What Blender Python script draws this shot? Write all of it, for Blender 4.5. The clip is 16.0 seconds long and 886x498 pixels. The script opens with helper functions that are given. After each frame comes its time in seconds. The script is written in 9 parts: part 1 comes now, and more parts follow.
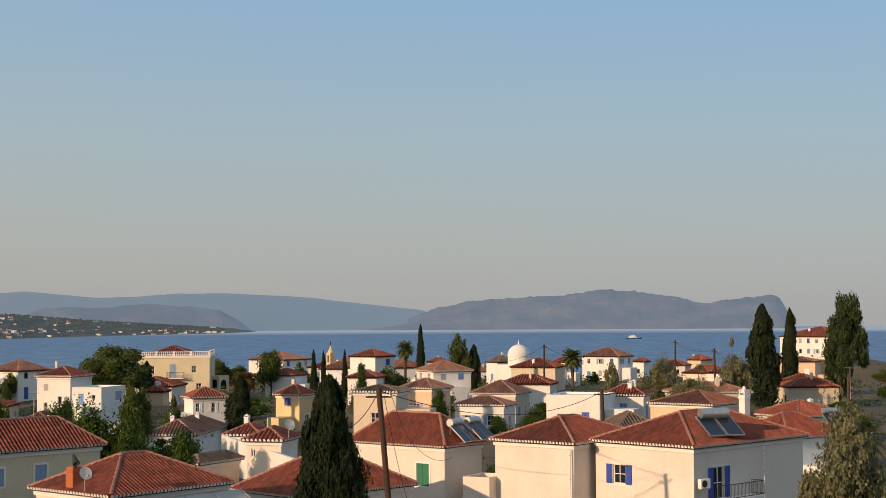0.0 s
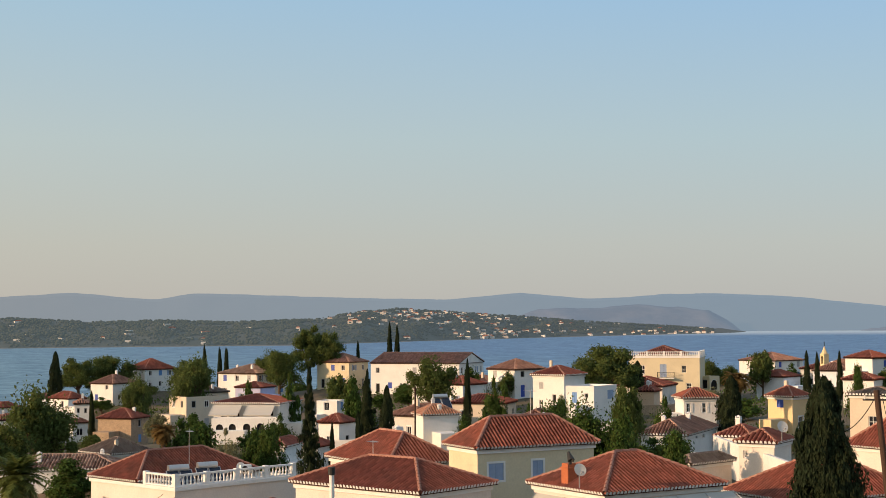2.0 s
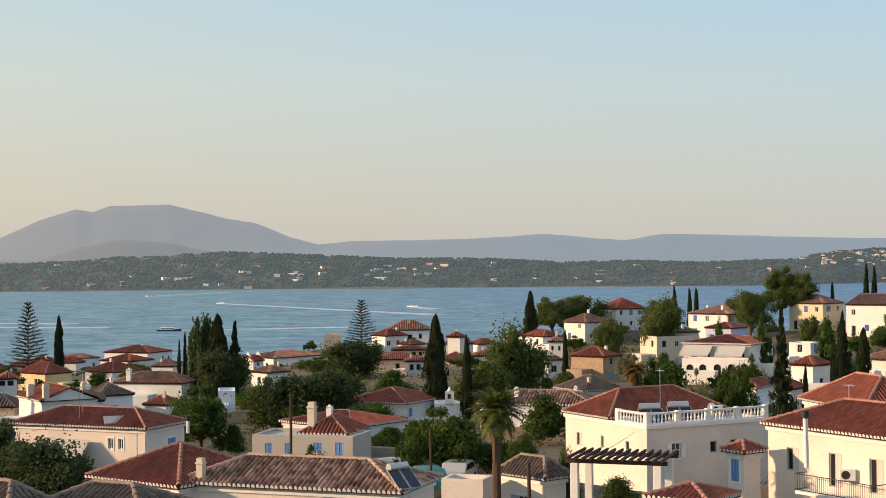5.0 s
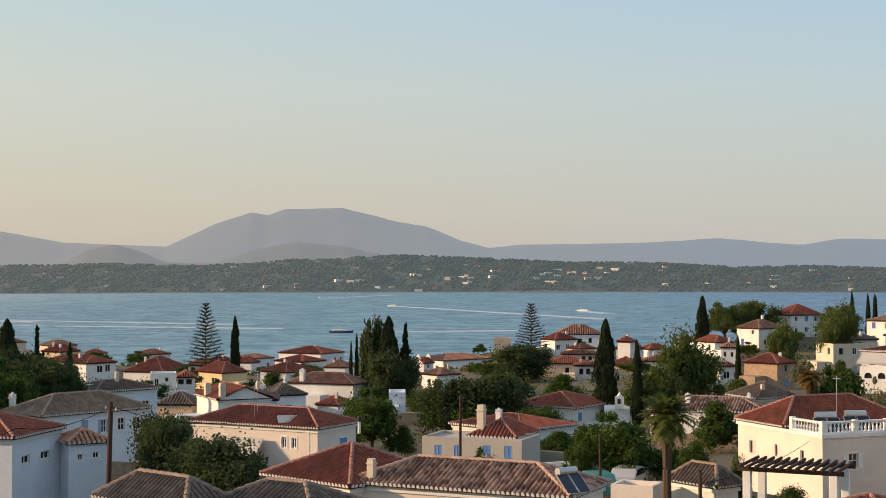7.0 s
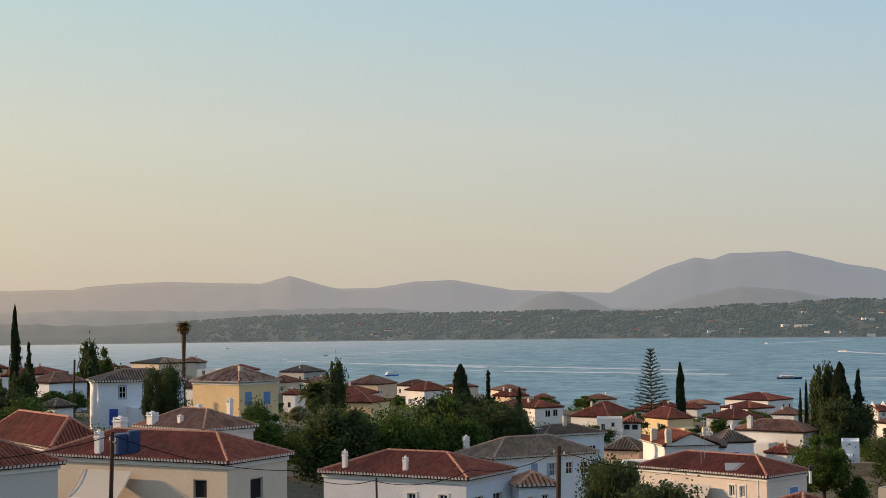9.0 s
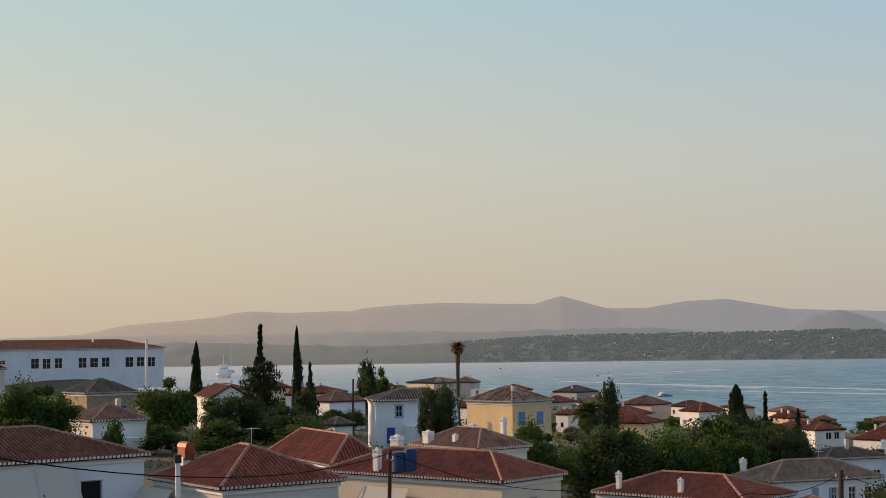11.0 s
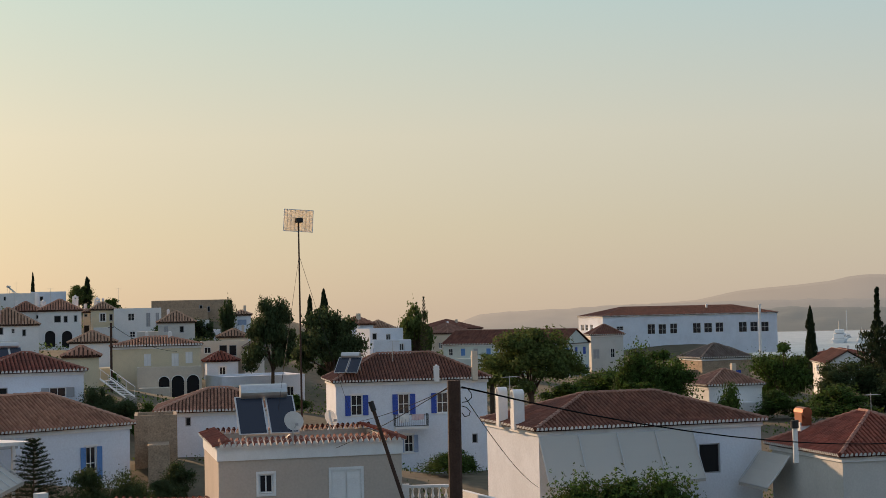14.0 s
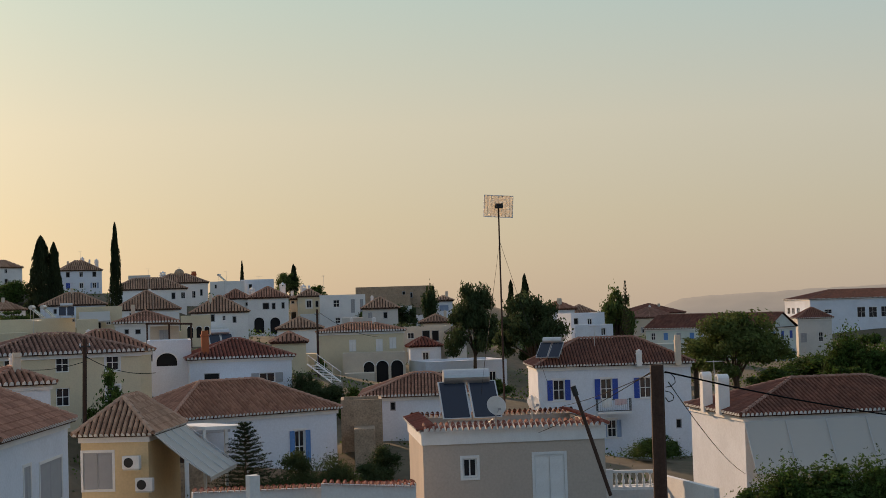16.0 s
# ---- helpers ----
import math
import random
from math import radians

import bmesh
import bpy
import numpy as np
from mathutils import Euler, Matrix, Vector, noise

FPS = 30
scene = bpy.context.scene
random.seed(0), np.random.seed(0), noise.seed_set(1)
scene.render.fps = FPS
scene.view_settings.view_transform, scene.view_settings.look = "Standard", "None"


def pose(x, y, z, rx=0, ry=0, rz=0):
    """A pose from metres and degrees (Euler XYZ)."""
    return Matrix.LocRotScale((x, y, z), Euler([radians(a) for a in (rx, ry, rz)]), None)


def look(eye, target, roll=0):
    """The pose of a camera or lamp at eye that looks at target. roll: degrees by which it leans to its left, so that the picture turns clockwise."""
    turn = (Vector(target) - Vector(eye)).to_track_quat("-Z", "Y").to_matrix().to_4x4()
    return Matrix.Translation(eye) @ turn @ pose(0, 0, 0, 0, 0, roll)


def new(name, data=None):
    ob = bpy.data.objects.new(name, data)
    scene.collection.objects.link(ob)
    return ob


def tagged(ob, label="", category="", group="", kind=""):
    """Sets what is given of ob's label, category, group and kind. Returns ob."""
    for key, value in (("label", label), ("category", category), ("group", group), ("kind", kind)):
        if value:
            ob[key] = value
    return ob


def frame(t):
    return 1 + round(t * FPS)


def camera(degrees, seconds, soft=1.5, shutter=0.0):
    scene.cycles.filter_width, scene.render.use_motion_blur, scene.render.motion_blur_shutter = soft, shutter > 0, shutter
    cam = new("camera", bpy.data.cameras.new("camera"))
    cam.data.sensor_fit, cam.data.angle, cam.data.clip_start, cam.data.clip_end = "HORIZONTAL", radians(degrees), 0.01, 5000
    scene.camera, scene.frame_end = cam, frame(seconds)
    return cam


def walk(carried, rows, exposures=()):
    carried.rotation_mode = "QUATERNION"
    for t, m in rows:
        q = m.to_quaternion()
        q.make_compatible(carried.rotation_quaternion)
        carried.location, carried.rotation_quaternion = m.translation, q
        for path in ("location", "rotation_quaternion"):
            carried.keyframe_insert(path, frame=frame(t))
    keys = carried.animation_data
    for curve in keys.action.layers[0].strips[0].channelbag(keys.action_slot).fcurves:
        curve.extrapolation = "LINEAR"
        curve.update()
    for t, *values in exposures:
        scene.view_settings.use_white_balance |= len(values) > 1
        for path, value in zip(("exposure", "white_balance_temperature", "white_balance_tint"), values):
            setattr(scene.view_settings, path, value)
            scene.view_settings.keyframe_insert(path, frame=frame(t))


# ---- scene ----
EXPOSURES = [(0.0, 0.05, 6450, 9), (1.0, 0.13, 6500, 8), (2.0, 0.32, 6580, 7.5), (3.5, 0.45, 6600, 7), (5.0, 0.55, 6580, 8), (7.5, 0.42, 6550, 8.5), (9.0, 0.34, 6550, 9.5), (9.7, 0.25, 6550, 10), (12.0, 0.20, 6550, 12), (14.0, 0.17, 6500, 10), (15.0, 0.03, 6500, 10), (15.5, -0.05, 6500, 10), (16.0, -0.02, 6500, 10)]
EYE = 34.0


def aim(yaw, pitch, roll):
    """The camera turned yaw degrees to the left of +y, lifted by pitch and leaned by roll."""
    return pose(0, 0, EYE, 90 + pitch, 0, yaw) @ pose(0, 0, 0, 0, 0, roll)


cam = camera(33.326, 16.0, soft=0.5)
walk(cam, [
    (0.0, aim(48.584, 2.646, -0.336)),
    (0.5, aim(53.070, 2.894, -0.390)),
    (1.0, aim(58.779, 2.817, -0.451)),
    (1.5, aim(64.220, 2.776, -0.539)),
    (2.0, aim(67.329, 2.777, -0.430)),
    (2.5, aim(68.427, 2.767, -0.405)),
    (3.0, aim(68.726, 2.607, -0.404)),
    (3.5, aim(70.370, 1.915, -0.413)),
    (4.0, aim(74.379, 1.686, -0.594)),
    (4.5, aim(80.042, 1.193, -0.701)),
    (5.0, aim(85.361, 0.604, -0.432)),
    (5.2, aim(87.023, 0.512, -0.309)),
    (7.3, aim(92.692, 1.085, -0.168)),
    (8.0, aim(96.658, 2.030, -0.448)),
    (8.5, aim(102.173, 2.327, -0.529)),
    (9.0, aim(108.958, 2.624, -0.547)),
    (9.5, aim(114.684, 3.201, -0.555)),
    (9.7, aim(116.176, 3.395, -0.554)),
    (11.8, aim(122.695, 3.633, -1.057)),
    (12.0, aim(124.410, 3.774, -1.182)),
    (12.5, aim(129.579, 3.827, -1.339)),
    (13.0, aim(135.261, 3.571, -1.424)),
    (13.5, aim(139.875, 3.014, -1.330)),
    (14.0, aim(142.774, 2.563, -1.298)),
    (14.5, aim(145.048, 2.331, -1.483)),
    (15.0, aim(146.623, 2.244, -1.610)),
    (15.5, aim(148.055, 2.206, -1.609)),
    (16.0, aim(150.534, 2.185, -1.721)),
], exposures=EXPOSURES)

# ---- sky and sun ----
SUN_AZ, SUN_EL = 181.0, 15.0
world = bpy.data.worlds.new("sky")
world.use_nodes = True
scene.world = world
wt = world.node_tree
sky = wt.nodes.new("ShaderNodeTexSky")
sky.sky_type, sky.sun_disc = "NISHITA", False
sky.sun_elevation, sky.sun_rotation = radians(SUN_EL), radians(-SUN_AZ)
sky.altitude, sky.air_density, sky.dust_density, sky.ozone_density = 30, 1.0, 1.5, 1.2
# haze near the horizon, warmer towards the sun
co = wt.nodes.new("ShaderNodeTexCoord")
sep = wt.nodes.new("ShaderNodeSeparateXYZ")
wt.links.new(co.outputs["Generated"], sep.inputs[0])


def sky_ramp(stops):
    n = wt.nodes.new("ShaderNodeValToRGB")
    e = n.color_ramp.elements
    while len(e) < len(stops):
        e.new(0.5)
    for k, (p, c) in zip(e, stops):
        k.position, k.color = p, (*c, 1)
    wt.links.new(sep.outputs[2], n.inputs[0])
    return n.outputs[0]


away = sky_ramp([(0.0, (0.450, 0.447, 0.448)), (0.05, (0.452, 0.481, 0.488)), (0.12, (0.385, 0.510, 0.590)), (0.22, (0.285, 0.470, 0.710)), (0.5, (0.34, 0.45, 0.61)), (1.0, (0.33, 0.41, 0.54))])
towards = sky_ramp([(0.0, (0.49, 0.375, 0.27)), (0.06, (0.54, 0.446, 0.295)), (0.12, (0.59, 0.515, 0.36)), (0.22, (0.46, 0.55, 0.455)), (0.5, (0.45, 0.50, 0.55)), (1.0, (0.33, 0.41, 0.54))])
dot = wt.nodes.new("ShaderNodeVectorMath")
dot.operation = "DOT_PRODUCT"
wt.links.new(co.outputs["Generated"], dot.inputs[0])
dot.inputs[1].default_value = (-math.sin(radians(SUN_AZ)), math.cos(radians(SUN_AZ)), 0)
span = wt.nodes.new("ShaderNodeMapRange")
span.inputs[1].default_value, span.inputs[2].default_value = -1.0, 1.0
wt.links.new(dot.outputs["Value"], span.inputs[0])


def sky_mix(a, b, fac):
    n = wt.nodes.new("ShaderNodeMix")
    n.data_type = "RGBA"
    for v, k in ((a, 6), (b, 7), (fac, 0)):
        if isinstance(v, float):
            n.inputs[k].default_value = v
        else:
            wt.links.new(v, n.inputs[k])
    return n.outputs[2]


scale = wt.nodes.new("ShaderNodeVectorMath")
scale.operation = "SCALE"
scale.inputs[3].default_value = 0.07
wt.links.new(sky.outputs[0], scale.inputs[0])
power = wt.nodes.new("ShaderNodeMath")
power.operation = "POWER"
power.inputs[1].default_value = 1.38
wt.links.new(span.outputs[0], power.inputs[0])
haze = sky_mix(away, towards, power.outputs[0])
# the sky brightens towards the sun
near_sun = wt.nodes.new("ShaderNodeMath")
near_sun.operation = "POWER"
near_sun.inputs[1].default_value = 2.4
wt.links.new(span.outputs[0], near_sun.inputs[0])
gain = wt.nodes.new("ShaderNodeMapRange")
gain.inputs[3].default_value, gain.inputs[4].default_value = 0.94, 1.15
wt.links.new(near_sun.outputs[0], gain.inputs[0])
bright = wt.nodes.new("ShaderNodeVectorMath")
bright.operation = "SCALE"
wt.links.new(haze, bright.inputs[0])
wt.links.new(gain.outputs[0], bright.inputs[3])
haze = bright.outputs[0]
wt.links.new(sky_mix(scale.outputs[0], haze, 0.85), wt.nodes["Background"].inputs[0])
wt.nodes["Background"].inputs[1].default_value = 1.0
sun = new("sun", bpy.data.lights.new("sun", "SUN"))
sun.data.energy, sun.data.angle, sun.data.color = 4.4, radians(0.6), (1.0, 0.650, 0.395)
_a, _e = radians(SUN_AZ), radians(SUN_EL)
sun.matrix_world = look((0, 0, 0), (math.sin(_a) * math.cos(_e), -math.cos(_a) * math.cos(_e), -math.sin(_e)))

# ---- materials ----
MATS = {}


def mix(nt, kind, a, b, fac):
    n = nt.nodes.new("ShaderNodeMix")
    n.data_type, n.blend_type = "RGBA", kind
    for sock, v in ((n.inputs[0], fac), (n.inputs[6], a), (n.inputs[7], b)):
        if hasattr(v, "is_output"):
            nt.links.new(v, sock)
        elif isinstance(v, (int, float)):
            sock.default_value = v
        else:
            sock.default_value = (*v, 1)
    return n.outputs[2]


def noise_tex(nt, scale, detail=4, rough=0.6):
    co = nt.nodes.new("ShaderNodeTexCoord")
    n = nt.nodes.new("ShaderNodeTexNoise")
    n.inputs["Scale"].default_value, n.inputs["Detail"].default_value, n.inputs["Roughness"].default_value = scale, detail, rough
    nt.links.new(co.outputs["Object"], n.inputs["Vector"])
    return n.outputs["Fac"]


def ramp(nt, fac, lo, hi, a=(0, 0, 0), b=(1, 1, 1)):
    n = nt.nodes.new("ShaderNodeValToRGB")
    e = n.color_ramp.elements
    e[0].position, e[1].position = lo, hi
    e[0].color, e[1].color = (*a, 1), (*b, 1)
    nt.links.new(fac, n.inputs[0])
    return n.outputs[0]


def surface(name, colour, rough=0.8, stain=None, stain_amount=0.3, stain_scale=0.6, grain=12.0, grain_amount=0.12,
            bump=0.0, metal=0.0, island=0.0, per_object=0.0, spec=0.3):
    """A material: base colour, large stains, fine grain, bump, and variation by island or object."""
    if name in MATS:
        return MATS[name]
    m = bpy.data.materials.new(name)
    m.use_nodes = True
    nt = m.node_tree
    b = nt.nodes["Principled BSDF"]
    c = colour
    if stain:
        f = ramp(nt, noise_tex(nt, stain_scale, 5, 0.65), 0.42, 0.72)
        k = nt.nodes.new("ShaderNodeMath")
        k.operation = "MULTIPLY"
        nt.links.new(f, k.inputs[0])
        k.inputs[1].default_value = stain_amount
        c = mix(nt, "MIX", c, stain, k.outputs[0])
    g = noise_tex(nt, grain, 3)
    if grain_amount:
        c = mix(nt, "MULTIPLY", c, ramp(nt, g, 0.25, 0.75, (1 - 2 * grain_amount,) * 3, (1, 1, 1)), 1.0)
    for amount, node, out in ((island, "ShaderNodeNewGeometry", "Random Per Island"), (per_object, "ShaderNodeObjectInfo", "Random")):
        if amount:
            r = nt.nodes.new(node)
            c = mix(nt, "MULTIPLY", c, ramp(nt, r.outputs[out], 0.0, 1.0, (1 - amount, 1 - amount * 1.15, 1 - amount * 1.2), (1 + amount * 0.25,) * 3), 1.0)
    if hasattr(c, "is_output"):
        nt.links.new(c, b.inputs["Base Color"])
    else:
        b.inputs["Base Color"].default_value = (*c, 1)
    b.inputs["Roughness"].default_value, b.inputs["Metallic"].default_value = rough, metal
    b.inputs["Specular IOR Level"].default_value = spec
    if bump:
        n = nt.nodes.new("ShaderNodeBump")
        n.inputs["Strength"].default_value, n.inputs["Distance"].default_value = bump, 0.03
        nt.links.new(g, n.inputs["Height"])
        nt.links.new(n.outputs[0], b.inputs["Normal"])
    MATS[name] = m
    return m


PLASTER = {
    "cream": (0.77, 0.69, 0.61), "white": (0.79, 0.78, 0.745), "bluewhite": (0.75, 0.785, 0.835), "beige": (0.66, 0.57, 0.45),
    "peach": (0.74, 0.54, 0.38), "yellow": (0.76, 0.58, 0.33), "paleyellow": (0.70, 0.61, 0.42), "palegrey": (0.62, 0.60, 0.55),
    "stone": (0.50, 0.37, 0.25), "lilac": (0.50, 0.52, 0.72), "palegreen": (0.62, 0.66, 0.60), "taupe": (0.54, 0.455, 0.375),
    "pinkcream": (0.71, 0.61, 0.485), "grey": (0.42, 0.41, 0.40), "weathered": (0.47, 0.44, 0.385),
}
# dull and tan also lighten the hillside roofs, haze put into the clay colour
TILES = {
    "red": (0.365, 0.112, 0.070), "redbrown": (0.285, 0.118, 0.076), "brown": (0.41, 0.218, 0.150), "dark": (0.17, 0.13, 0.105),
    "grey": (0.22, 0.18, 0.15), "dull": (0.51, 0.255, 0.160), "tan": (0.53, 0.325, 0.205), "faded": (0.37, 0.275, 0.20), "none": (0.5, 0.47, 0.42), "weathered": (0.52, 0.33, 0.24),
}


def plaster(key):
    return surface("plaster_" + key, PLASTER[key], 0.9, tuple(v * 0.62 for v in PLASTER[key]), 0.35 if key != "stone" else 0.8, 0.35 if key != "stone" else 1.6, 9, 0.07 if key != "stone" else 0.25, 0.25)


def tile(key):
    dark = (0.09, 0.06, 0.05)
    if key == "weathered":
        return surface("tile_weathered", TILES[key], 0.9, (0.13, 0.11, 0.095), 0.75, 1.1, 14, 0.15, 0.2, island=0.62)
    return surface("tile_" + key, TILES[key], 0.85, dark if key != "dark" else (0.30, 0.25, 0.20), 0.28 if key in ("dull", "tan") else 0.5, 0.6, 14, 0.12, 0.2, island=0.30, per_object=0.16)


def shaded_tile_bed(key):
    # the bed is darkened, painting the shade in the grooves between tiles
    return surface("shaded_tile_bed_" + key, tuple(v * 0.17 for v in TILES[key]), 0.9, (0.05, 0.035, 0.03), 0.4, 0.8, 14, 0.15)


def ridge_clay(key):
    c = TILES[key]
    return surface("ridge_" + key, tuple(0.6 * v + 0.4 * g for v, g in zip(c, (0.58, 0.42, 0.32))), 0.9, c, 0.5, 2.0, 14, 0.12, island=0.2)


WHITE = surface("white_paint", (0.80, 0.79, 0.76), 0.6, (0.5, 0.47, 0.42), 0.25, 1.5, 20, 0.05)
DEEPBLUE = surface("blue_plastic", (0.02, 0.05, 0.13), 0.4, (0.03, 0.07, 0.2), 0.4, 3, 30, 0.08)
BLUE = surface("blue_paint", (0.03, 0.07, 0.36), 0.5, (0.06, 0.12, 0.4), 0.4, 3, 30, 0.08)
LIGHTBLUE = surface("light_blue_paint", (0.10, 0.24, 0.52), 0.5, (0.2, 0.35, 0.6), 0.4, 3, 30, 0.08)
GREYBLUE = surface("grey_blue_paint", (0.30, 0.38, 0.52), 0.55, (0.2, 0.28, 0.42), 0.4, 3, 30, 0.08)
GREEN = surface("green_paint", (0.02, 0.16, 0.09), 0.5, (0.03, 0.22, 0.13), 0.4, 3, 30, 0.08)
GREY = surface("grey_paint", (0.38, 0.38, 0.38), 0.6, (0.28, 0.28, 0.28), 0.4, 2, 30, 0.08)
# near-black colour that stands in for the shade inside rooms and recesses
INNERSHADE = surface("painted_inner_shade", (0.015, 0.014, 0.014), 0.9, grain_amount=0)
GLASS = surface("window_glass", (0.018, 0.02, 0.025), 0.15, grain_amount=0, spec=0.3)
METAL = surface("zinc", (0.55, 0.55, 0.54), 0.35, (0.35, 0.33, 0.3), 0.3, 3, 20, 0.05, metal=0.8)
CABLE = surface("black_cable", (0.008, 0.008, 0.008), 0.9, grain_amount=0, spec=0.05)
DARKMETAL = surface("dark_iron", (0.03, 0.028, 0.026), 0.6, grain_amount=0.05)
POLEWOOD = surface("tarred_wood", (0.07, 0.04, 0.028), 0.9, (0.12, 0.07, 0.05), 0.5, 4, 25, 0.2, 0.4)
SOLAR = surface("solar_glass", (0.013, 0.019, 0.034), 0.2, grain_amount=0, spec=0.42)
CANVAS = surface("awning_canvas", (0.48, 0.46, 0.41), 0.9, (0.45, 0.43, 0.4), 0.35, 1.2, 30, 0.05)
COPPER = surface("copper_sheet", (0.24, 0.095, 0.05), 0.5, (0.3, 0.13, 0.07), 0.4, 4, 20, 0.05, metal=0.7)
TERRACOTTA = surface("terracotta_render", (0.45, 0.14, 0.06), 0.9, (0.3, 0.1, 0.05), 0.4, 3, 20, 0.1)
BARK = surface("bark", (0.11, 0.075, 0.05), 0.95, (0.05, 0.035, 0.025), 0.6, 5, 20, 0.2, 0.5)
CONCRETE = surface("concrete", (0.38, 0.36, 0.33), 0.95, (0.2, 0.19, 0.17), 0.5, 0.8, 12, 0.12, 0.3)
LEAF = {
    # the paler patches on the cypress are painted as sunlit lumps
    "cypress": surface("cypress_leaf", (0.036, 0.056, 0.027), 0.8, (0.10, 0.125, 0.05), 0.6, 1.3, 6, 0.1, island=0.45),
    "pine": surface("pine_leaf", (0.110, 0.160, 0.047), 0.8, (0.25, 0.275, 0.08), 0.6, 0.5, 6, 0.1, island=0.45),
    "broad": surface("broad_leaf", (0.070, 0.138, 0.031), 0.7, (0.25, 0.325, 0.068), 0.75, 0.35, 6, 0.1, island=0.65),
    "dark": surface("dark_conifer_leaf", (0.066, 0.102, 0.043), 0.8, (0.15, 0.185, 0.068), 0.6, 0.6, 6, 0.1, island=0.45),
    "olive": surface("olive_leaf", (0.25, 0.265, 0.145), 0.7, (0.40, 0.39, 0.22), 0.5, 0.8, 6, 0.1, island=0.45),
    "palm": surface("palm_leaf", (0.155, 0.205, 0.058), 0.6, (0.26, 0.25, 0.09), 0.4, 0.8, 6, 0.1, island=0.4),
    "dry": surface("dry_palm_leaf", (0.26, 0.17, 0.06), 0.8, (0.12, 0.10, 0.04), 0.5, 0.8, 6, 0.1, island=0.4),
}
for _m in LEAF.values():
    # thin leaves let some light through
    _nt = _m.node_tree
    _b = _nt.nodes["Principled BSDF"]
    _b.inputs["Specular IOR Level"].default_value = 0.12
    _t = _nt.nodes.new("ShaderNodeBsdfTranslucent")
    _x = _nt.nodes.new("ShaderNodeMixShader")
    _x.inputs[0].default_value = 0.42
    _nt.links.new(_b.inputs["Base Color"].links[0].from_socket, _t.inputs[0])
    _nt.links.new(_b.outputs[0], _x.inputs[1])
    _nt.links.new(_t.outputs[0], _x.inputs[2])
    _nt.links.new(_x.outputs[0], _nt.nodes["Material Output"].inputs[0])
EARTH = surface("dry_earth", (0.16, 0.125, 0.08), 0.95, (0.07, 0.075, 0.035), 0.8, 0.05, 1.2, 0.2, 0.4)
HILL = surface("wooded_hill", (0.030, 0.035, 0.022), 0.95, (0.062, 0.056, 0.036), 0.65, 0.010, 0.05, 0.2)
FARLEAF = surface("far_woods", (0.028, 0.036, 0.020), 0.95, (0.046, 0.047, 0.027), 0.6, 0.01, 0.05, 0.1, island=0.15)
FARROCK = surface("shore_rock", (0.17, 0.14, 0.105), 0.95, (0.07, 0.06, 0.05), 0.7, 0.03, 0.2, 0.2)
FARWHITE = surface("far_villa_wall", (0.70, 0.67, 0.62), 0.9, grain_amount=0, per_object=0.3)
FARROOF = surface("far_villa_roof", (0.26, 0.12, 0.085), 0.9, grain_amount=0, per_object=0.4)
# the hazy materials carry their haze as emitted colour, set by haze below
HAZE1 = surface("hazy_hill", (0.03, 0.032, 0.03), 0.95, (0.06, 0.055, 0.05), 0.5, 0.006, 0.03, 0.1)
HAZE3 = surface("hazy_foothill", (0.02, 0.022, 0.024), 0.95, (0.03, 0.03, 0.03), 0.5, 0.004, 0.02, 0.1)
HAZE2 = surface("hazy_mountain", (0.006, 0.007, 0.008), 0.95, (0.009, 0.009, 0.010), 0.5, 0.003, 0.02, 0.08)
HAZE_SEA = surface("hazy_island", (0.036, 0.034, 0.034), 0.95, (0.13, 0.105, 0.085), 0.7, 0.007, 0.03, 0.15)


def haze_glow(mat, stops):
    """Painted haze: an emitted air-light colour on the far hills, from the northern bearings to those near the sun."""
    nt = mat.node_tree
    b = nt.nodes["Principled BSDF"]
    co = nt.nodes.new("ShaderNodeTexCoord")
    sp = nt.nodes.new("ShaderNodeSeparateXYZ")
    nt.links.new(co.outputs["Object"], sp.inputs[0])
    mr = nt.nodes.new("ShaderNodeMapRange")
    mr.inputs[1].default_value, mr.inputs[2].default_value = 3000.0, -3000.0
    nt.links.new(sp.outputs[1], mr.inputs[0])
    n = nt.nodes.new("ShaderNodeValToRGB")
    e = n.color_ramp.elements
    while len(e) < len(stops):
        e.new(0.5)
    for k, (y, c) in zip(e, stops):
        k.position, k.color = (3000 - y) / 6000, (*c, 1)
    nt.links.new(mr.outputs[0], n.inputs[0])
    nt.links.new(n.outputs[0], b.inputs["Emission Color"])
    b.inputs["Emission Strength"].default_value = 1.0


haze_glow(HAZE2, [(2500, (0.165, 0.215, 0.27)), (300, (0.188, 0.210, 0.236)), (-1500, (0.222, 0.215, 0.218)), (-3000, (0.32, 0.257, 0.20))])
haze_glow(HAZE1, [(1000, (0.13, 0.142, 0.157)), (-500, (0.135, 0.143, 0.150)), (-1500, (0.138, 0.140, 0.140)), (-2600, (0.275, 0.222, 0.175))])
haze_glow(HAZE3, [(1000, (0.14, 0.156, 0.172)), (-500, (0.160, 0.164, 0.168)), (-1500, (0.172, 0.168, 0.165)), (-2600, (0.32, 0.25, 0.19))])
haze_glow(HAZE_SEA, [(3000, (0.115, 0.148, 0.195)), (1500, (0.105, 0.14, 0.19))])
# wooded shore and its rocks glow with the same painted haze
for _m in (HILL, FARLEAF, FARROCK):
    haze_glow(_m, [(2000, (0.042, 0.052, 0.062)), (0, (0.048, 0.060, 0.066)), (-1000, (0.068, 0.076, 0.079)), (-1700, (0.126, 0.122, 0.115)), (-2400, (0.22, 0.18, 0.145))])
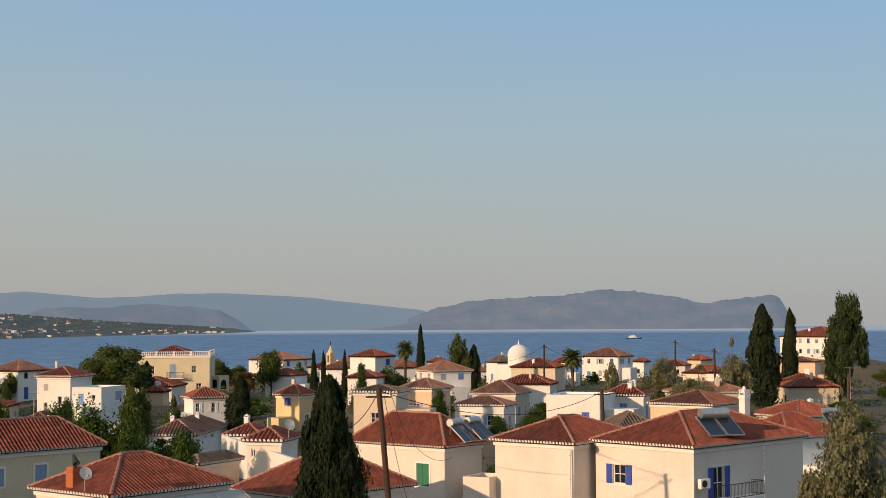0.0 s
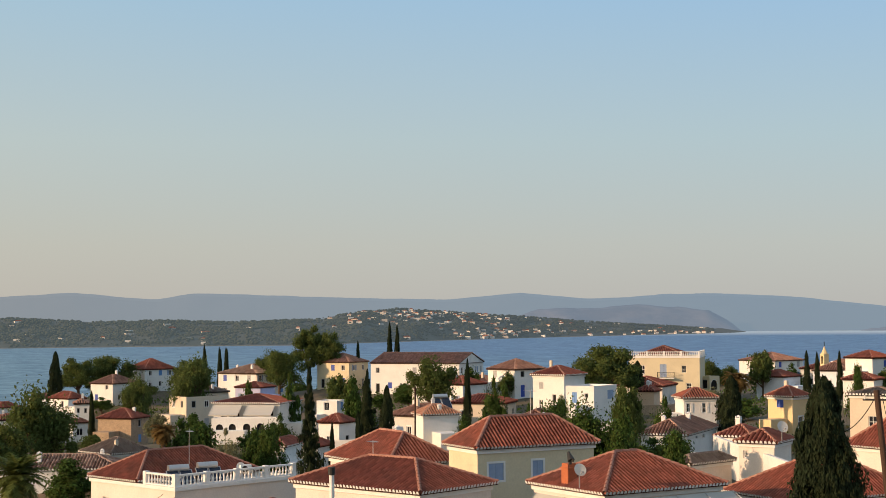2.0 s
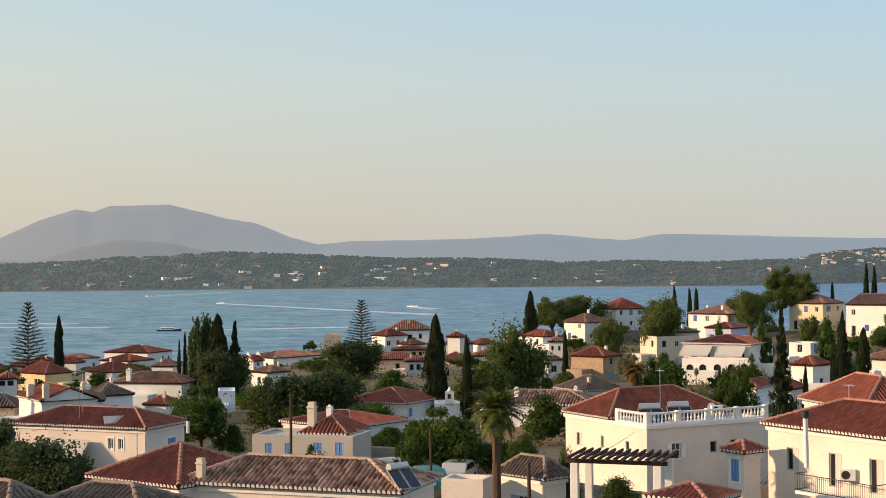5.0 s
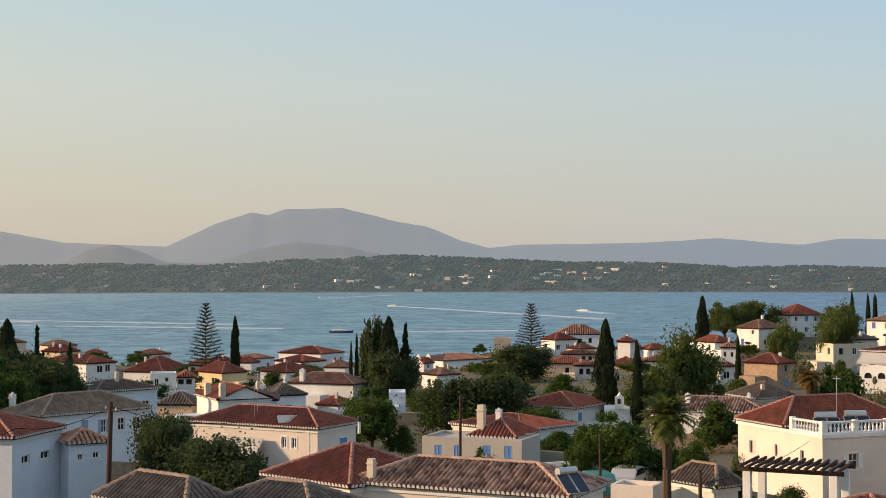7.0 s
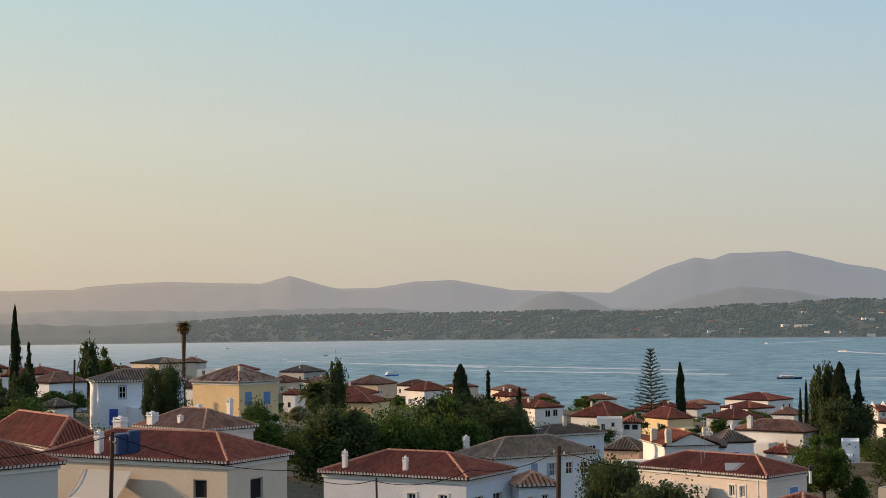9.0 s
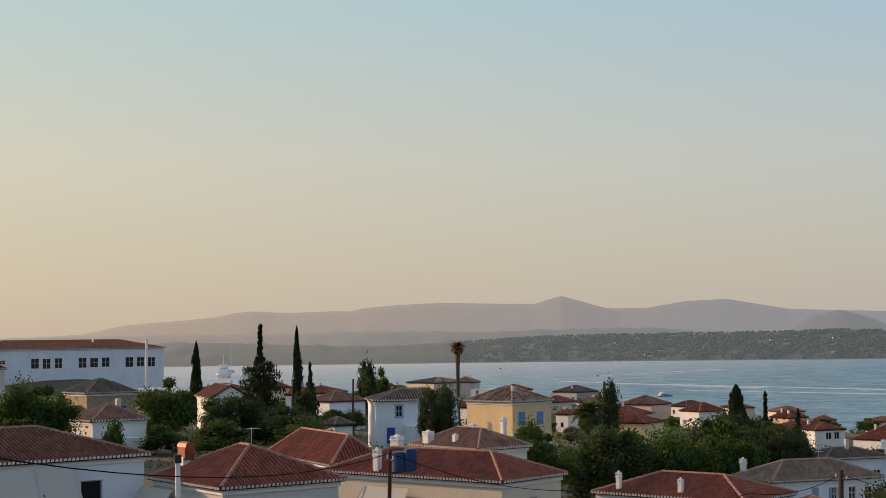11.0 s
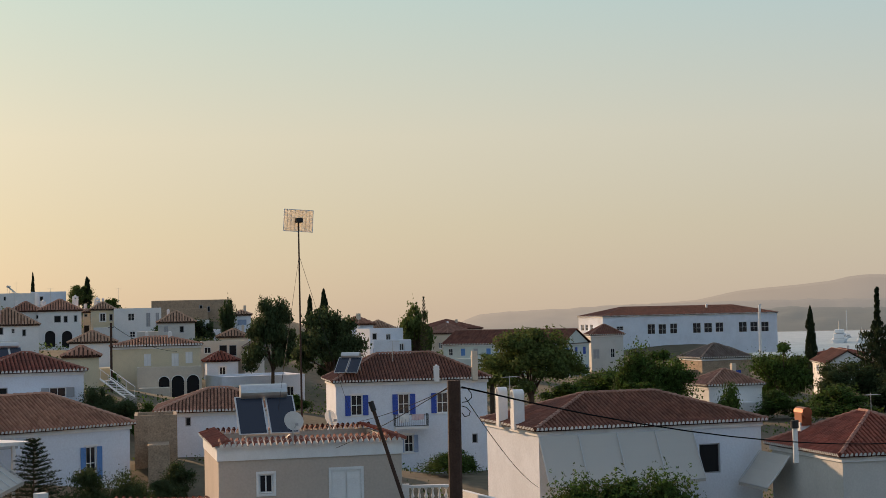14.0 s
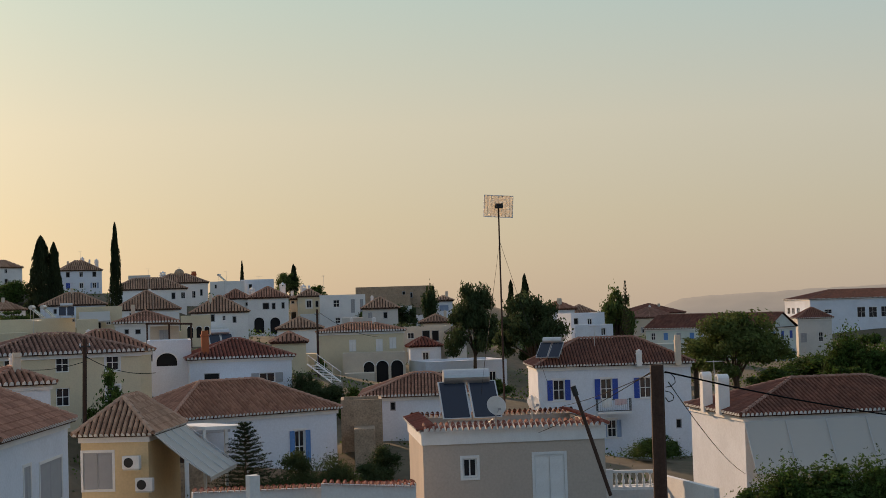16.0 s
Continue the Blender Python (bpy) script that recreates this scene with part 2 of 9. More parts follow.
FAR_SHORE = [(55.71, -0.47), (56.95, -0.37), (58.46, -0.27), (61.71, -0.07), (64.77, 0.18), (69.13, 0.48), (70.86, 0.34), (72.13, 0.09), (72.58, 0.08), (75.49, 0.0), (78.06, 0.09), (80.65, 0.04), (83.92, 0.22), (87.2, 0.25), (90.25, 0.4), (93.7, 0.53), (95.75, 0.43), (95.83, 0.37), (97.84, 0.35), (98.76, 0.24), (101.46, 0.12), (104.27, 0.2), (107.9, 0.14), (111.63, 0.12), (115.4, 0.09), (118.93, -0.11), (122.26, -0.22), (126.34, -0.08), (129.76, 0.03), (131.51, -0.07), (133.21, -0.25), (135.1, -0.58)]
SHORE_HILLS = [(107.9, 0.09), (111.62, 0.38), (114.38, 0.37), (118.05, 0.29), (122.41, 0.37), (126.33, 0.27), (130.23, 0.3), (135.3, 0.26), (138.18, 0.16), (141.37, 0.03), (143.11, -0.71)]
MOUNTAINS_A = [(48.37, -0.19), (49.37, 0.28), (54.15, 0.83), (56.93, 0.97), (58.81, 0.96), (60.18, 0.86), (61.78, 0.81), (64.36, 1.06), (67.19, 0.82), (70.9, 0.91), (76.59, 1.12), (77.0, 1.1), (78.29, 0.89), (79.46, 0.97), (81.33, 1.16), (84.09, 1.0), (86.68, 0.95), (88.85, 0.94), (90.16, 0.81), (91.25, 1.1), (92.56, 1.65), (93.65, 1.81), (94.53, 2.05), (95.84, 2.36), (98.01, 2.31), (98.66, 2.08), (99.31, 2.18)]
MOUNTAINS_B = [(99.31, 2.18), (100.6, 1.77), (102.53, 0.86), (106.3, 1.01), (108.35, 1.38), (108.57, 1.42), (110.13, 1.37), (111.6, 1.13), (113.19, 1.14), (114.88, 1.64), (115.97, 1.33), (119.59, 1.43), (121.32, 1.35), (122.5, 1.25), (123.04, 1.13), (123.68, 1.15), (125.38, 1.1), (126.75, 1.17), (127.37, 1.13), (128.1, 0.97), (129.13, 0.87), (130.15, 0.79), (131.36, 0.71), (133.21, 0.35), (137.37, 0.13), (140.58, 0.02), (142.34, -0.62)]
FOOTHILL = [(93.22, 0.23), (94.53, 0.63), (95.84, 0.9), (97.58, 1.05), (99.31, 0.73), (100.61, 0.25), (102.53, 0.26), (103.37, 0.65), (104.43, 0.95), (105.47, 0.73), (106.3, 0.26)]
ISLAND = [(35.28, -0.25), (35.54, 0.22), (35.78, 0.61), (36.09, 0.8), (37.67, 0.62), (38.51, 0.46), (39.26, 0.64), (40.21, 0.82), (42.25, 1.05), (43.88, 0.84), (47.58, 0.64), (48.97, 0.3), (49.99, -0.01), (51.61, -0.35)]
ISLET = [(56.01, -0.43), (56.5, -0.02), (57.14, 0.31), (58.42, 0.47), (60.11, 0.58), (61.57, 0.44), (63.63, 0.45), (64.64, 0.09)]


# ---- building blocks ----
def part(name, bm, material, parent, label=""):
    """Links a bmesh, or (vertices, faces), as one mesh under a thing or a part."""
    me = bpy.data.meshes.new(name)
    if isinstance(bm, tuple):
        me.from_pydata(bm[0], [], bm[1])
    else:
        bm.to_mesh(me)
        bm.free()
    me.materials.append(material)
    ob = new(name, me)
    ob.parent = parent
    return tagged(ob, label)


def share(name, me, parent, m=None):
    ob = new(name, me)
    ob.parent = parent
    if m is not None:
        ob.matrix_basis = m
    return ob


def box(bm, x0, y0, z0, x1, y1, z1, m=None, bevel=0.0):
    r = bmesh.ops.create_cube(bm, size=1.0)
    vs = r["verts"]
    bmesh.ops.scale(bm, vec=(x1 - x0, y1 - y0, z1 - z0), verts=vs)
    bmesh.ops.translate(bm, vec=((x0 + x1) / 2, (y0 + y1) / 2, (z0 + z1) / 2), verts=vs)
    if bevel:
        es = list({e for v in vs for e in v.link_edges})
        vs = list({v for f in bmesh.ops.bevel(bm, geom=es, offset=bevel, segments=1, affect="EDGES")["faces"] for v in f.verts} | {v for v in vs if v.is_valid})
    if m is not None:
        bmesh.ops.transform(bm, matrix=m, verts=vs)
    return bm


def tube(bm, a, b, r0, r1=None, sides=8):
    """A tapered round bar from a to b."""
    a, b = Vector(a), Vector(b)
    d = b - a
    vs = bmesh.ops.create_cone(bm, cap_ends=True, segments=sides, radius1=r0, radius2=r0 if r1 is None else r1, depth=d.length)["verts"]
    bmesh.ops.transform(bm, matrix=Matrix.Translation((a + b) / 2) @ d.to_track_quat("Z", "Y").to_matrix().to_4x4(), verts=vs)
    return bm


GROUPS = {
    "house": "houses of the town", "pole": "power poles along the lanes", "solar heater": "solar heaters on the roofs", "satellite dish": "satellite dishes on the roofs",
    "aerial": "aerials on the roofs", "air conditioner": "air conditioners on the walls", "awning": "awnings on the houses", "boat": "boats in the strait",
    "cypress": "cypresses of the town", "palm": "palms of the gardens", "tree": "trees of the gardens", "bush": "bushes of the gardens", "wall": "garden walls",
    "olive tree": "olive trees of the gardens", "flue": "flue pipes on the houses", "balcony": "balconies on the houses",
}


def empty(name, m, label, category, group=""):
    group = group or GROUPS.get(category, "")
    ob = new(name)
    ob.matrix_basis = m
    ob.empty_display_size = 0.2
    return tagged(ob, label, category, group)


class Quads:
    """Gathers quads for one mesh."""

    def __init__(self):
        self.v, self.f = [], []

    def quad(self, *ps):
        n = len(self.v)
        self.v += [tuple(p) for p in ps]
        self.f.append(tuple(range(n, n + len(ps))))

    def data(self):
        return self.v, self.f




def face_frame(face, w, d):
    """Start, run, outward normal and length of a wall face."""
    return {"A": (Vector((-w / 2, -d / 2, 0)), Vector((1, 0, 0)), Vector((0, -1, 0)), w),
            "B": (Vector((w / 2, -d / 2, 0)), Vector((0, 1, 0)), Vector((1, 0, 0)), d),
            "C": (Vector((w / 2, d / 2, 0)), Vector((-1, 0, 0)), Vector((0, 1, 0)), w),
            "D": (Vector((-w / 2, d / 2, 0)), Vector((0, -1, 0)), Vector((-1, 0, 0)), d)}[face]


def wall_face(q, p, u, n, length, z0, z1, holes, depth=0.16):
    """One wall with openings that go in by depth."""
    xs = sorted({0.0, length, *[v for h in holes for v in h[:2]]})
    zs = sorted({z0, z1, *[v for h in holes for v in h[2:4]]})
    up = Vector((0, 0, 1))
    for i in range(len(xs) - 1):
        for j in range(len(zs) - 1):
            cx, cz = (xs[i] + xs[i + 1]) / 2, (zs[j] + zs[j + 1]) / 2
            if any(h[0] < cx < h[1] and h[2] < cz < h[3] for h in holes):
                continue
            q.quad(p + u * xs[i] + up * zs[j], p + u * xs[i + 1] + up * zs[j], p + u * xs[i + 1] + up * zs[j + 1], p + u * xs[i] + up * zs[j + 1])
    for a, b, c, d in (h[:4] for h in holes):
        k = [p + u * a + up * c, p + u * b + up * c, p + u * b + up * d, p + u * a + up * d]
        for i in range(4):
            s, e = k[i], k[(i + 1) % 4]
            q.quad(s, e, e - n * depth, s - n * depth)


def tile_plane(q, caps, p0, p1, up, length, kl, kr, pitch, course, rng):
    """Barrel tiles on one roof plane: rows from the eave p0-p1 up the slope, cut by the hips."""
    u = (p1 - p0)
    lw = u.length
    u = u / lw
    nrm = u.cross(up).normalized()
    if nrm.z < 0:
        nrm = -nrm
    cols = max(2, int(lw / pitch))
    step = lw / cols
    r = step * 0.385
    prof = [(math.cos(a) * r, math.sin(a) * r * 1.5) for a in (math.pi, math.pi * 0.75, math.pi / 2, math.pi * 0.25, 0)]
    for c in range(cols):
        uc = (c + 0.5) * step
        tm = min(length, uc / kl if kl > 1e-6 else 1e9, (lw - uc) / kr if kr > 1e-6 else 1e9)
        if tm < 0.08:
            continue
        t, k = -0.06, 0
        while t < tm - 0.02:
            t1 = min(t + course * 1.06, tm)
            j, z0, z1 = rng.uniform(-0.012, 0.012), 0.014 + rng.uniform(0, 0.008), 0.006
            lo = [p0 + u * (uc + x + j) + up * t + nrm * (y + z0) for x, y in prof]
            hi = [p0 + u * (uc + x * 0.92 + j) + up * t1 + nrm * (y * 0.92 + z1) for x, y in prof]
            n = len(q.v)
            q.v += [tuple(v) for v in lo + hi]
            q.f += [(n + i, n + i + 1, n + i + 6, n + i + 5) for i in range(4)]
            if k == 0 and caps is not None:
                m = len(caps.v)
                caps.v += [tuple(v - up * 0.006 - nrm * (0.03 if i in (0, 4) else -0.012)) for i, v in enumerate(lo)]
                caps.f.append(tuple(range(m, m + 5)))
            t += course
            k += 1


def ridge_line(q, a, b, r, seg):
    """Half-round cap tiles from a to b."""
    d = b - a
    n = max(1, int(d.length / seg))
    d2 = d / n
    side = d.cross(Vector((0, 0, 1))).normalized()
    upv = side.cross(d).normalized()
    if upv.z < 0:
        upv = -upv
    for i in range(n):
        s, e = a + d2 * i, a + d2 * (i + 1.05)
        m = len(q.v)
        for p, k, z in ((s, 1.0, 0.02), (e, 0.85, 0.0)):
            q.v += [tuple(p + side * math.cos(t) * r * k + upv * (math.sin(t) * r * k + z)) for t in (math.pi, math.pi * 0.7, math.pi / 2, math.pi * 0.3, 0)]
        q.f += [(m + j, m + j + 1, m + j + 6, m + j + 5) for j in range(4)]


PITCH = {3: (0.25, 0.40), 2: (0.32, 0.6), 1: (0.42, 0.9), 0: (0.55, 1.3)}
HOUSES = []


def hip_roof(root, w, d, z, rise, kind, tiles, det, seed, name="roof"):
    """A hip or gable roof with its bed, barrel tiles, ridge caps and white mortar at the eaves."""
    rng = random.Random(seed)
    along_x = w >= d if kind != "gable" else w >= d
    long, short = (w, d) if along_x else (d, w)
    half = short / 2
    run = 0.0 if kind == "gable" else min(half, long / 2 - 0.05)
    rl = long / 2 - run

    def P(a, b, c):
        return Vector((a, b, c)) if along_x else Vector((-b, a, c))
    e = [P(-long / 2, -half, z), P(long / 2, -half, z), P(long / 2, half, z), P(-long / 2, half, z)]
    r0, r1 = P(-rl, 0, z + rise), P(rl, 0, z + rise)
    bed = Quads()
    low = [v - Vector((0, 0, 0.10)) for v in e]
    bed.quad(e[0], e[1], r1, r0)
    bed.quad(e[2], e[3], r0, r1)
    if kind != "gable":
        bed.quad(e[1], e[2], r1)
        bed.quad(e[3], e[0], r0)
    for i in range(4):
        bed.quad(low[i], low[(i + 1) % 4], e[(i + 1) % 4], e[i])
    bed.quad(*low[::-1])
    roof = part(name, bed.data(), shaded_tile_bed(tiles), root)
    pitch, course = PITCH[det]
    q, caps = Quads(), Quads() if det >= 2 else None
    sl = math.hypot(half, rise)
    kl = run / sl
    up = (P(0, half, rise)).normalized()
    tile_plane(q, caps, e[0], e[1], up, sl, kl, kl, pitch, course, rng)
    up = (P(0, -half, rise)).normalized()
    tile_plane(q, caps, e[2], e[3], up, sl, kl, kl, pitch, course, rng)
    if kind != "gable":
        s2 = math.hypot(run, rise)
        k2 = half / s2
        tile_plane(q, caps, e[1], e[2], P(-run, 0, rise).normalized(), s2, k2, k2, pitch, course, rng)
        tile_plane(q, caps, e[3], e[0], P(run, 0, rise).normalized(), s2, k2, k2, pitch, course, rng)
    tagged(part("roof_tiles", q.data(), tile(tiles), roof), kind="stuff")
    if caps:
        tagged(part("eave_mortar", caps.data(), WHITE, roof, "white mortar at the tile ends"), kind="stuff")
    rq = Quads()
    for a, b in ([(e[0], r0), (e[1], r1), (e[2], r1), (e[3], r0)] if kind != "gable" else []) + ([(r0, r1)] if rl > 0.2 else []):
        ridge_line(rq, a + Vector((0, 0, 0.06)), b + Vector((0, 0, 0.06)), 0.13, 0.45 if det >= 2 else 0.9)
    if rq.v:
        part("ridge_tiles", rq.data(), ridge_clay(tiles), roof)
    return roof, (e, r0, r1)


SHUT = {"slate": surface("slate_grey_paint", (0.10, 0.105, 0.105), 0.6, (0.07, 0.07, 0.07), 0.4, 2, 30, 0.08), "pale": surface("pale_grey_paint", (0.55, 0.53, 0.50), 0.6, (0.45, 0.43, 0.4), 0.4, 2, 30, 0.08), "blue": BLUE, "light": LIGHTBLUE, "greyblue": GREYBLUE, "green": GREEN, "white": WHITE, "grey": GREY}


def leaf_mesh(w, h, det=3):
    """A louvred shutter leaf in the xz plane, one joined surface."""
    n = max(3, int(h / (0.12 if det >= 2 else 0.4)))
    rows = [(0.0, 0), (0.08, 0)]
    for i in range(n):
        z = 0.08 + (h - 0.16) * i / n
        rows += [(z + 0.004, 1), (z + (h - 0.16) / n, 2)]
    rows += [(h - 0.079, 0), (h, 0)]
    xs = (-w / 2, -w / 2 + 0.06, w / 2 - 0.06, w / 2)
    v, f = [], []
    for z, k in rows:
        for i, x in enumerate(xs):
            y = -0.035 if k == 0 or i in (0, 3) else (-0.026 if k == 1 else -0.004)
            v.append((x, y, z))
    for j in range(len(rows) - 1):
        for i in range(3):
            a = j * 4 + i
            f.append((a, a + 1, a + 5, a + 4))
    m = len(v)
    v += [(-w / 2, 0, 0), (w / 2, 0, 0), (w / 2, 0, h), (-w / 2, 0, h)]
    t = (len(rows) - 1) * 4
    f += [(m, m + 3, m + 2, m + 1), (m, m + 1, 3, 0), (t, t + 3, m + 2, m + 3), (m + 1, m + 2, t + 3, 3), (m, 0, t, m + 3)]
    return v, f


def lattice(xs, zs, holes, y0, y1):
    """A flat frame in the xz plane with square holes, one joined body."""
    q = Quads()
    for i in range(len(xs) - 1):
        for j in range(len(zs) - 1):
            if (i, j) in holes:
                continue
            a, b, c, d = xs[i], xs[i + 1], zs[j], zs[j + 1]
            q.quad((a, y0, c), (b, y0, c), (b, y0, d), (a, y0, d))
            q.quad((a, y1, c), (a, y1, d), (b, y1, d), (b, y1, c))
            for (di, dj), (p, r) in (((-1, 0), ((a, c), (a, d))), ((1, 0), ((b, d), (b, c))), ((0, -1), ((b, c), (a, c))), ((0, 1), ((a, d), (b, d)))):
                k = (i + di, j + dj)
                if k in holes or not (0 <= k[0] < len(xs) - 1 and 0 <= k[1] < len(zs) - 1):
                    q.quad((p[0], y0, p[1]), (r[0], y0, r[1]), (r[0], y1, r[1]), (p[0], y1, p[1]))
    bm = bmesh.new()
    vs = [bm.verts.new(v) for v in q.v]
    for f in q.f:
        bm.faces.new([vs[i] for i in f])
    bmesh.ops.remove_doubles(bm, verts=bm.verts, dist=1e-5)
    return bm


def ring(w, d, z0, z1, out):
    """A band round a rectangle, one joined body."""
    bm = bmesh.new()
    rows = []
    for k, z in ((0, z0), (out, z0), (out, z1), (0, z1)):
        rows.append([bm.verts.new((sx * (w / 2 + k), sy * (d / 2 + k), z)) for sx, sy in ((-1, -1), (1, -1), (1, 1), (-1, 1))])
    for a, b in zip(rows, rows[1:]):
        for i in range(4):
            bm.faces.new((a[i], a[(i + 1) % 4], b[(i + 1) % 4], b[i]))
    return bm


def arch(root, m, ww, hh, wall):
    """A round-headed opening: near-black sheet painted as the recess's shade, the wall's spandrels over the curve, a
    thin moulding.
    """
    q = Quads()
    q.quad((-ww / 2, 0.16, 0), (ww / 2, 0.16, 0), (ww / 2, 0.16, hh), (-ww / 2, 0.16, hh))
    win = part("arched_opening", q.data(), INNERSHADE, root, "black sheet painted as shade in a round-headed opening")
    win.matrix_basis = m
    r = min(ww / 2, hh * 0.7)
    q, ring_q = Quads(), Quads()
    pts = [(math.cos(a) * ww / 2, hh - r + math.sin(a) * (r - 0.03)) for a in (math.pi * i / 16 for i in range(17))]
    for (x0, z0), (x1, z1) in zip(pts, pts[1:]):
        q.quad((x1, 0.004, z1), (x0, 0.004, z0), (x0, 0.004, hh), (x1, 0.004, hh))
        q.quad((x0, 0.004, z0), (x1, 0.004, z1), (x1, 0.15, z1), (x0, 0.15, z0))
        k = 1 + 0.16 / ww
        ring_q.quad((x1, -0.03, z1), (x0, -0.03, z0), (x0 * k, -0.03, z0 + 0.08), (x1 * k, -0.03, z1 + 0.08))
        ring_q.quad((x1, 0.0, z1), (x1, -0.03, z1), (x0, -0.03, z0), (x0, 0.0, z0))
    part("spandrel", q.data(), plaster(wall), win)
    part("moulding", ring_q.data(), WHITE, win, "raised white arch moulding")
    return win


def window(root, face, w, d, s, zc, ww, hh, style, det):
    """A window or door in a wall: style is glass, dark, closed or open with a shutter colour, or frame."""
    p, u, n, length = face_frame(face, w, d)
    m = Matrix.Translation(p + u * (length / 2 + s) + Vector((0, 0, zc - hh / 2))) @ Matrix((( u.x, -n.x, 0, 0), (u.y, -n.y, 0, 0), (0, 0, 1, 0), (0, 0, 0, 1)))
    kind, _, col = style.partition("_")
    if kind == "arch":
        return arch(root, m, ww, hh, col)
    fr, bar = 0.07 if det >= 2 else 0.1, 0.025
    depth = 0.10
    if kind in ("dark", "half"):
        xs, zs, holes = [-ww / 2, -ww / 2 + fr, ww / 2 - fr, ww / 2], [0, fr, hh - fr, hh], {(1, 1)}
    elif det >= 2 and hh > 0.9:
        xs, zs, holes = [-ww / 2, -ww / 2 + fr, -bar, bar, ww / 2 - fr, ww / 2], [0, fr, hh / 2 - bar, hh / 2 + bar, hh - fr, hh], {(1, 1), (3, 1), (1, 3), (3, 3)}
    else:
        xs, zs, holes = [-ww / 2, -ww / 2 + fr, -bar, bar, ww / 2 - fr, ww / 2], [0, fr, hh - fr, hh], {(1, 1), (3, 1)}
    bm = lattice(xs, zs, holes, depth - 0.03, depth + 0.04)
    win = part("window", bm, GREY if kind in ("dark", "half") else WHITE, root)
    win.matrix_basis = m
    if kind in ("frame", "framed") or (det >= 3 and kind not in ("dark", "half")):
        e = 0.12
        bm = lattice([-ww / 2 - e, -ww / 2, ww / 2, ww / 2 + e], [-e, 0, hh, hh + e], {(1, 1)}, -0.035, 0.03)
        part("surround", bm, SHUT[col] if kind == "framed" else WHITE, win, "raised painted surround")
    q = Quads()
    y = depth + 0.03
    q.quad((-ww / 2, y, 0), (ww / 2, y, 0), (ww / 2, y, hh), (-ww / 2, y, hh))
    # dark and half windows get a black sheet painted as the room's shade
    part("pane", q.data(), INNERSHADE if kind in ("dark", "half") else GLASS, win)
    if kind in ("open", "closed", "half"):
        mat = SHUT[col]
        lw = ww / 2
        me = None
        for sgn in ((1,) if kind == "half" else (-1, 1)):
            if kind == "open":
                lm = Matrix.Translation((sgn * (ww / 2 + lw / 2 + 0.02), -0.03, 0))
            else:
                lm = Matrix.Translation((sgn * (lw / 2), 0.03, 0.01))
            if me is None:
                ob = part("shutter", leaf_mesh(lw - 0.02, hh - 0.02, det), mat, win, col.replace("grey", "grey ") + " louvred shutter")
                me = ob.data
            else:
                ob = share("shutter", me, win)
            ob.matrix_basis = lm
    return win


def auto_windows(w, d, hw, det, seed, style):
    """Plain rows of windows, storey by storey, on the two faces towards the town."""
    rng = random.Random(seed)
    out = []
    floors = max(1, round(hw / 3.0))
    fh = hw / floors
    for f, length in (("A", w), ("B", d), ("C", w), ("D", d)):
        n = int((length - 0.6) / 2.5)
        if n < 1:
            continue
        for k in range(floors):
            for i in range(n):
                if rng.random() < (0.18 if style != "plain" else 0.36):
                    continue
                s = (i + 0.5) / n * (length - 0.4) - (length - 0.4) / 2
                door = k == 0 and rng.random() < 0.25
                hh = 2.0 if door else 1.25
                zc = k * fh + (1.05 if door else 1.65)
                out.append((f, s, zc, 0.9, hh, rng.choice(["glass", "glass", "frame", "dark", "open_greyblue", "closed_grey", "closed_light", "closed_blue"] if det >= 1 and not style else ["glass", "frame", "dark"])))
    return out


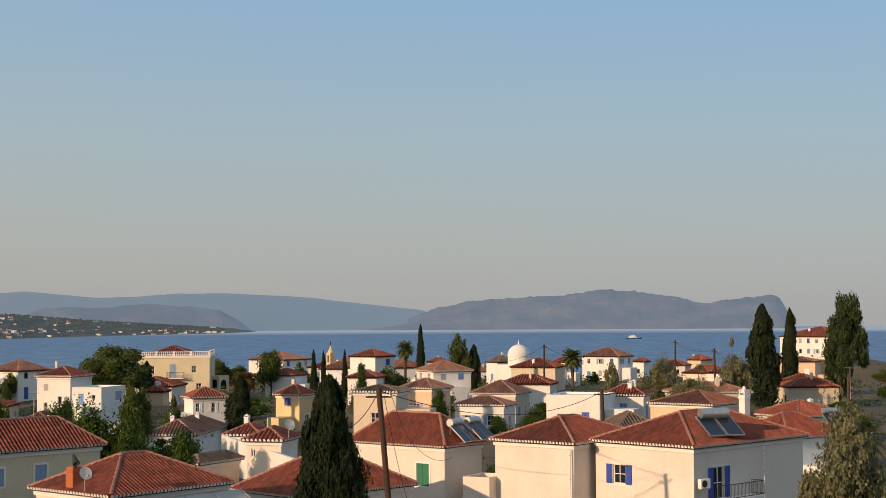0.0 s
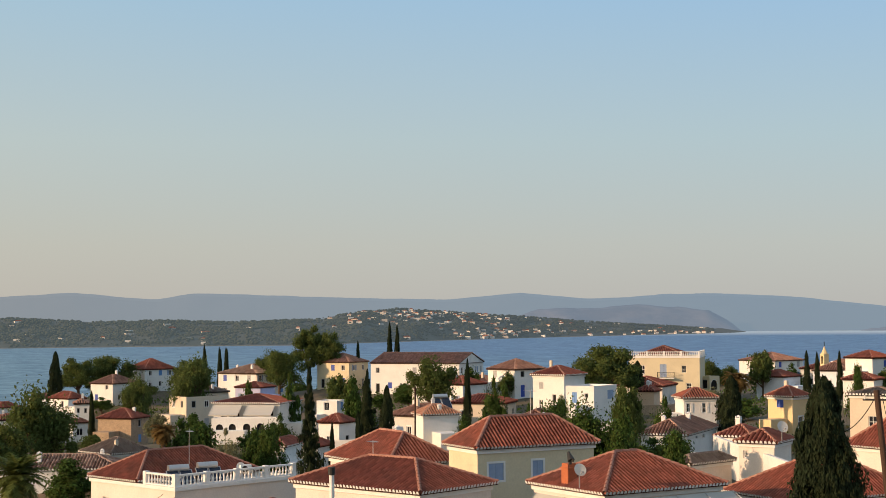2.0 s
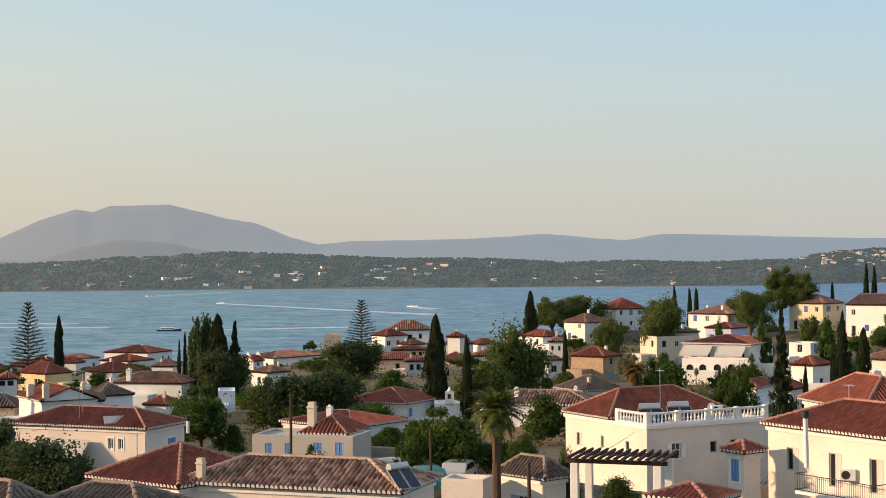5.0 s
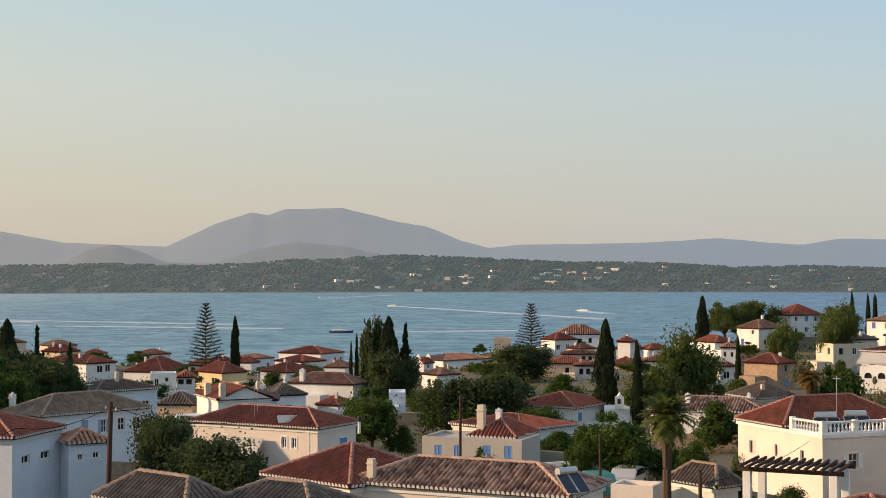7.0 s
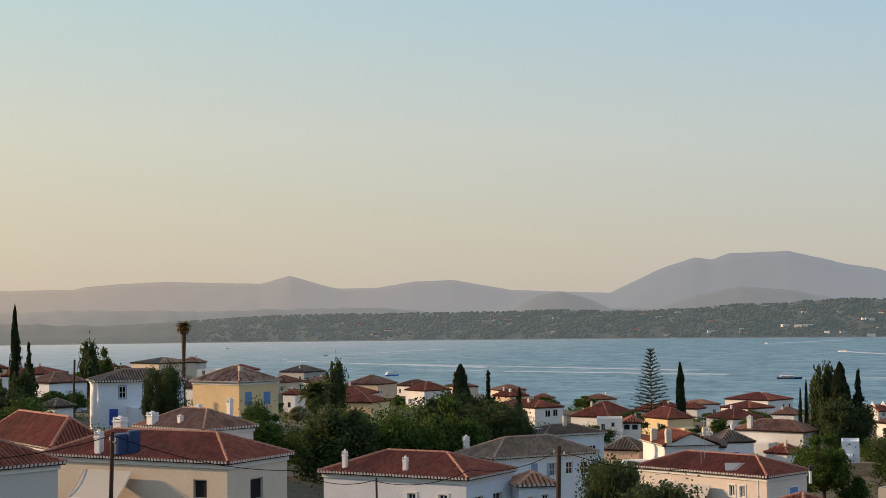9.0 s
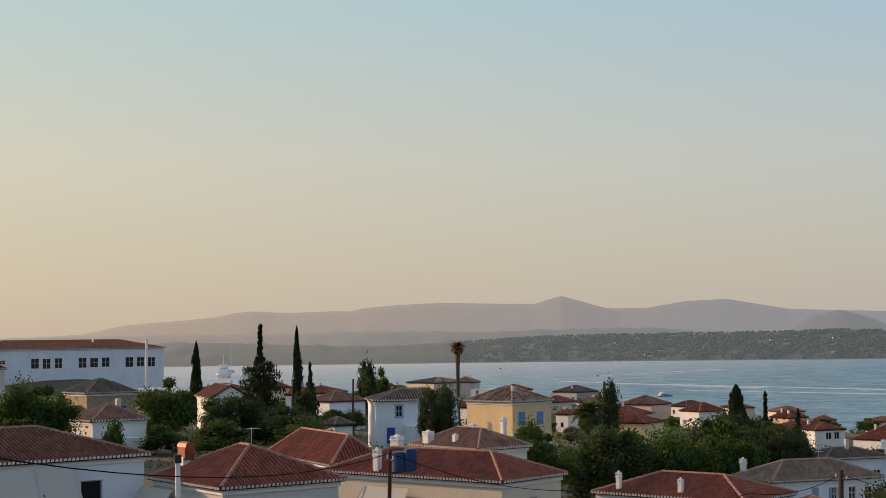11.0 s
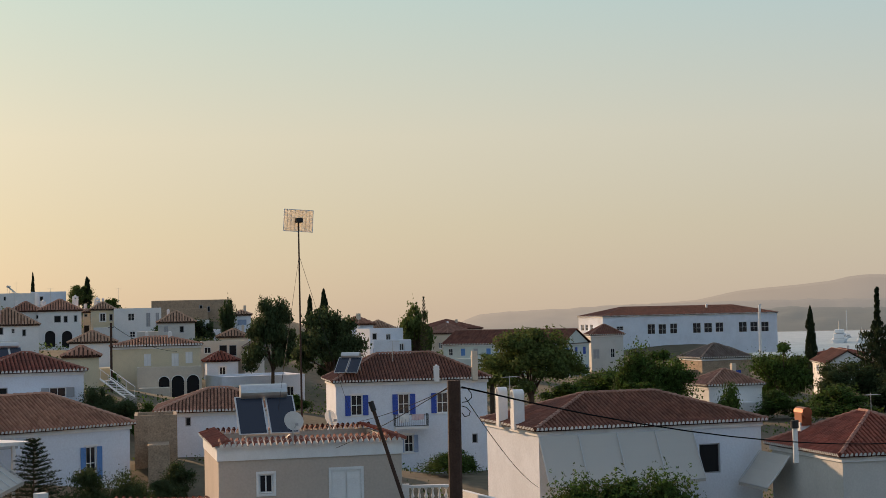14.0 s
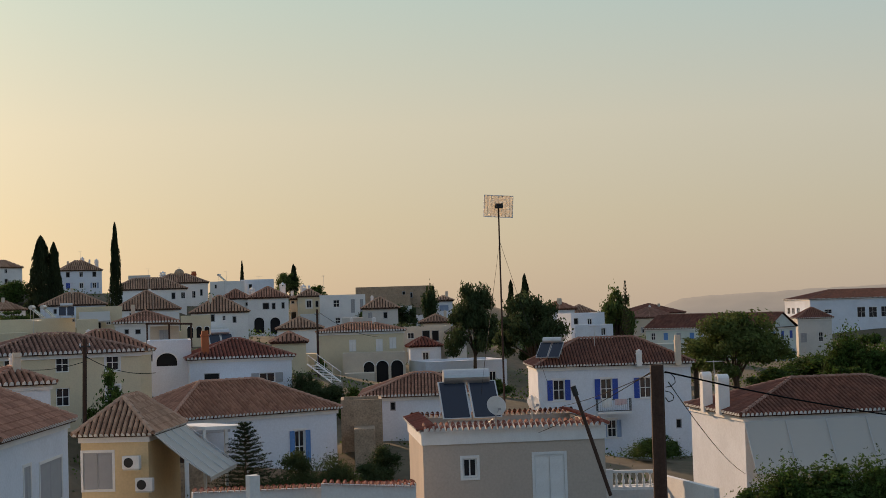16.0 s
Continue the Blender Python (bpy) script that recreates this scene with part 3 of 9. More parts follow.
def house(label, x, y, zb, rot, w, d, hw, rise, roof, wall, tiles, det, wins=None, auto=None):
    """A house: base at zb, eave corner rectangle w by d, walls hw high, the roof rising by rise."""
    seed = int(abs(x) * 13 + abs(y) * 7)
    root = empty("house", pose(x, y, zb, 0, 0, rot), label, "house")
    HOUSES.append((x, y, zb, max(w, d) / 2))
    o = 0.30 if det >= 2 else 0.22
    if roof in ("flat", "balust", "terrace", "tileflat", "lean"):
        o = 0.02
    ww, wd = w - 2 * o, d - 2 * o
    if wins is None:
        wins = auto_windows(ww, wd, hw, det, seed, auto)
    q = Quads()
    top = hw - 0.10 if roof in ("hip", "gable") else hw
    ok = []
    for f in "ABCD":
        p, u, n, length = face_frame(f, ww, wd)
        holes = []
        for v in wins:
            if v[0] != f:
                continue
            a, b, c, e = v[1] - v[3] / 2 + length / 2, v[1] + v[3] / 2 + length / 2, max(v[2] - v[4] / 2, -2.5), min(v[2] + v[4] / 2, top - 0.12)
            shift = max(0.1 - a, 0) - max(b - length + 0.1, 0)
            a, b = a + shift, b + shift
            if a < 0.05 or b > length - 0.05 or abs(shift) > 1.0 or e < c + 0.3 or any(a < h[1] + 0.02 and b > h[0] - 0.02 and c < h[3] and e > h[2] for h in holes):
                continue
            holes.append((a, b, c, e))
            ok.append((f, v[1] + shift, (c + e) / 2, v[3], e - c, v[5]))
        wall_face(q, p, u, n, length, -3.0, top, holes)
    if roof in ("flat", "balust", "terrace", "tileflat"):
        q.quad((-ww / 2, -wd / 2, hw - 0.25), (ww / 2, -wd / 2, hw - 0.25), (ww / 2, wd / 2, hw - 0.25), (-ww / 2, wd / 2, hw - 0.25))
        for f in "ABCD":
            p, u, n, length = face_frame(f, ww, wd)
            up = Vector((0, 0, hw))
            q.quad(p + up, p + u * length + up, p + u * (length - 0.2) - n * 0.2 + up, p + u * 0.2 - n * 0.2 + up)
            dn = Vector((0, 0, hw - 0.25))
            q.quad(p + u * 0.2 - n * 0.2 + up, p + u * (length - 0.2) - n * 0.2 + up, p + u * (length - 0.2) - n * 0.2 + dn, p + u * 0.2 - n * 0.2 + dn)
    if roof == "gable":
        lx = w >= d
        for s in (-1, 1):
            if lx:
                q.quad((s * ww / 2, -wd / 2, top), (s * ww / 2, wd / 2, top), (s * ww / 2, 0, top + rise))
            else:
                q.quad((-ww / 2, s * wd / 2, top), (ww / 2, s * wd / 2, top), (0, s * wd / 2, top + rise))
    part("wall", q.data(), plaster(wall), root)
    if roof in ("hip", "gable"):
        rise = min(max(rise, 0.5), min(w, d) * (0.42 if det >= 3 else 0.29))
        hip_roof(root, w, d, hw, rise, roof, tiles, det, seed)
        if det >= 2:
            bm = ring(ww, wd, hw - 0.36, hw - 0.105, 0.10)
            part("cornice", bm, WHITE, root, "white plastered cornice")
    elif roof == "balust":
        bm = ring(ww, wd, hw - 0.22, hw + 0.03, 0.15)
        part("cornice", bm, WHITE, root, "white moulded cornice")
        balustrade(root, ww, wd, hw + 0.04, "AB")
        r, _ = hip_roof(root, w * 0.66, d * 0.8, 0, min(w, d) * 0.12, "hip", tiles, det, seed)
        r.location = (-w * 0.06, d * 0.06, hw + 0.25)
    elif roof == "terrace":
        part("cornice", ring(ww, wd, hw - 0.22, hw + 0.03, 0.12), WHITE, root, "white moulded cornice")
        balustrade(root, ww, wd, hw + 0.04, "B")
        sub = new("terrace_corner")
        sub.parent = root
        sub.location = (ww / 2 - 1.9, 0, 0)
        tagged(sub, "short balustrade round the terrace corner")
        balustrade(sub, 3.8, wd, hw + 0.04, "A")
        r, _ = hip_roof(root, w - 4.2, d + 0.3, 0, 1.75, "hip", tiles, det, seed)
        r.location = (-2.3, 0, hw + 0.16)
    elif roof == "tileflat":
        part("cornice", ring(ww, wd, hw - 0.62, hw - 0.02, 0.06), WHITE, root, "white painted band under the tiles")
        edge, caps, rng = Quads(), Quads(), random.Random(seed)
        for f in "ABCD":
            p, u, n, length = face_frame(f, ww, wd)
            up = (Vector((0, 0, 0.25)) - n * 0.8).normalized()
            a, b = p + n * 0.18 + Vector((0, 0, hw)), p + u * length + n * 0.18 + Vector((0, 0, hw))
            tile_plane(edge, caps, a, b, up, 0.75, 0.0, 0.0, 0.25, 0.4, rng)
        tagged(part("parapet_tiles", edge.data(), tile(tiles), root), kind="stuff")
        tagged(part("tile_end_mortar", caps.data(), WHITE, root), kind="stuff")
    elif roof == "lean":
        hip_roof(root, w + 0.3, d + 0.3, hw, rise if rise > 0.4 else 1.0, "hip", tiles, det, seed)
    rr = random.Random(seed + 5)
    if det in (1, 2) and roof in ("hip", "gable", "flat") and hw > 3 and rr.random() < 0.7:
        f = rr.choice("AB")
        p, u, n, length = face_frame(f, ww, wd)
        s0, ln, out, ht = rr.uniform(0, 0.35) * length, rr.uniform(0.4, 0.65) * length, rr.uniform(2.0, 3.5), rr.uniform(0.45, 0.62) * hw
        a, e = p + u * s0 - n * 0.05, p + u * (s0 + ln) + n * out
        part("annex", box(bmesh.new(), min(a.x, e.x), min(a.y, e.y), -3, max(a.x, e.x), max(a.y, e.y), ht, bevel=0.04), plaster(wall), root, "low flat-roofed annex")
    if roof == "hip" and det <= 2 and rr.random() < 0.65:
        for _ in range(rr.choice((1, 1, 2))):
            cx, cy = rr.uniform(-0.3, 0.3) * w, rr.uniform(-0.3, 0.3) * d
            edge = min(w / 2 - abs(cx), d / 2 - abs(cy))
            z0 = hw + rise * min(1, edge / (min(w, d) / 2)) - 0.2
            chimney(root, cx, cy, z0, z0 + rr.uniform(0.9, 1.5), rr.uniform(0.34, 0.5), rr.choice(("cap", "white", "beige")))
    for v in ok:
        window(root, v[0], ww, wd, v[1], v[2], v[3], v[4], v[5], det)
    return root


def baluster_profile(bm, x, y, z, h, r):
    prev = None
    for a, k in ((0, 0.9), (0.12, 0.9), (0.16, 0.5), (0.38, 1.0), (0.62, 0.5), (0.84, 0.45), (0.88, 0.85), (1.0, 0.85)):
        ring = [bm.verts.new((x + math.cos(t) * r * k, y + math.sin(t) * r * k, z + h * a)) for t in (i * math.pi / 3 for i in range(6))]
        if prev:
            for i in range(6):
                bm.faces.new((prev[i], prev[(i + 1) % 6], ring[(i + 1) % 6], ring[i]))
        prev = ring


def balustrade(root, w, d, z, faces, h=0.85):
    """Stone balustrade along the given edges: rails, posts and turned balusters."""
    bm = bmesh.new()
    baluster_profile(bm, 0, 0, 0, h - 0.22, 0.09)
    me = bpy.data.meshes.new("baluster")
    bm.to_mesh(me)
    bm.free()
    me.materials.append(WHITE)
    bm = box(bmesh.new(), -0.17, -0.17, 0, 0.17, 0.17, h + 0.06)
    post = bpy.data.meshes.new("post")
    bm.to_mesh(post)
    bm.free()
    post.materials.append(WHITE)
    for f in faces:
        p, u, n, length = face_frame(f, w, d)
        rail = None
        for lo, hi, t in ((h - 0.12, h, 0.14), (0, 0.1, 0.12)):
            a, b = p + n * 0.0, p + u * length - n * t * 2
            bm = box(bmesh.new(), min(a.x, b.x), min(a.y, b.y), z + lo, max(a.x, b.x), max(a.y, b.y), z + hi)
            ob = part("rail", bm, WHITE, rail or root, "white stone rail")
            rail = rail or ob
        posts = max(1, round(length / 3.0))
        for i in range(posts + 1):
            c = p + u * (0.15 + (length - 0.3) * i / posts) - n * 0.14
            share("post", post, rail, Matrix.Translation((c.x, c.y, z)))
        k = int(length / 0.32)
        for i in range(k):
            c = p + u * (length * (i + 0.5) / k) - n * 0.14
            share("baluster", me, rail, Matrix.Translation((c.x, c.y, z + 0.1)))


def chimney(root, x, y, z0, z1, w, style):
    """A chimney standing on the roof: white with an arched or gabled cap, copper, or terracotta."""
    bm = bmesh.new()
    h = z1 - z0
    w = max(w, 0.3)
    mat = {"white": WHITE, "cap": WHITE, "twin": WHITE, "pipe": WHITE, "terracotta": TERRACOTTA, "beige": plaster("beige"), "copper": WHITE, "stone": plaster("stone")}[style]
    if style == "pipe":
        tube(bm, (0, 0, 0), (0, 0, h), w / 2, sides=12)
    else:
        box(bm, -w / 2, -w / 2, 0, w / 2, w / 2, h * (0.78 if style != "copper" else 0.4), bevel=0.02)
        if style in ("white", "cap"):
            box(bm, -w * 0.58, -w * 0.58, h * 0.70, w * 0.58, w * 0.58, h * 0.75)
            for sx in (-1, 1):
                box(bm, sx * w * 0.42 - w * 0.08, -w * 0.5, h * 0.78, sx * w * 0.42 + w * 0.08, w * 0.5, h * 0.92)
            vs = bmesh.ops.create_cone(bm, cap_ends=True, segments=10, radius1=w * 0.5, radius2=w * 0.12, depth=h * 0.16)["verts"]
            bmesh.ops.translate(bm, vec=(0, 0, h * 0.92), verts=vs)
        elif style == "twin":
            # an arched hood, open at both ends, over the shaft
            arc = [(math.cos(a), math.sin(a)) for a in (math.pi * i / 8 for i in range(9))]
            lo = h * 0.78
            hi = h - lo - w * 0.5
            prof = [(0.5 * w, 0)] + [(x * w * 0.5, hi + y * w * 0.5) for x, y in arc] + [(-0.5 * w, 0)]
            inn = [(0.34 * w, 0)] + [(x * w * 0.34, hi + y * w * 0.34) for x, y in arc] + [(-0.34 * w, 0)]
            ring_of = [[bm.verts.new((x, y, lo + z)) for x, z in p] for p, y in ((prof, -w / 2), (prof, w / 2), (inn, w / 2), (inn, -w / 2))]
            for a, b in zip(ring_of, ring_of[1:] + ring_of[:1]):
                for i in range(len(prof) - 1):
                    bm.faces.new((a[i], a[i + 1], b[i + 1], b[i]))
        elif style in ("terracotta", "beige", "stone"):
            box(bm, -w * 0.58, -w * 0.58, h * 0.78, w * 0.58, w * 0.58, h * 0.84)
            box(bm, -w * 0.45, -w * 0.45, h * 0.84, w * 0.45, w * 0.45, h)
    ob = part("chimney", bm, mat, root, {"terracotta": "orange terracotta chimney", "copper": "chimney with copper cowl"}.get(style, "white plastered chimney"))
    ob.matrix_basis = Matrix.Translation((x, y, z0))
    if style == "copper":
        bm = bmesh.new()
        tube(bm, (-w * 0.75, 0, h * 0.72), (w * 0.75, 0, h * 0.72), w * 0.42, sides=16)
        box(bm, -w * 0.6, -w * 0.42, h * 0.3, w * 0.6, w * 0.42, h * 0.72)
        part("cowl", bm, COPPER, ob, "orange copper cowl")
    return ob

# ---- houses ----
h = house('two-storey cream house with blue shutters and red tile roof', -64.8, 80.6, 19.05, 3.1, 8.64, 13.35, 6.6, 1.81, 'hip', 'cream', 'red', 3, wins=[('A', -2.01, 4.5, 1.05, 1.3, 'open_blue'), ('B', -3.69, 4.15, 1.19, 2.1, 'open_blue')])
h = house('cream house wing with red tile roof and white eaves', -72.5, 75.5, 18.93, 10.5, 7.06, 9.00, 6.6, 1.45, 'hip', 'cream', 'red', 3, wins=[])
h = house('cream house with a green shutter and red tile roof', -82.2, 69.8, 18.41, 9.6, 9.31, 4.84, 6.6, 2.53, 'hip', 'cream', 'red', 3, wins=[('A', 2.39, 4.55, 1.14, 1.58, 'closed_green'), ('A', -1.03, 4.76, 0.43, 0.93, 'glass')])
h = house('white house behind with a wide red tile roof', -84.4, 118.1, 16.48, -3.4, 7.06, 8.74, 6.2, 3.50, 'hip', 'white', 'red', 2, wins=[])
chimney(h, -2.47, -3.36, 6.95, 10.81, 0.72, 'cap')
h = house('peach two-storey house beside tall cypresses', -187.8, 267.5, 18.55, 25.5, 7.80, 7.56, 5.6, 0.95, 'hip', 'peach', 'brown', 1, wins=[('A', -2.75, 2.8, 1.19, 2.87, 'closed_white'), ('A', 1.92, 3.27, 1.06, 1.79, 'closed_white'), ('A', -2.69, -0.55, 0.95, 1.67, 'glass')])
h = house('white house with red roof among tall trees', -230.1, 337.5, 22.90, -2.0, 16.30, 15.34, 5.4, 2.57, 'hip', 'white', 'red', 1)
h = house('white two-storey house with brown hip roof', -230.9, 253.9, 19.45, 15.9, 9.59, 7.96, 5.4, 1.93, 'hip', 'white', 'brown', 1)
h = house('small white house with red tile roof', -247.6, 284.8, 18.54, 11.9, 3.55, 3.50, 4.0, 1.63, 'hip', 'white', 'red', 0)
h = house('small peach house with red tile roof', -260.7, 324.4, 17.84, -2.2, 5.10, 5.16, 4.0, 1.45, 'hip', 'peach', 'red', 0)
h = house('low white house with red hip roof', -118.3, 133.4, 21.48, 29.9, 5.40, 4.59, 3.2, 1.19, 'hip', 'white', 'red', 2)
h = house('low flat-roofed white house', -118.1, 125.3, 20.94, 27.6, 6.30, 7.00, 4.2, 0.00, 'flat', 'white', 'none', 2)
h = house('house with a weathered grey tile roof', -92.5, 104.5, 19.82, -25.1, 4.86, 4.27, 4.0, 1.66, 'hip', 'beige', 'dark', 2)
h = house('white house with grey tile roof near the chapel', -220.6, 210.2, 20.17, -10.5, 4.69, 4.69, 4.6, 1.40, 'hip', 'white', 'grey', 1)
h = house('beige house with red tile roof', -190.9, 191.3, 20.73, 30.3, 8.58, 7.69, 4.2, 1.49, 'hip', 'beige', 'red', 1)
h = house('white house with red tile roof', -223.7, 232.1, 19.16, 2.9, 4.04, 4.09, 5.0, 2.48, 'hip', 'white', 'red', 1)
h = house('long low white house with red roof', -165.0, 163.1, 20.02, 34.5, 8.40, 6.65, 3.6, 1.32, 'hip', 'white', 'red', 1)
h = house('beige house with brown tile roof', -147.6, 140.6, 19.65, 27.8, 6.85, 6.84, 4.0, 1.64, 'hip', 'beige', 'brown', 2)
h = house('low white house with brown tile roof', -132.1, 123.2, 20.01, 30.2, 6.72, 5.53, 3.4, 0.96, 'hip', 'white', 'brown', 2)
h = house('white house with brown hip roof and shaded windows', -164.2, 144.8, 21.58, -16.0, 6.55, 6.67, 4.6, 1.41, 'hip', 'white', 'brown', 2)
h = house('peach house with brown tile roof and awning', -135.6, 116.7, 21.54, 16.0, 5.01, 4.77, 4.0, 1.07, 'hip', 'peach', 'brown', 2)
h = house('beige house with terrace balustrade and dark roof', -124.9, 101.1, 21.67, 34.4, 5.34, 5.16, 4.4, 0.65, 'hip', 'beige', 'dark', 2)
h = house('small white house with red roof', -167.9, 133.2, 21.66, 34.1, 4.73, 4.49, 3.8, 0.87, 'hip', 'white', 'red', 1)
h = house('white two-storey house with red hip roof', -210.7, 168.6, 22.01, 12.2, 6.32, 6.04, 5.0, 1.23, 'hip', 'white', 'red', 1, wins=[('B', 0.79, 3.99, 1.15, 1.22, 'closed_blue'), ('A', 3.54, 3.9, 1.04, 1.41, 'glass')])
h = house('small peach house with red tile roof', -238.9, 209.2, 20.43, 0.8, 3.62, 3.58, 4.0, 1.49, 'hip', 'peach', 'red', 0)
h = house('white house with brown hip roof by the sea', -284.6, 200.1, 19.43, 15.7, 10.74, 10.45, 5.0, 1.77, 'hip', 'white', 'brown', 1)
h = house('yellow house with red tile roof', -144.7, 104.0, 20.34, 20.1, 3.95, 3.86, 4.6, 1.21, 'hip', 'yellow', 'red', 2)
h = house('low white house with red tile roof', -115.4, 77.8, 20.10, 33.6, 3.83, 4.22, 3.2, 0.95, 'hip', 'white', 'red', 2)
h = house('cream house with red tile roof and roof ladder', -97.0, 67.5, 20.13, 35.7, 3.42, 4.57, 4.4, 0.85, 'hip', 'cream', 'red', 2, wins=[('A', -0.87, 3.45, 0.37, 0.61, 'glass')])
h = house('low house with dark weathered tile roof', -99.8, 63.7, 19.43, 19.9, 2.02, 5.79, 3.4, 1.50, 'hip', 'cream', 'dark', 2)
h = house('house with long red tile roof', -76.8, 57.5, 18.19, 4.1, 6.93, 10.00, 5.0, 2.01, 'hip', 'cream', 'red', 3, wins=[])
h = house('cream house with red tile roof, chimney and satellite dish', -74.4, 42.3, 19.07, 9.2, 7.21, 8.85, 5.6, 1.75, 'hip', 'cream', 'red', 3, wins=[])
chimney(h, -0.22, -3.88, 5.62, 6.95, 0.64, 'terracotta')
h = house('pale cream house with blue-grey shuttered windows', -86.7, 41.6, 19.48, 4.2, 4.49, 9.13, 6.6, 1.69, 'hip', 'paleyellow', 'red', 3, wins=[('B', -2.96, 5.07, 1.08, 1.08, 'closed_greyblue'), ('B', 0.06, 5.12, 0.79, 1.07, 'closed_greyblue')])
chimney(h, -0.81, 2.18, 7.43, 8.45, 0.52, 'cap')
h = house('cream house with white chimney pipe and red tiles', -80.4, 30.3, 18.73, 26.3, 10.33, 6.64, 6.0, 1.37, 'hip', 'cream', 'red', 3, wins=[('A', -2.9, 4.16, 0.95, 1.3, 'half_pale'), ('A', 0.33, 3.9, 0.95, 1.85, 'half_pale'), ('A', 3.27, 3.9, 0.98, 1.85, 'half_pale'), ('B', -0.14, 4.3, 1.05, 1.15, 'closed_slate')])
h = house('cream house with red tile roof behind', -95.8, 36.1, 19.59, 8.6, 9.01, 5.77, 5.0, 1.80, 'hip', 'cream', 'red', 3, wins=[])
chimney(h, -0.58, 0.8, 6.05, 7.2, 0.55, 'cap')
h = house('cream house with white roof balustrade and red tile roof', -109.5, 25.5, 15.55, 23.6, 10.47, 11.00, 7.0, 0.00, 'terrace', 'cream', 'red', 3, wins=[('B', -2.93, 5.15, 0.79, 1.04, 'open_white'), ('B', 0.41, 5.18, 0.6, 0.85, 'dark'), ('B', 2.23, 5.3, 0.55, 0.6, 'dark'), ('A', -3.32, 5.27, 0.76, 0.98, 'half_pale'), ('A', -0.3, 5.35, 0.36, 0.91, 'dark'), ('A', 2.85, 5.38, 0.41, 0.69, 'dark')])
h = house('small cream house with arched blue window', -82.0, 23.6, 17.90, 31.9, 1.83, 1.93, 5.5, 0.50, 'hip', 'cream', 'red', 3, wins=[('A', -0.04, 4.43, 0.58, 1.26, 'closed_light')])
h = house('low cream house with weathered grey tile roof', -83.4, 11.8, 18.68, 37.5, 4.11, 2.27, 3.4, 1.30, 'hip', 'cream', 'dark', 3)
h = house('low house with red tile roof below the terrace', -66.1, 16.6, 20.44, 48.3, 3.30, 3.21, 3.0, 0.38, 'hip', 'cream', 'red', 3, wins=[])
h = house('small flat-roofed cream outbuilding', -83.0, 8.0, 18.86, 67.9, 2.45, 2.09, 3.2, 0.00, 'flat', 'cream', 'none', 2)
h = house('long house with red tile hip roof', -77.4, -7.4, 18.28, 48.6, 6.85, 6.71, 5.0, 1.53, 'hip', 'cream', 'red', 3, wins=[])
h = house('long cream house with faded red and grey tiles', -73.9, -0.8, 18.36, 66.0, 12.07, 5.53, 5.0, 1.06, 'hip', 'cream', 'weathered', 3, wins=[])
chimney(h, -4.75, -2.27, 4.94, 6.2, 0.37, 'beige')
h = house('low house with dark weathered tiles', -61.8, -13.8, 20.84, 50.9, 6.13, 2.86, 3.5, 1.00, 'hip', 'cream', 'dark', 3, wins=[])
h = house('low house with dark grey weathered tiles', -60.9, -8.5, 20.74, 58.9, 6.00, 4.08, 3.5, 0.95, 'hip', 'cream', 'dark', 3, wins=[])
h = house('cream house with awning, red roof and water heater', -120.4, -17.9, 15.58, 62.8, 12.91, 6.10, 6.0, 1.15, 'hip', 'cream', 'red', 3, wins=[('A', 2.97, 4.74, 0.48, 0.83, 'glass'), ('A', 3.92, 4.74, 0.47, 0.83, 'glass'), ('A', -2.97, 4.63, 0.72, 0.81, 'glass'), ('B', 0.89, 4.48, 1.14, 0.89, 'closed_light')])
h = house('weathered white house with blue shuttered doors', -125.4, -1.0, 15.36, 70.9, 8.84, 5.15, 4.6, 0.00, 'flat', 'weathered', 'none', 2, wins=[('A', -2.94, 3.39, 0.65, 1.08, 'closed_light'), ('A', -1.26, 3.44, 0.5, 1.08, 'closed_light'), ('A', 1.35, 3.66, 0.74, 0.79, 'closed_light'), ('A', 3.24, 3.57, 0.68, 1.07, 'closed_light')])
h = house('red hip roof section with chimney', -128.0, 0.9, 18.76, 69.1, 4.44, 5.80, 1.0, 1.42, 'hip', 'white', 'red', 2)
chimney(h, -1.32, -1.9, 1.32, 3.63, 0.63, 'beige')
h = house('low house with red tile roof', -149.0, 2.0, 14.40, 46.9, 9.92, 8.48, 4.0, 0.98, 'hip', 'white', 'red', 2)
h = house('white house with red roof and blue shutters', -178.8, 8.4, 13.77, 57.8, 9.02, 9.84, 4.0, 1.38, 'hip', 'white', 'red', 2, wins=[('B', -3.43, 2.91, 0.83, 0.99, 'closed_light'), ('B', 2.25, 2.75, 0.87, 1.02, 'closed_light')])
h = house('long low house with striped tile roof', -155.9, 23.1, 16.13, 69.5, 12.66, 6.91, 3.2, 1.20, 'hip', 'white', 'weathered', 2, wins=[])
h = house('square stone house with red hip roof', -247.5, 45.8, 13.42, 48.2, 6.71, 5.87, 5.0, 1.44, 'hip', 'stone', 'red', 1)
h = house('low beige house with grey tile roof', -192.3, 34.8, 14.20, 23.0, 7.34, 6.67, 3.4, 1.73, 'hip', 'beige', 'dark', 2)
h = house('white two-storey house with red hip roof', -351.3, 71.5, 18.13, 21.7, 8.40, 9.05, 5.0, 2.38, 'hip', 'white', 'red', 1)
h = house('white house with brown tile roof', -330.1, 59.1, 16.23, 36.9, 6.89, 8.32, 4.6, 1.82, 'hip', 'white', 'brown', 1)
h = house('large white house with pale tile roof', -306.7, 84.0, 18.07, 38.5, 10.16, 11.23, 5.2, 1.75, 'hip', 'white', 'tan', 1)
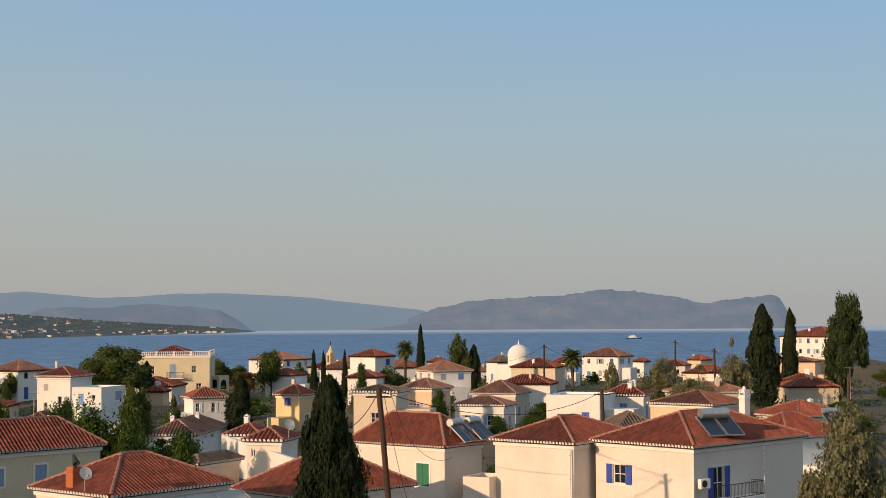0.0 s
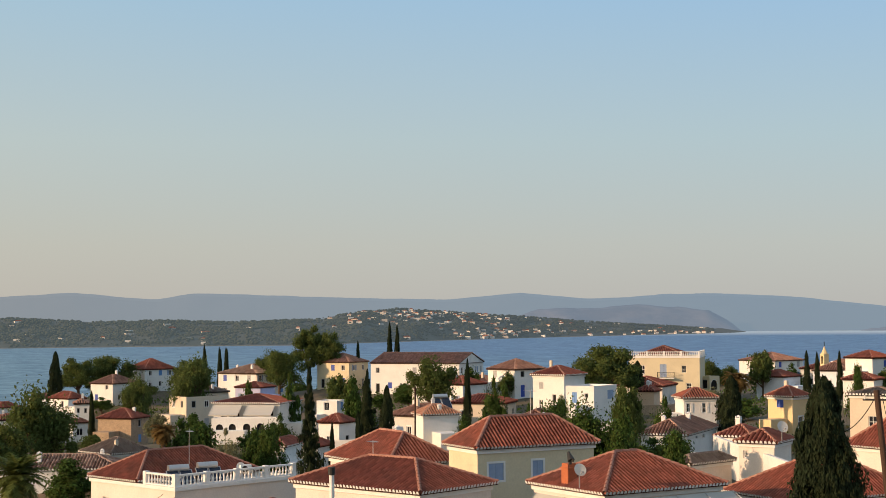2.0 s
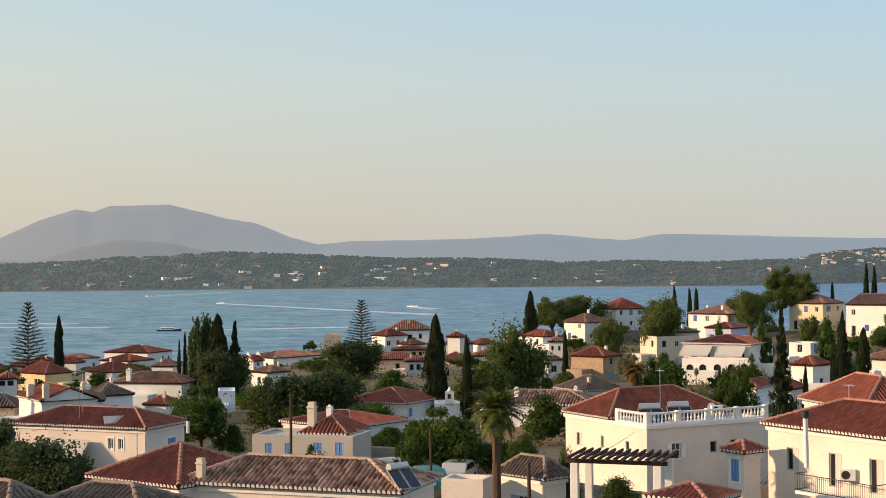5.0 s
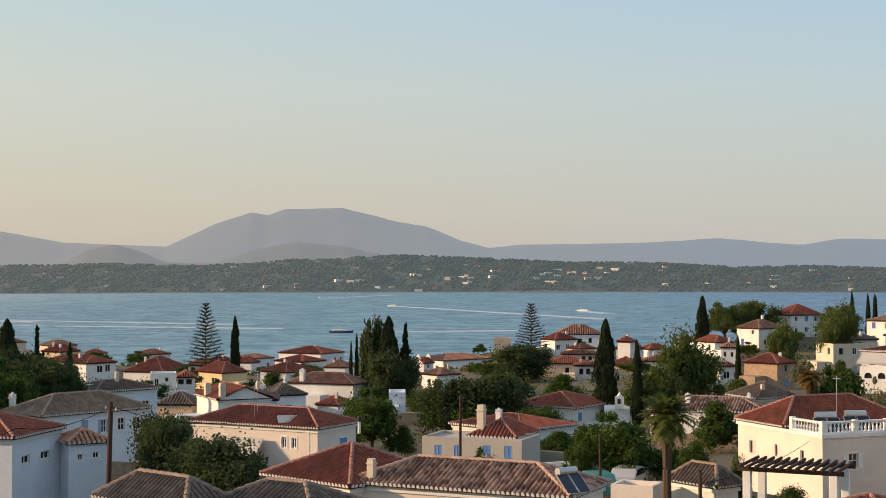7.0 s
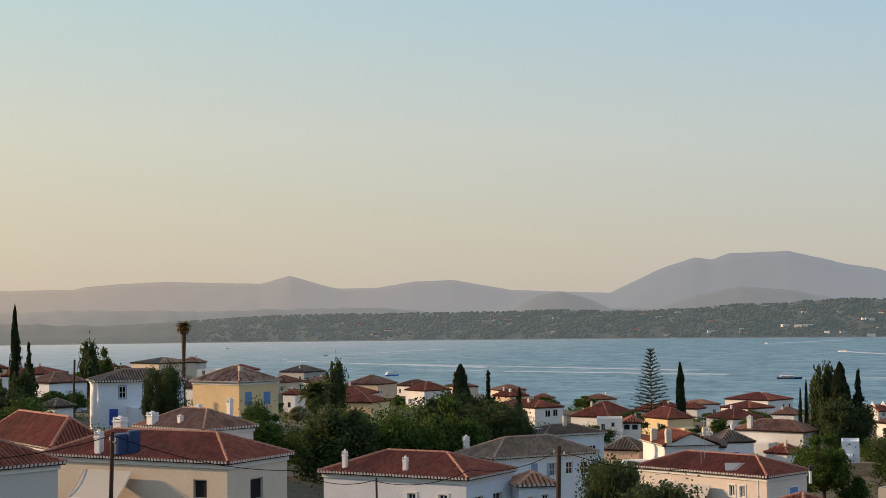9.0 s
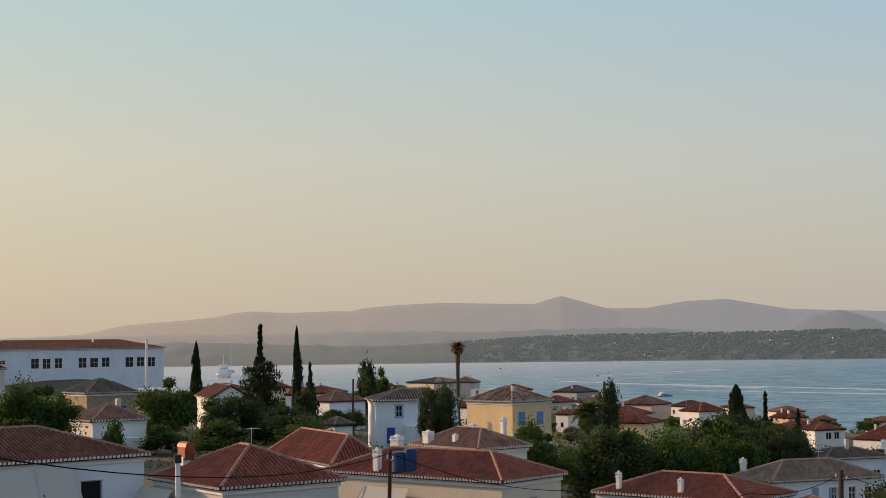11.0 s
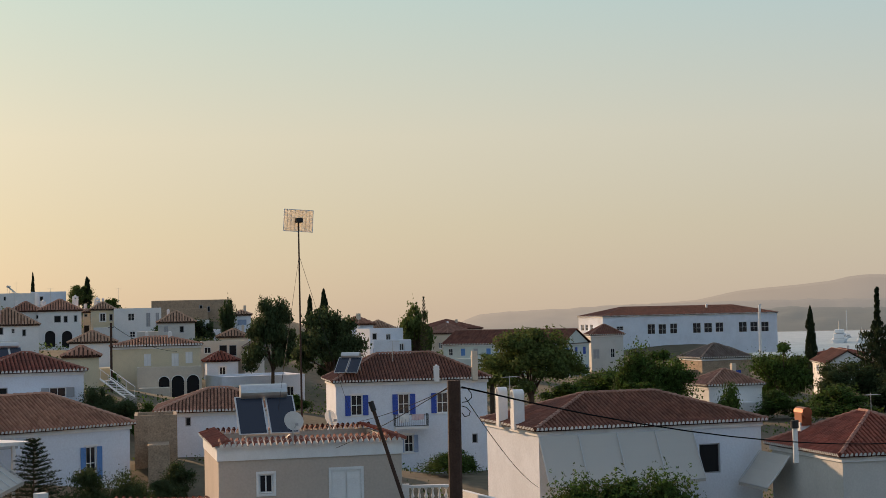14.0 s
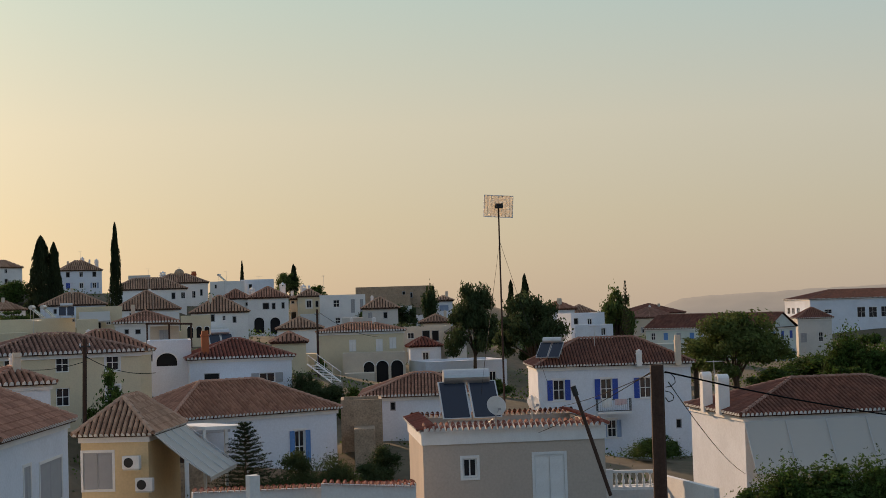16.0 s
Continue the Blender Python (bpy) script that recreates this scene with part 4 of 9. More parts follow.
h = house('small white and lilac house with red roof', -280.1, 77.3, 18.04, 43.4, 6.04, 5.95, 3.4, 1.01, 'hip', 'lilac', 'red', 1)
h = house('beige flat-roofed house with pergola', -269.0, 63.4, 14.62, 14.2, 6.80, 8.20, 6.0, 0.00, 'flat', 'beige', 'none', 1)
h = house('beige upper storey with grey roof', -276.1, 67.3, 17.93, 17.5, 5.11, 5.84, 3.0, 1.00, 'hip', 'beige', 'grey', 1)
h = house('white two-storey house with awnings and arches', -225.0, 62.5, 15.64, 54.6, 11.19, 11.01, 6.0, 1.15, 'hip', 'white', 'red', 2, wins=[('A', -3.61, 4.53, 1.08, 1.29, 'dark'), ('A', -1.63, 4.58, 1.07, 1.28, 'dark'), ('A', 1.92, 4.68, 1.06, 1.27, 'dark'), ('A', 3.85, 4.73, 1.05, 1.27, 'dark')])
h = house('small white house with red roof', -191.9, 64.4, 16.40, 38.4, 3.76, 4.61, 4.0, 1.06, 'hip', 'white', 'red', 1)
h = house('plain white house with flat roof', -211.5, 70.1, 17.28, 47.5, 3.37, 3.50, 5.0, 0.00, 'flat', 'white', 'none', 1)
h = house('small white house with red roof and awning', -149.9, 44.5, 17.24, 54.4, 2.47, 6.33, 4.0, 0.99, 'hip', 'white', 'red', 2)
h = house('low house with red roof behind pines', -162.3, 51.9, 16.92, 45.2, 2.72, 4.04, 3.0, 1.30, 'hip', 'white', 'red', 1)
h = house('pale yellow two-storey house with brown roof', -305.1, 103.7, 19.67, 38.0, 8.58, 8.13, 5.6, 1.81, 'hip', 'paleyellow', 'brown', 1)
h = house('long white house with brown gable roof', -289.2, 117.1, 19.09, 45.7, 20.17, 14.72, 6.2, 2.01, 'gable', 'white', 'brown', 1)
h = house('white house with brown roof and blue door', -228.1, 108.6, 21.13, 17.6, 7.05, 7.37, 4.6, 1.63, 'hip', 'white', 'brown', 1)
h = house('white house with rooftop solar panel', -170.4, 70.1, 18.10, -3.8, 4.08, 5.11, 4.4, 1.12, 'hip', 'white', 'dull', 2)
h = house('white house with red hip roof', -225.8, 97.4, 19.54, 25.6, 6.19, 6.28, 4.0, 1.31, 'hip', 'white', 'red', 1)
h = house('white cubic house with red hip roof', -181.2, 92.7, 20.16, 32.7, 5.49, 6.18, 6.4, 1.14, 'hip', 'white', 'red', 2, wins=[('A', -1.14, 4.98, 0.67, 0.89, 'closed_grey'), ('A', -1.17, 2.39, 0.58, 1.33, 'glass'), ('A', -1.19, 4.98, 0.75, 0.89, 'dark'), ('A', -1.55, 3.05, 0.67, 1.18, 'open_greyblue'), ('A', 0.9, 3.3, 0.58, 1.03, 'dark')])
h = house('white cubic house with flat roof and arch', -168.4, 90.8, 19.84, 34.6, 4.05, 6.48, 5.8, 0.00, 'flat', 'white', 'none', 2, wins=[('B', -8.52, 4.77, 0.99, 1.35, 'dark'), ('B', -5.44, 4.67, 0.87, 0.55, 'closed_light'), ('B', 1.44, 4.59, 1.72, 1.14, 'closed_greyblue'), ('A', -0.75, 4.32, 0.69, 1.39, 'closed_light'), ('A', 0.93, 4.61, 0.53, 0.55, 'dark')])
h = house('pale yellow villa with roof balustrade', -233.1, 141.4, 20.96, 53.5, 12.51, 13.37, 6.4, 0.00, 'balust', 'paleyellow', 'red', 2, wins=[('A', -3.79, 4.1, 0.79, 1.59, 'glass'), ('A', -0.15, 3.92, 1.18, 2.29, 'closed_greyblue'), ('A', 3.49, 4.18, 0.79, 1.29, 'glass'), ('A', 4.34, 1.14, 0.89, 1.19, 'glass')])
h = house('small house with red tile roof', -183.9, 108.3, 20.81, 41.3, 3.03, 3.06, 3.0, 1.03, 'hip', 'peach', 'red', 1)
h = house('white house with red tile roof', -150.6, 95.1, 20.77, -14.8, 4.08, 4.53, 4.0, 1.04, 'hip', 'white', 'red', 2, wins=[('B', -1.41, 2.86, 0.48, 1.05, 'open_white'), ('B', 0.5, 2.83, 0.48, 1.12, 'open_white')])
h = house('white house with brown-red tile roof', -129.6, 79.9, 19.16, 43.0, 5.14, 12.66, 3.6, 1.27, 'hip', 'white', 'brown', 2, wins=[('B', -1.94, 3.31, 1.1, 0.78, 'glass'), ('B', 0.76, 3.21, 1.14, 0.8, 'glass')])
h = house('small white house with red roof', -308.3, 27.6, 14.86, 64.7, 3.21, 3.18, 4.0, 1.51, 'hip', 'white', 'red', 0)
h = house('white house with red roof', -324.4, 29.8, 12.52, 53.6, 4.77, 4.83, 4.0, 1.31, 'hip', 'white', 'red', 0)
h = house('low peach house with red roof', -302.6, 27.0, 10.94, 52.7, 5.44, 5.48, 3.6, 1.38, 'hip', 'peach', 'red', 0)
h = house('white waterfront house with red roof', -452.1, -55.6, 4.89, 62.7, 15.77, 13.36, 3.6, 1.86, 'hip', 'white', 'red', 0)
h = house('white house with red roof near the sea', -389.2, -50.8, 5.84, 52.4, 10.22, 9.66, 4.0, 1.47, 'hip', 'white', 'red', 0)
h = house('house with red roof near the sea', -413.7, -69.1, 4.29, 73.3, 5.91, 5.96, 3.6, 2.90, 'hip', 'white', 'red', 0)
h = house('house with dark red roof near the sea', -372.6, -38.8, 5.74, 73.7, 5.98, 6.38, 3.6, 2.42, 'hip', 'white', 'brown', 0)
h = house('white house with red hip roof', -313.5, -43.7, 8.38, 51.0, 8.51, 8.63, 4.0, 2.07, 'hip', 'white', 'red', 1)
h = house('white house with brown-red tile roof', -246.0, -27.5, 10.77, 72.4, 12.61, 7.62, 4.4, 1.57, 'hip', 'white', 'brown', 1)
chimney(h, -3.22, -3.11, 4.44, 6.88, 0.75, 'cap')
h = house('plain white house with flat roof', -256.7, -20.8, 10.40, 68.4, 3.96, 3.77, 5.0, 0.00, 'flat', 'white', 'none', 1)
h = house('low white house with red roof', -198.1, -21.2, 12.71, 64.0, 3.65, 4.23, 3.2, 1.31, 'hip', 'white', 'red', 1)
h = house('white house with blue windows and chimneys', -190.3, -33.5, 13.25, 28.6, 9.59, 7.62, 4.4, 1.47, 'gable', 'white', 'red', 2)
chimney(h, -0.37, -3.37, 4.32, 6.2, 0.74, 'beige')
chimney(h, 4.39, -2.97, 4.31, 6.49, 0.72, 'beige')
h = house('pale house with dark weathered roof', -207.1, -29.7, 12.91, 30.6, 5.76, 5.52, 3.6, 1.47, 'hip', 'bluewhite', 'dark', 1)
chimney(h, -1.65, -2.75, 3.36, 5.39, 0.72, 'beige')
h = house('peach house with brown roof', -195.4, -41.5, 12.62, 83.5, 5.18, 5.14, 3.6, 1.96, 'hip', 'peach', 'dark', 1)
h = house('long waterfront house with white awnings', -393.0, -10.4, 3.64, 41.9, 12.69, 17.99, 6.6, 1.27, 'hip', 'white', 'brown', 1, wins=[('B', -6.05, 4.71, 2.87, 1.75, 'dark'), ('B', -1.81, 4.49, 2.91, 1.77, 'dark'), ('B', 2.29, 4.28, 2.96, 1.78, 'dark'), ('B', 6.27, 4.07, 3.0, 1.79, 'dark'), ('B', -6.05, 1.75, 2.2960000000000003, 1.5, 'dark'), ('B', -1.81, 1.75, 2.3280000000000003, 1.5, 'dark'), ('B', 2.29, 1.75, 2.368, 1.5, 'dark'), ('B', 6.27, 1.75, 2.4000000000000004, 1.5, 'dark'), ('A', -3.5, 4.6, 1.1, 1.4, 'dark'), ('A', 0.0, 4.6, 1.1, 1.4, 'dark'), ('A', 3.5, 4.6, 1.1, 1.4, 'dark')])
h = house('white waterfront villa with brown hip roof', -373.4, 21.4, 12.91, -3.3, 9.00, 11.29, 4.8, 2.27, 'hip', 'bluewhite', 'brown', 1, wins=[('B', 0.35, 3.1, 1.27, 1.27, 'dark'), ('B', 2.96, 3.25, 0.85, 1.27, 'dark')])
h = house('white house with red roof and blue windows', -354.0, 15.7, 13.58, 35.6, 5.64, 6.95, 3.6, 1.55, 'hip', 'white', 'red', 1, wins=[('A', -0.98, 2.13, 1.09, 1.07, 'dark'), ('B', -2.2, 1.89, 1.19, 1.34, 'blue'), ('B', 0.59, 1.96, 1.02, 1.2, 'blue')])
h = house('small upper storey with tiled roof', -336.8, 20.0, 12.77, 31.7, 4.67, 5.14, 3.2, 0.98, 'hip', 'peach', 'redbrown', 1, wins=[])
h = house('peach villa with stepped tiled roofs', -323.5, 18.7, 12.30, -3.3, 6.00, 7.84, 3.2, 0.77, 'hip', 'peach', 'redbrown', 1, wins=[('B', 0.98, 2.39, 0.98, 0.98, 'dark'), ('B', 2.39, 2.39, 0.86, 0.98, 'dark')])
h = house('peach house with broad red roof', -315.6, 15.6, 10.89, -2.8, 9.00, 9.28, 3.2, 1.33, 'hip', 'peach', 'red', 1, wins=[('B', 0.12, 1.83, 0.95, 1.19, 'dark')])
h = house('cream house with open veranda', -299.4, 18.6, 11.41, -3.5, 6.00, 4.65, 3.2, 0.68, 'hip', 'cream', 'red', 1, wins=[('B', -0.85, 2.05, 0.91, 1.25, 'dark'), ('B', 0.51, 2.07, 0.91, 1.25, 'dark')])
h = house('pale block by the water', -405.0, 2.5, 11.32, -0.4, 6.00, 4.60, 3.9, 0.01, 'flat', 'peach', 'none', 1, wins=[])
h = house('long white house with red roof and blue windows', -273.1, -76.8, 13.59, 49.5, 13.94, 6.86, 3.3, 1.16, 'hip', 'white', 'red', 1, wins=[('B', -0.25, 2.19, 1.27, 1.37, 'blue'), ('B', 1.46, 2.27, 1.14, 1.37, 'blue'), ('A', -0.66, 2.28, 1.32, 0.95, 'dark'), ('A', 3.49, 2.24, 1.32, 0.95, 'dark')])
h = house('white flat-roofed house with small windows', -251.8, -56.4, 12.01, 12.6, 5.00, 4.39, 4.4, 0.00, 'flat', 'white', 'none', 1, wins=[('B', 0.54, 3.3, 0.59, 0.78, 'dark'), ('B', -1.12, 2.84, 0.78, 1.37, 'grey')])
h = house('low white house with open loggia', -257.5, -53.7, 12.05, 11.8, 6.00, 3.47, 3.2, 1.28, 'hip', 'white', 'red', 1, wins=[('B', -0.89, 2.52, 1.09, 0.99, 'dark'), ('B', 0.5, 2.51, 1.09, 0.99, 'dark')])
h = house('ochre house with blue windows and red roof', -292.8, -54.0, 10.19, 46.4, 9.29, 6.61, 3.5, 2.12, 'hip', 'yellow', 'red', 1, wins=[('A', -2.84, 1.96, 1.33, 1.56, 'blue'), ('A', 1.9, 1.88, 1.71, 1.45, 'blue')])
h = house('low pale blue house with dark tiles', -193.6, -30.7, 13.87, 9.0, 7.00, 5.14, 3.2, 1.03, 'hip', 'bluewhite', 'dark', 1, wins=[])
h = house('plain pale blue wall of a flat-roofed house', -189.6, -12.3, 14.80, 3.7, 5.00, 2.15, 3.6, 0.00, 'flat', 'bluewhite', 'none', 1, wins=[])
h = house('white house with dark windows and red roof', -294.1, 43.6, 15.95, 26.3, 6.85, 4.40, 3.6, 1.42, 'hip', 'white', 'red', 1, wins=[('A', -1.08, 2.59, 0.78, 1.23, 'dark'), ('A', 1.27, 2.57, 0.78, 1.23, 'dark')])
h = house('white annex with faded tiles', -282.5, 44.6, 15.90, -9.0, 5.00, 3.14, 3.2, 0.74, 'hip', 'white', 'brown', 1, wins=[('B', -0.65, 1.97, 0.54, 0.97, 'dark'), ('B', 0.65, 1.95, 0.54, 0.97, 'dark')])
h = house('small white house with blue window and dull red roof', -262.8, 40.7, 13.52, 21.4, 2.62, 3.38, 3.3, 1.33, 'hip', 'white', 'redbrown', 1, wins=[('B', -0.12, 1.74, 1.28, 1.31, 'blue')])
h = house('low house with brown tile roof', -301.2, 33.1, 12.19, -6.3, 7.00, 6.29, 3.2, 1.05, 'hip', 'white', 'redbrown', 1, wins=[])
h = house('white house with red hip roof and chimneys', -335.2, 36.3, 12.74, 26.1, 3.85, 5.71, 3.2, 2.19, 'hip', 'white', 'red', 1, wins=[])
h = house('white gabled waterfront house with red roof', -342.8, -16.2, 7.75, 51.7, 3.77, 3.96, 4.5, 2.32, 'gable', 'white', 'red', 0)
h = house('low white house with brown roof', -273.5, -9.8, 11.58, 40.2, 5.04, 5.53, 3.0, 1.07, 'hip', 'white', 'brown', 0)
h = house('white two-storey house with tan tile roof', -131.2, -37.1, 15.49, 49.1, 6.57, 11.50, 6.0, 1.45, 'hip', 'bluewhite', 'faded', 3, wins=[('B', -1.25, 4.73, 0.73, 1.25, 'closed_greyblue'), ('B', 0.73, 4.71, 0.55, 1.21, 'open_greyblue'), ('B', 2.56, 4.74, 0.75, 1.12, 'frame'), ('B', 4.23, 4.68, 0.83, 1.13, 'frame')])
chimney(h, -3.23, -4.58, 5.77, 7.67, 0.47, 'cap')
h = house('white house with dark brown roof', -171.9, -44.4, 16.24, 48.2, 6.17, 9.01, 3.8, 0.97, 'hip', 'bluewhite', 'dark', 2, wins=[('B', 2.6, 1.9, 1.0, 1.1, 'blue')])
h = house('white house with red tile roof and slim chimneys', -95.8, -34.9, 17.49, 79.1, 11.76, 7.00, 6.0, 1.25, 'hip', 'bluewhite', 'red', 3, wins=[('A', 1.44, 4.63, 0.64, 0.51, 'frame'), ('A', 3.83, 4.67, 0.67, 0.47, 'frame'), ('B', -1.54, 4.45, 1.08, 0.55, 'frame'), ('B', 1.03, 4.43, 1.21, 0.53, 'frame')])
chimney(h, -4.08, -2.82, 5.99, 7.55, 0.31, 'cap')
chimney(h, 0.7, -2.73, 6.02, 7.3, 0.3, 'white')
h = house('white lean-to annex with faded tile roof', -98.0, -27.4, 17.61, 31.1, 2.99, 2.65, 5.0, 0.71, 'lean', 'bluewhite', 'dull', 2, wins=[('B', -0.54, 4.06, 0.39, 0.45, 'frame'), ('B', 0.5, 4.16, 0.44, 0.45, 'frame')])
h = house('house with red roof by the water', -330.8, -97.4, 11.56, 59.4, 6.12, 6.25, 4.0, 1.85, 'hip', 'peach', 'red', 0)
h = house('white house with red tile roof', -307.4, -69.8, 8.92, 68.6, 10.05, 11.89, 4.0, 2.84, 'hip', 'white', 'red', 1)
h = house('pink-cream house with dark windows and red tiles', -82.8, -47.0, 19.34, 80.3, 14.77, 6.74, 6.2, 1.39, 'hip', 'pinkcream', 'red', 3, wins=[('A', 5.09, 4.57, 1.01, 1.13, 'dark'), ('B', -0.14, 4.4, 1.27, 1.29, 'dark')])
chimney(h, -2.84, -2.96, 6.12, 7.9, 0.43, 'white')
chimney(h, -3.98, 0.3, 7.22, 8.5, 0.67, 'white')
h = house('house with brown tile roof and arched chimney', -106.0, -57.5, 21.43, 69.2, 8.56, 5.76, 4.0, 1.35, 'hip', 'cream', 'brown', 2)
chimney(h, -2.31, -2.45, 3.95, 5.3, 0.69, 'cap')
chimney(h, 0.69, -2.12, 4.11, 5.12, 0.36, 'white')
chimney(h, 2.18, 1.73, 4.29, 6.34, 0.41, 'white')
h = house('pinkish house with plain red hip roof', -90.5, -61.2, 21.52, 54.8, 13.92, 4.30, 4.0, 2.09, 'hip', 'pinkcream', 'red', 3, wins=[])
h = house('pale house with red roof and orange metal chimney', -67.6, -51.1, 21.32, 66.0, 8.83, 7.80, 5.0, 1.84, 'hip', 'palegrey', 'red', 3, wins=[('B', -5.45, 3.41, 0.68, 1.56, 'closed_light')])
chimney(h, -2.78, -2.27, 5.52, 7.26, 0.72, 'copper')
h = house('white house with wide roll-down awning', -61.8, -64.3, 21.55, 69.4, 9.73, 14.30, 6.0, 1.59, 'hip', 'bluewhite', 'redbrown', 3, wins=[('B', 3.54, 3.92, 1.33, 1.69, 'dark')])
chimney(h, -1.19, -7.01, 5.8, 8.14, 0.57, 'twin')
chimney(h, 1.47, -6.97, 5.81, 8.11, 0.65, 'twin')
h = house('long white school building with rows of windows', -289.0, -277.6, 25.28, 68.7, 17.88, 50.32, 7.5, 2.24, 'hip', 'bluewhite', 'redbrown', 2, wins=[('B', -11.42, 3.92, 2.16, 2.59, 'glass'), ('B', -8.32, 3.84, 2.18, 2.6, 'glass'), ('B', -5.11, 3.91, 2.05, 2.62, 'glass'), ('B', 1.49, 3.9, 2.25, 2.64, 'glass'), ('B', 4.72, 3.89, 2.27, 2.51, 'glass'), ('B', 7.98, 3.96, 2.29, 2.52, 'glass'), ('B', 14.77, 3.87, 2.34, 2.7, 'glass'), ('B', 18.04, 3.87, 2.19, 2.56, 'glass'), ('B', 21.26, 3.8, 2.22, 2.57, 'glass'), ('B', -20.18, 4.35, 1.95, 0.99, 'glass'), ('A', -6.01, 4.58, 1.95, 1.6, 'glass'), ('A', -2.91, 4.59, 1.93, 1.59, 'glass'), ('A', 0.53, 4.59, 1.9, 1.58, 'glass')])
h = house('square pale stone house with hip roof', -182.6, -193.4, 23.43, 57.2, 6.06, 6.34, 6.5, 2.05, 'hip', 'palegrey', 'redbrown', 2, wins=[('B', -1.99, 3.14, 1.05, 1.64, 'closed_grey'), ('B', 0.94, 3.24, 0.77, 1.65, 'glass')])
h = house('long house with pale gable end and brown roof', -165.6, -197.9, 22.84, 107.2, 25.11, 9.23, 6.0, 2.32, 'gable', 'palegreen', 'redbrown', 2)
h = house('rubble stone house with dark tile roof', -148.5, -136.0, 23.63, 69.0, 7.13, 7.58, 4.0, 1.73, 'hip', 'stone', 'dark', 2)
h = house('low white house with brown roof and canopy', -122.2, -110.7, 22.45, 65.8, 6.57, 6.70, 3.4, 1.58, 'hip', 'white', 'brown', 2, wins=[])
h = house('white gabled house with blue windows', -167.6, -130.5, 21.73, 47.4, 13.04, 6.08, 4.6, 1.67, 'gable', 'white', 'redbrown', 2)
h = house('white two-storey house with blue windows', -154.8, -91.8, 20.87, 40.2, 7.47, 10.53, 6.0, 1.23, 'hip', 'bluewhite', 'grey', 2, wins=[('B', -2.2, 4.75, 0.8, 1.4, 'framed_greyblue'), ('B', 0.6, 4.76, 0.8, 1.4, 'framed_greyblue'), ('B', -3.2, 1.9, 1.0, 1.9, 'closed_blue')])
h = house('yellow house with blue shutters and brown roof', -173.8, -88.4, 19.96, 72.8, 8.90, 7.89, 6.0, 1.83, 'hip', 'yellow', 'weathered', 2, wins=[('B', -1.96, 3.85, 1.24, 1.71, 'closed_light'), ('B', 1.5, 3.79, 1.27, 1.66, 'closed_light')])
h = house('small white pavilion with tile roof', -134.1, -89.0, 22.37, 70.7, 2.74, 2.83, 2.6, 1.34, 'hip', 'white', 'dark', 1)
h = house('white house with brown roof', -200.1, -132.7, 19.98, 66.9, 6.20, 7.29, 4.4, 1.50, 'hip', 'bluewhite', 'brown', 1)
h = house('white house with red roof', -211.2, -147.8, 20.82, 93.8, 3.98, 4.21, 4.0, 1.26, 'hip', 'bluewhite', 'red', 0)
h = house('white house with red roof', -311.9, -143.7, 12.55, 77.7, 3.99, 4.27, 4.0, 1.78, 'hip', 'white', 'red', 0)
h = house('house with red roof near the water', -303.6, -125.6, 13.32, 92.0, 8.92, 9.64, 4.0, 1.67, 'hip', 'peach', 'red', 1)
h = house('ochre house with red tile roof', -283.5, -115.6, 12.80, 85.7, 9.70, 9.01, 4.0, 1.71, 'hip', 'yellow', 'red', 1)
h = house('waterfront house with brown roof', -364.5, -145.4, 13.00, 79.5, 10.14, 10.06, 3.6, 2.19, 'hip', 'peach', 'brown', 0)
h = house('white waterfront house with red roof', -354.7, -126.2, 11.14, 57.7, 8.18, 8.93, 4.4, 2.04, 'hip', 'white', 'red', 1)
h = house('long grey-roofed waterfront building', -409.5, -185.7, 14.51, 72.3, 10.13, 10.00, 3.4, 1.94, 'hip', 'grey', 'grey', 0)
h = house('pale harbour house with grey roof', -353.1, -201.2, 18.37, 67.8, 12.55, 12.68, 4.0, 1.27, 'hip', 'beige', 'grey', 0)
h = house('white flat-roofed harbour house', -330.2, -172.9, 16.62, 86.5, 7.35, 7.69, 5.0, 0.00, 'flat', 'white', 'none', 0)
h = house('peach house with red roof', -276.4, -201.3, 19.52, 91.9, 6.23, 6.53, 4.0, 2.71, 'hip', 'peach', 'red', 0)
h = house('peach house with red roof', -319.8, -248.7, 17.45, 93.7, 11.00, 11.01, 4.0, 1.49, 'hip', 'peach', 'red', 0)
h = house('white two-storey house with bright blue shutters', -70.1, -97.8, 21.50, 63.2, 8.04, 12.61, 7.5, 1.97, 'hip', 'bluewhite', 'redbrown', 3, wins=[('B', -4.4, 5.64, 0.9, 1.6, 'open_blue'), ('B', -0.68, 5.62, 0.9, 1.6, 'open_blue'), ('B', 2.4, 5.63, 0.9, 1.6, 'open_blue'), ('B', -0.34, 2.53, 0.72, 1.36, 'open_greyblue'), ('B', 4.94, 2.73, 0.45, 0.75, 'dark')])
chimney(h, 3.97, 1.92, 7.28, 8.65, 0.4, 'cap')
chimney(h, 3.94, 5.0, 7.29, 9.63, 0.45, 'beige')
h = house('taupe rendered house with tiled parapet and solar heater', -36.8, -60.0, 21.93, 66.5, 7.78, 8.26, 6.5, 0.00, 'tileflat', 'taupe', 'red', 3, wins=[('B', -2.03, 4.81, 0.63, 0.85, 'frame'), ('B', 1.56, 4.24, 1.34, 2.06, 'closed_white')])
h = house('white house with blue shutters and faded tile roof', -35.8, -92.8, 22.42, 96.2, 8.23, 12.52, 5.0, 2.00, 'hip', 'bluewhite', 'dull', 3, wins=[('B', 3.12, 2.66, 0.76, 2.12, 'open_light')])
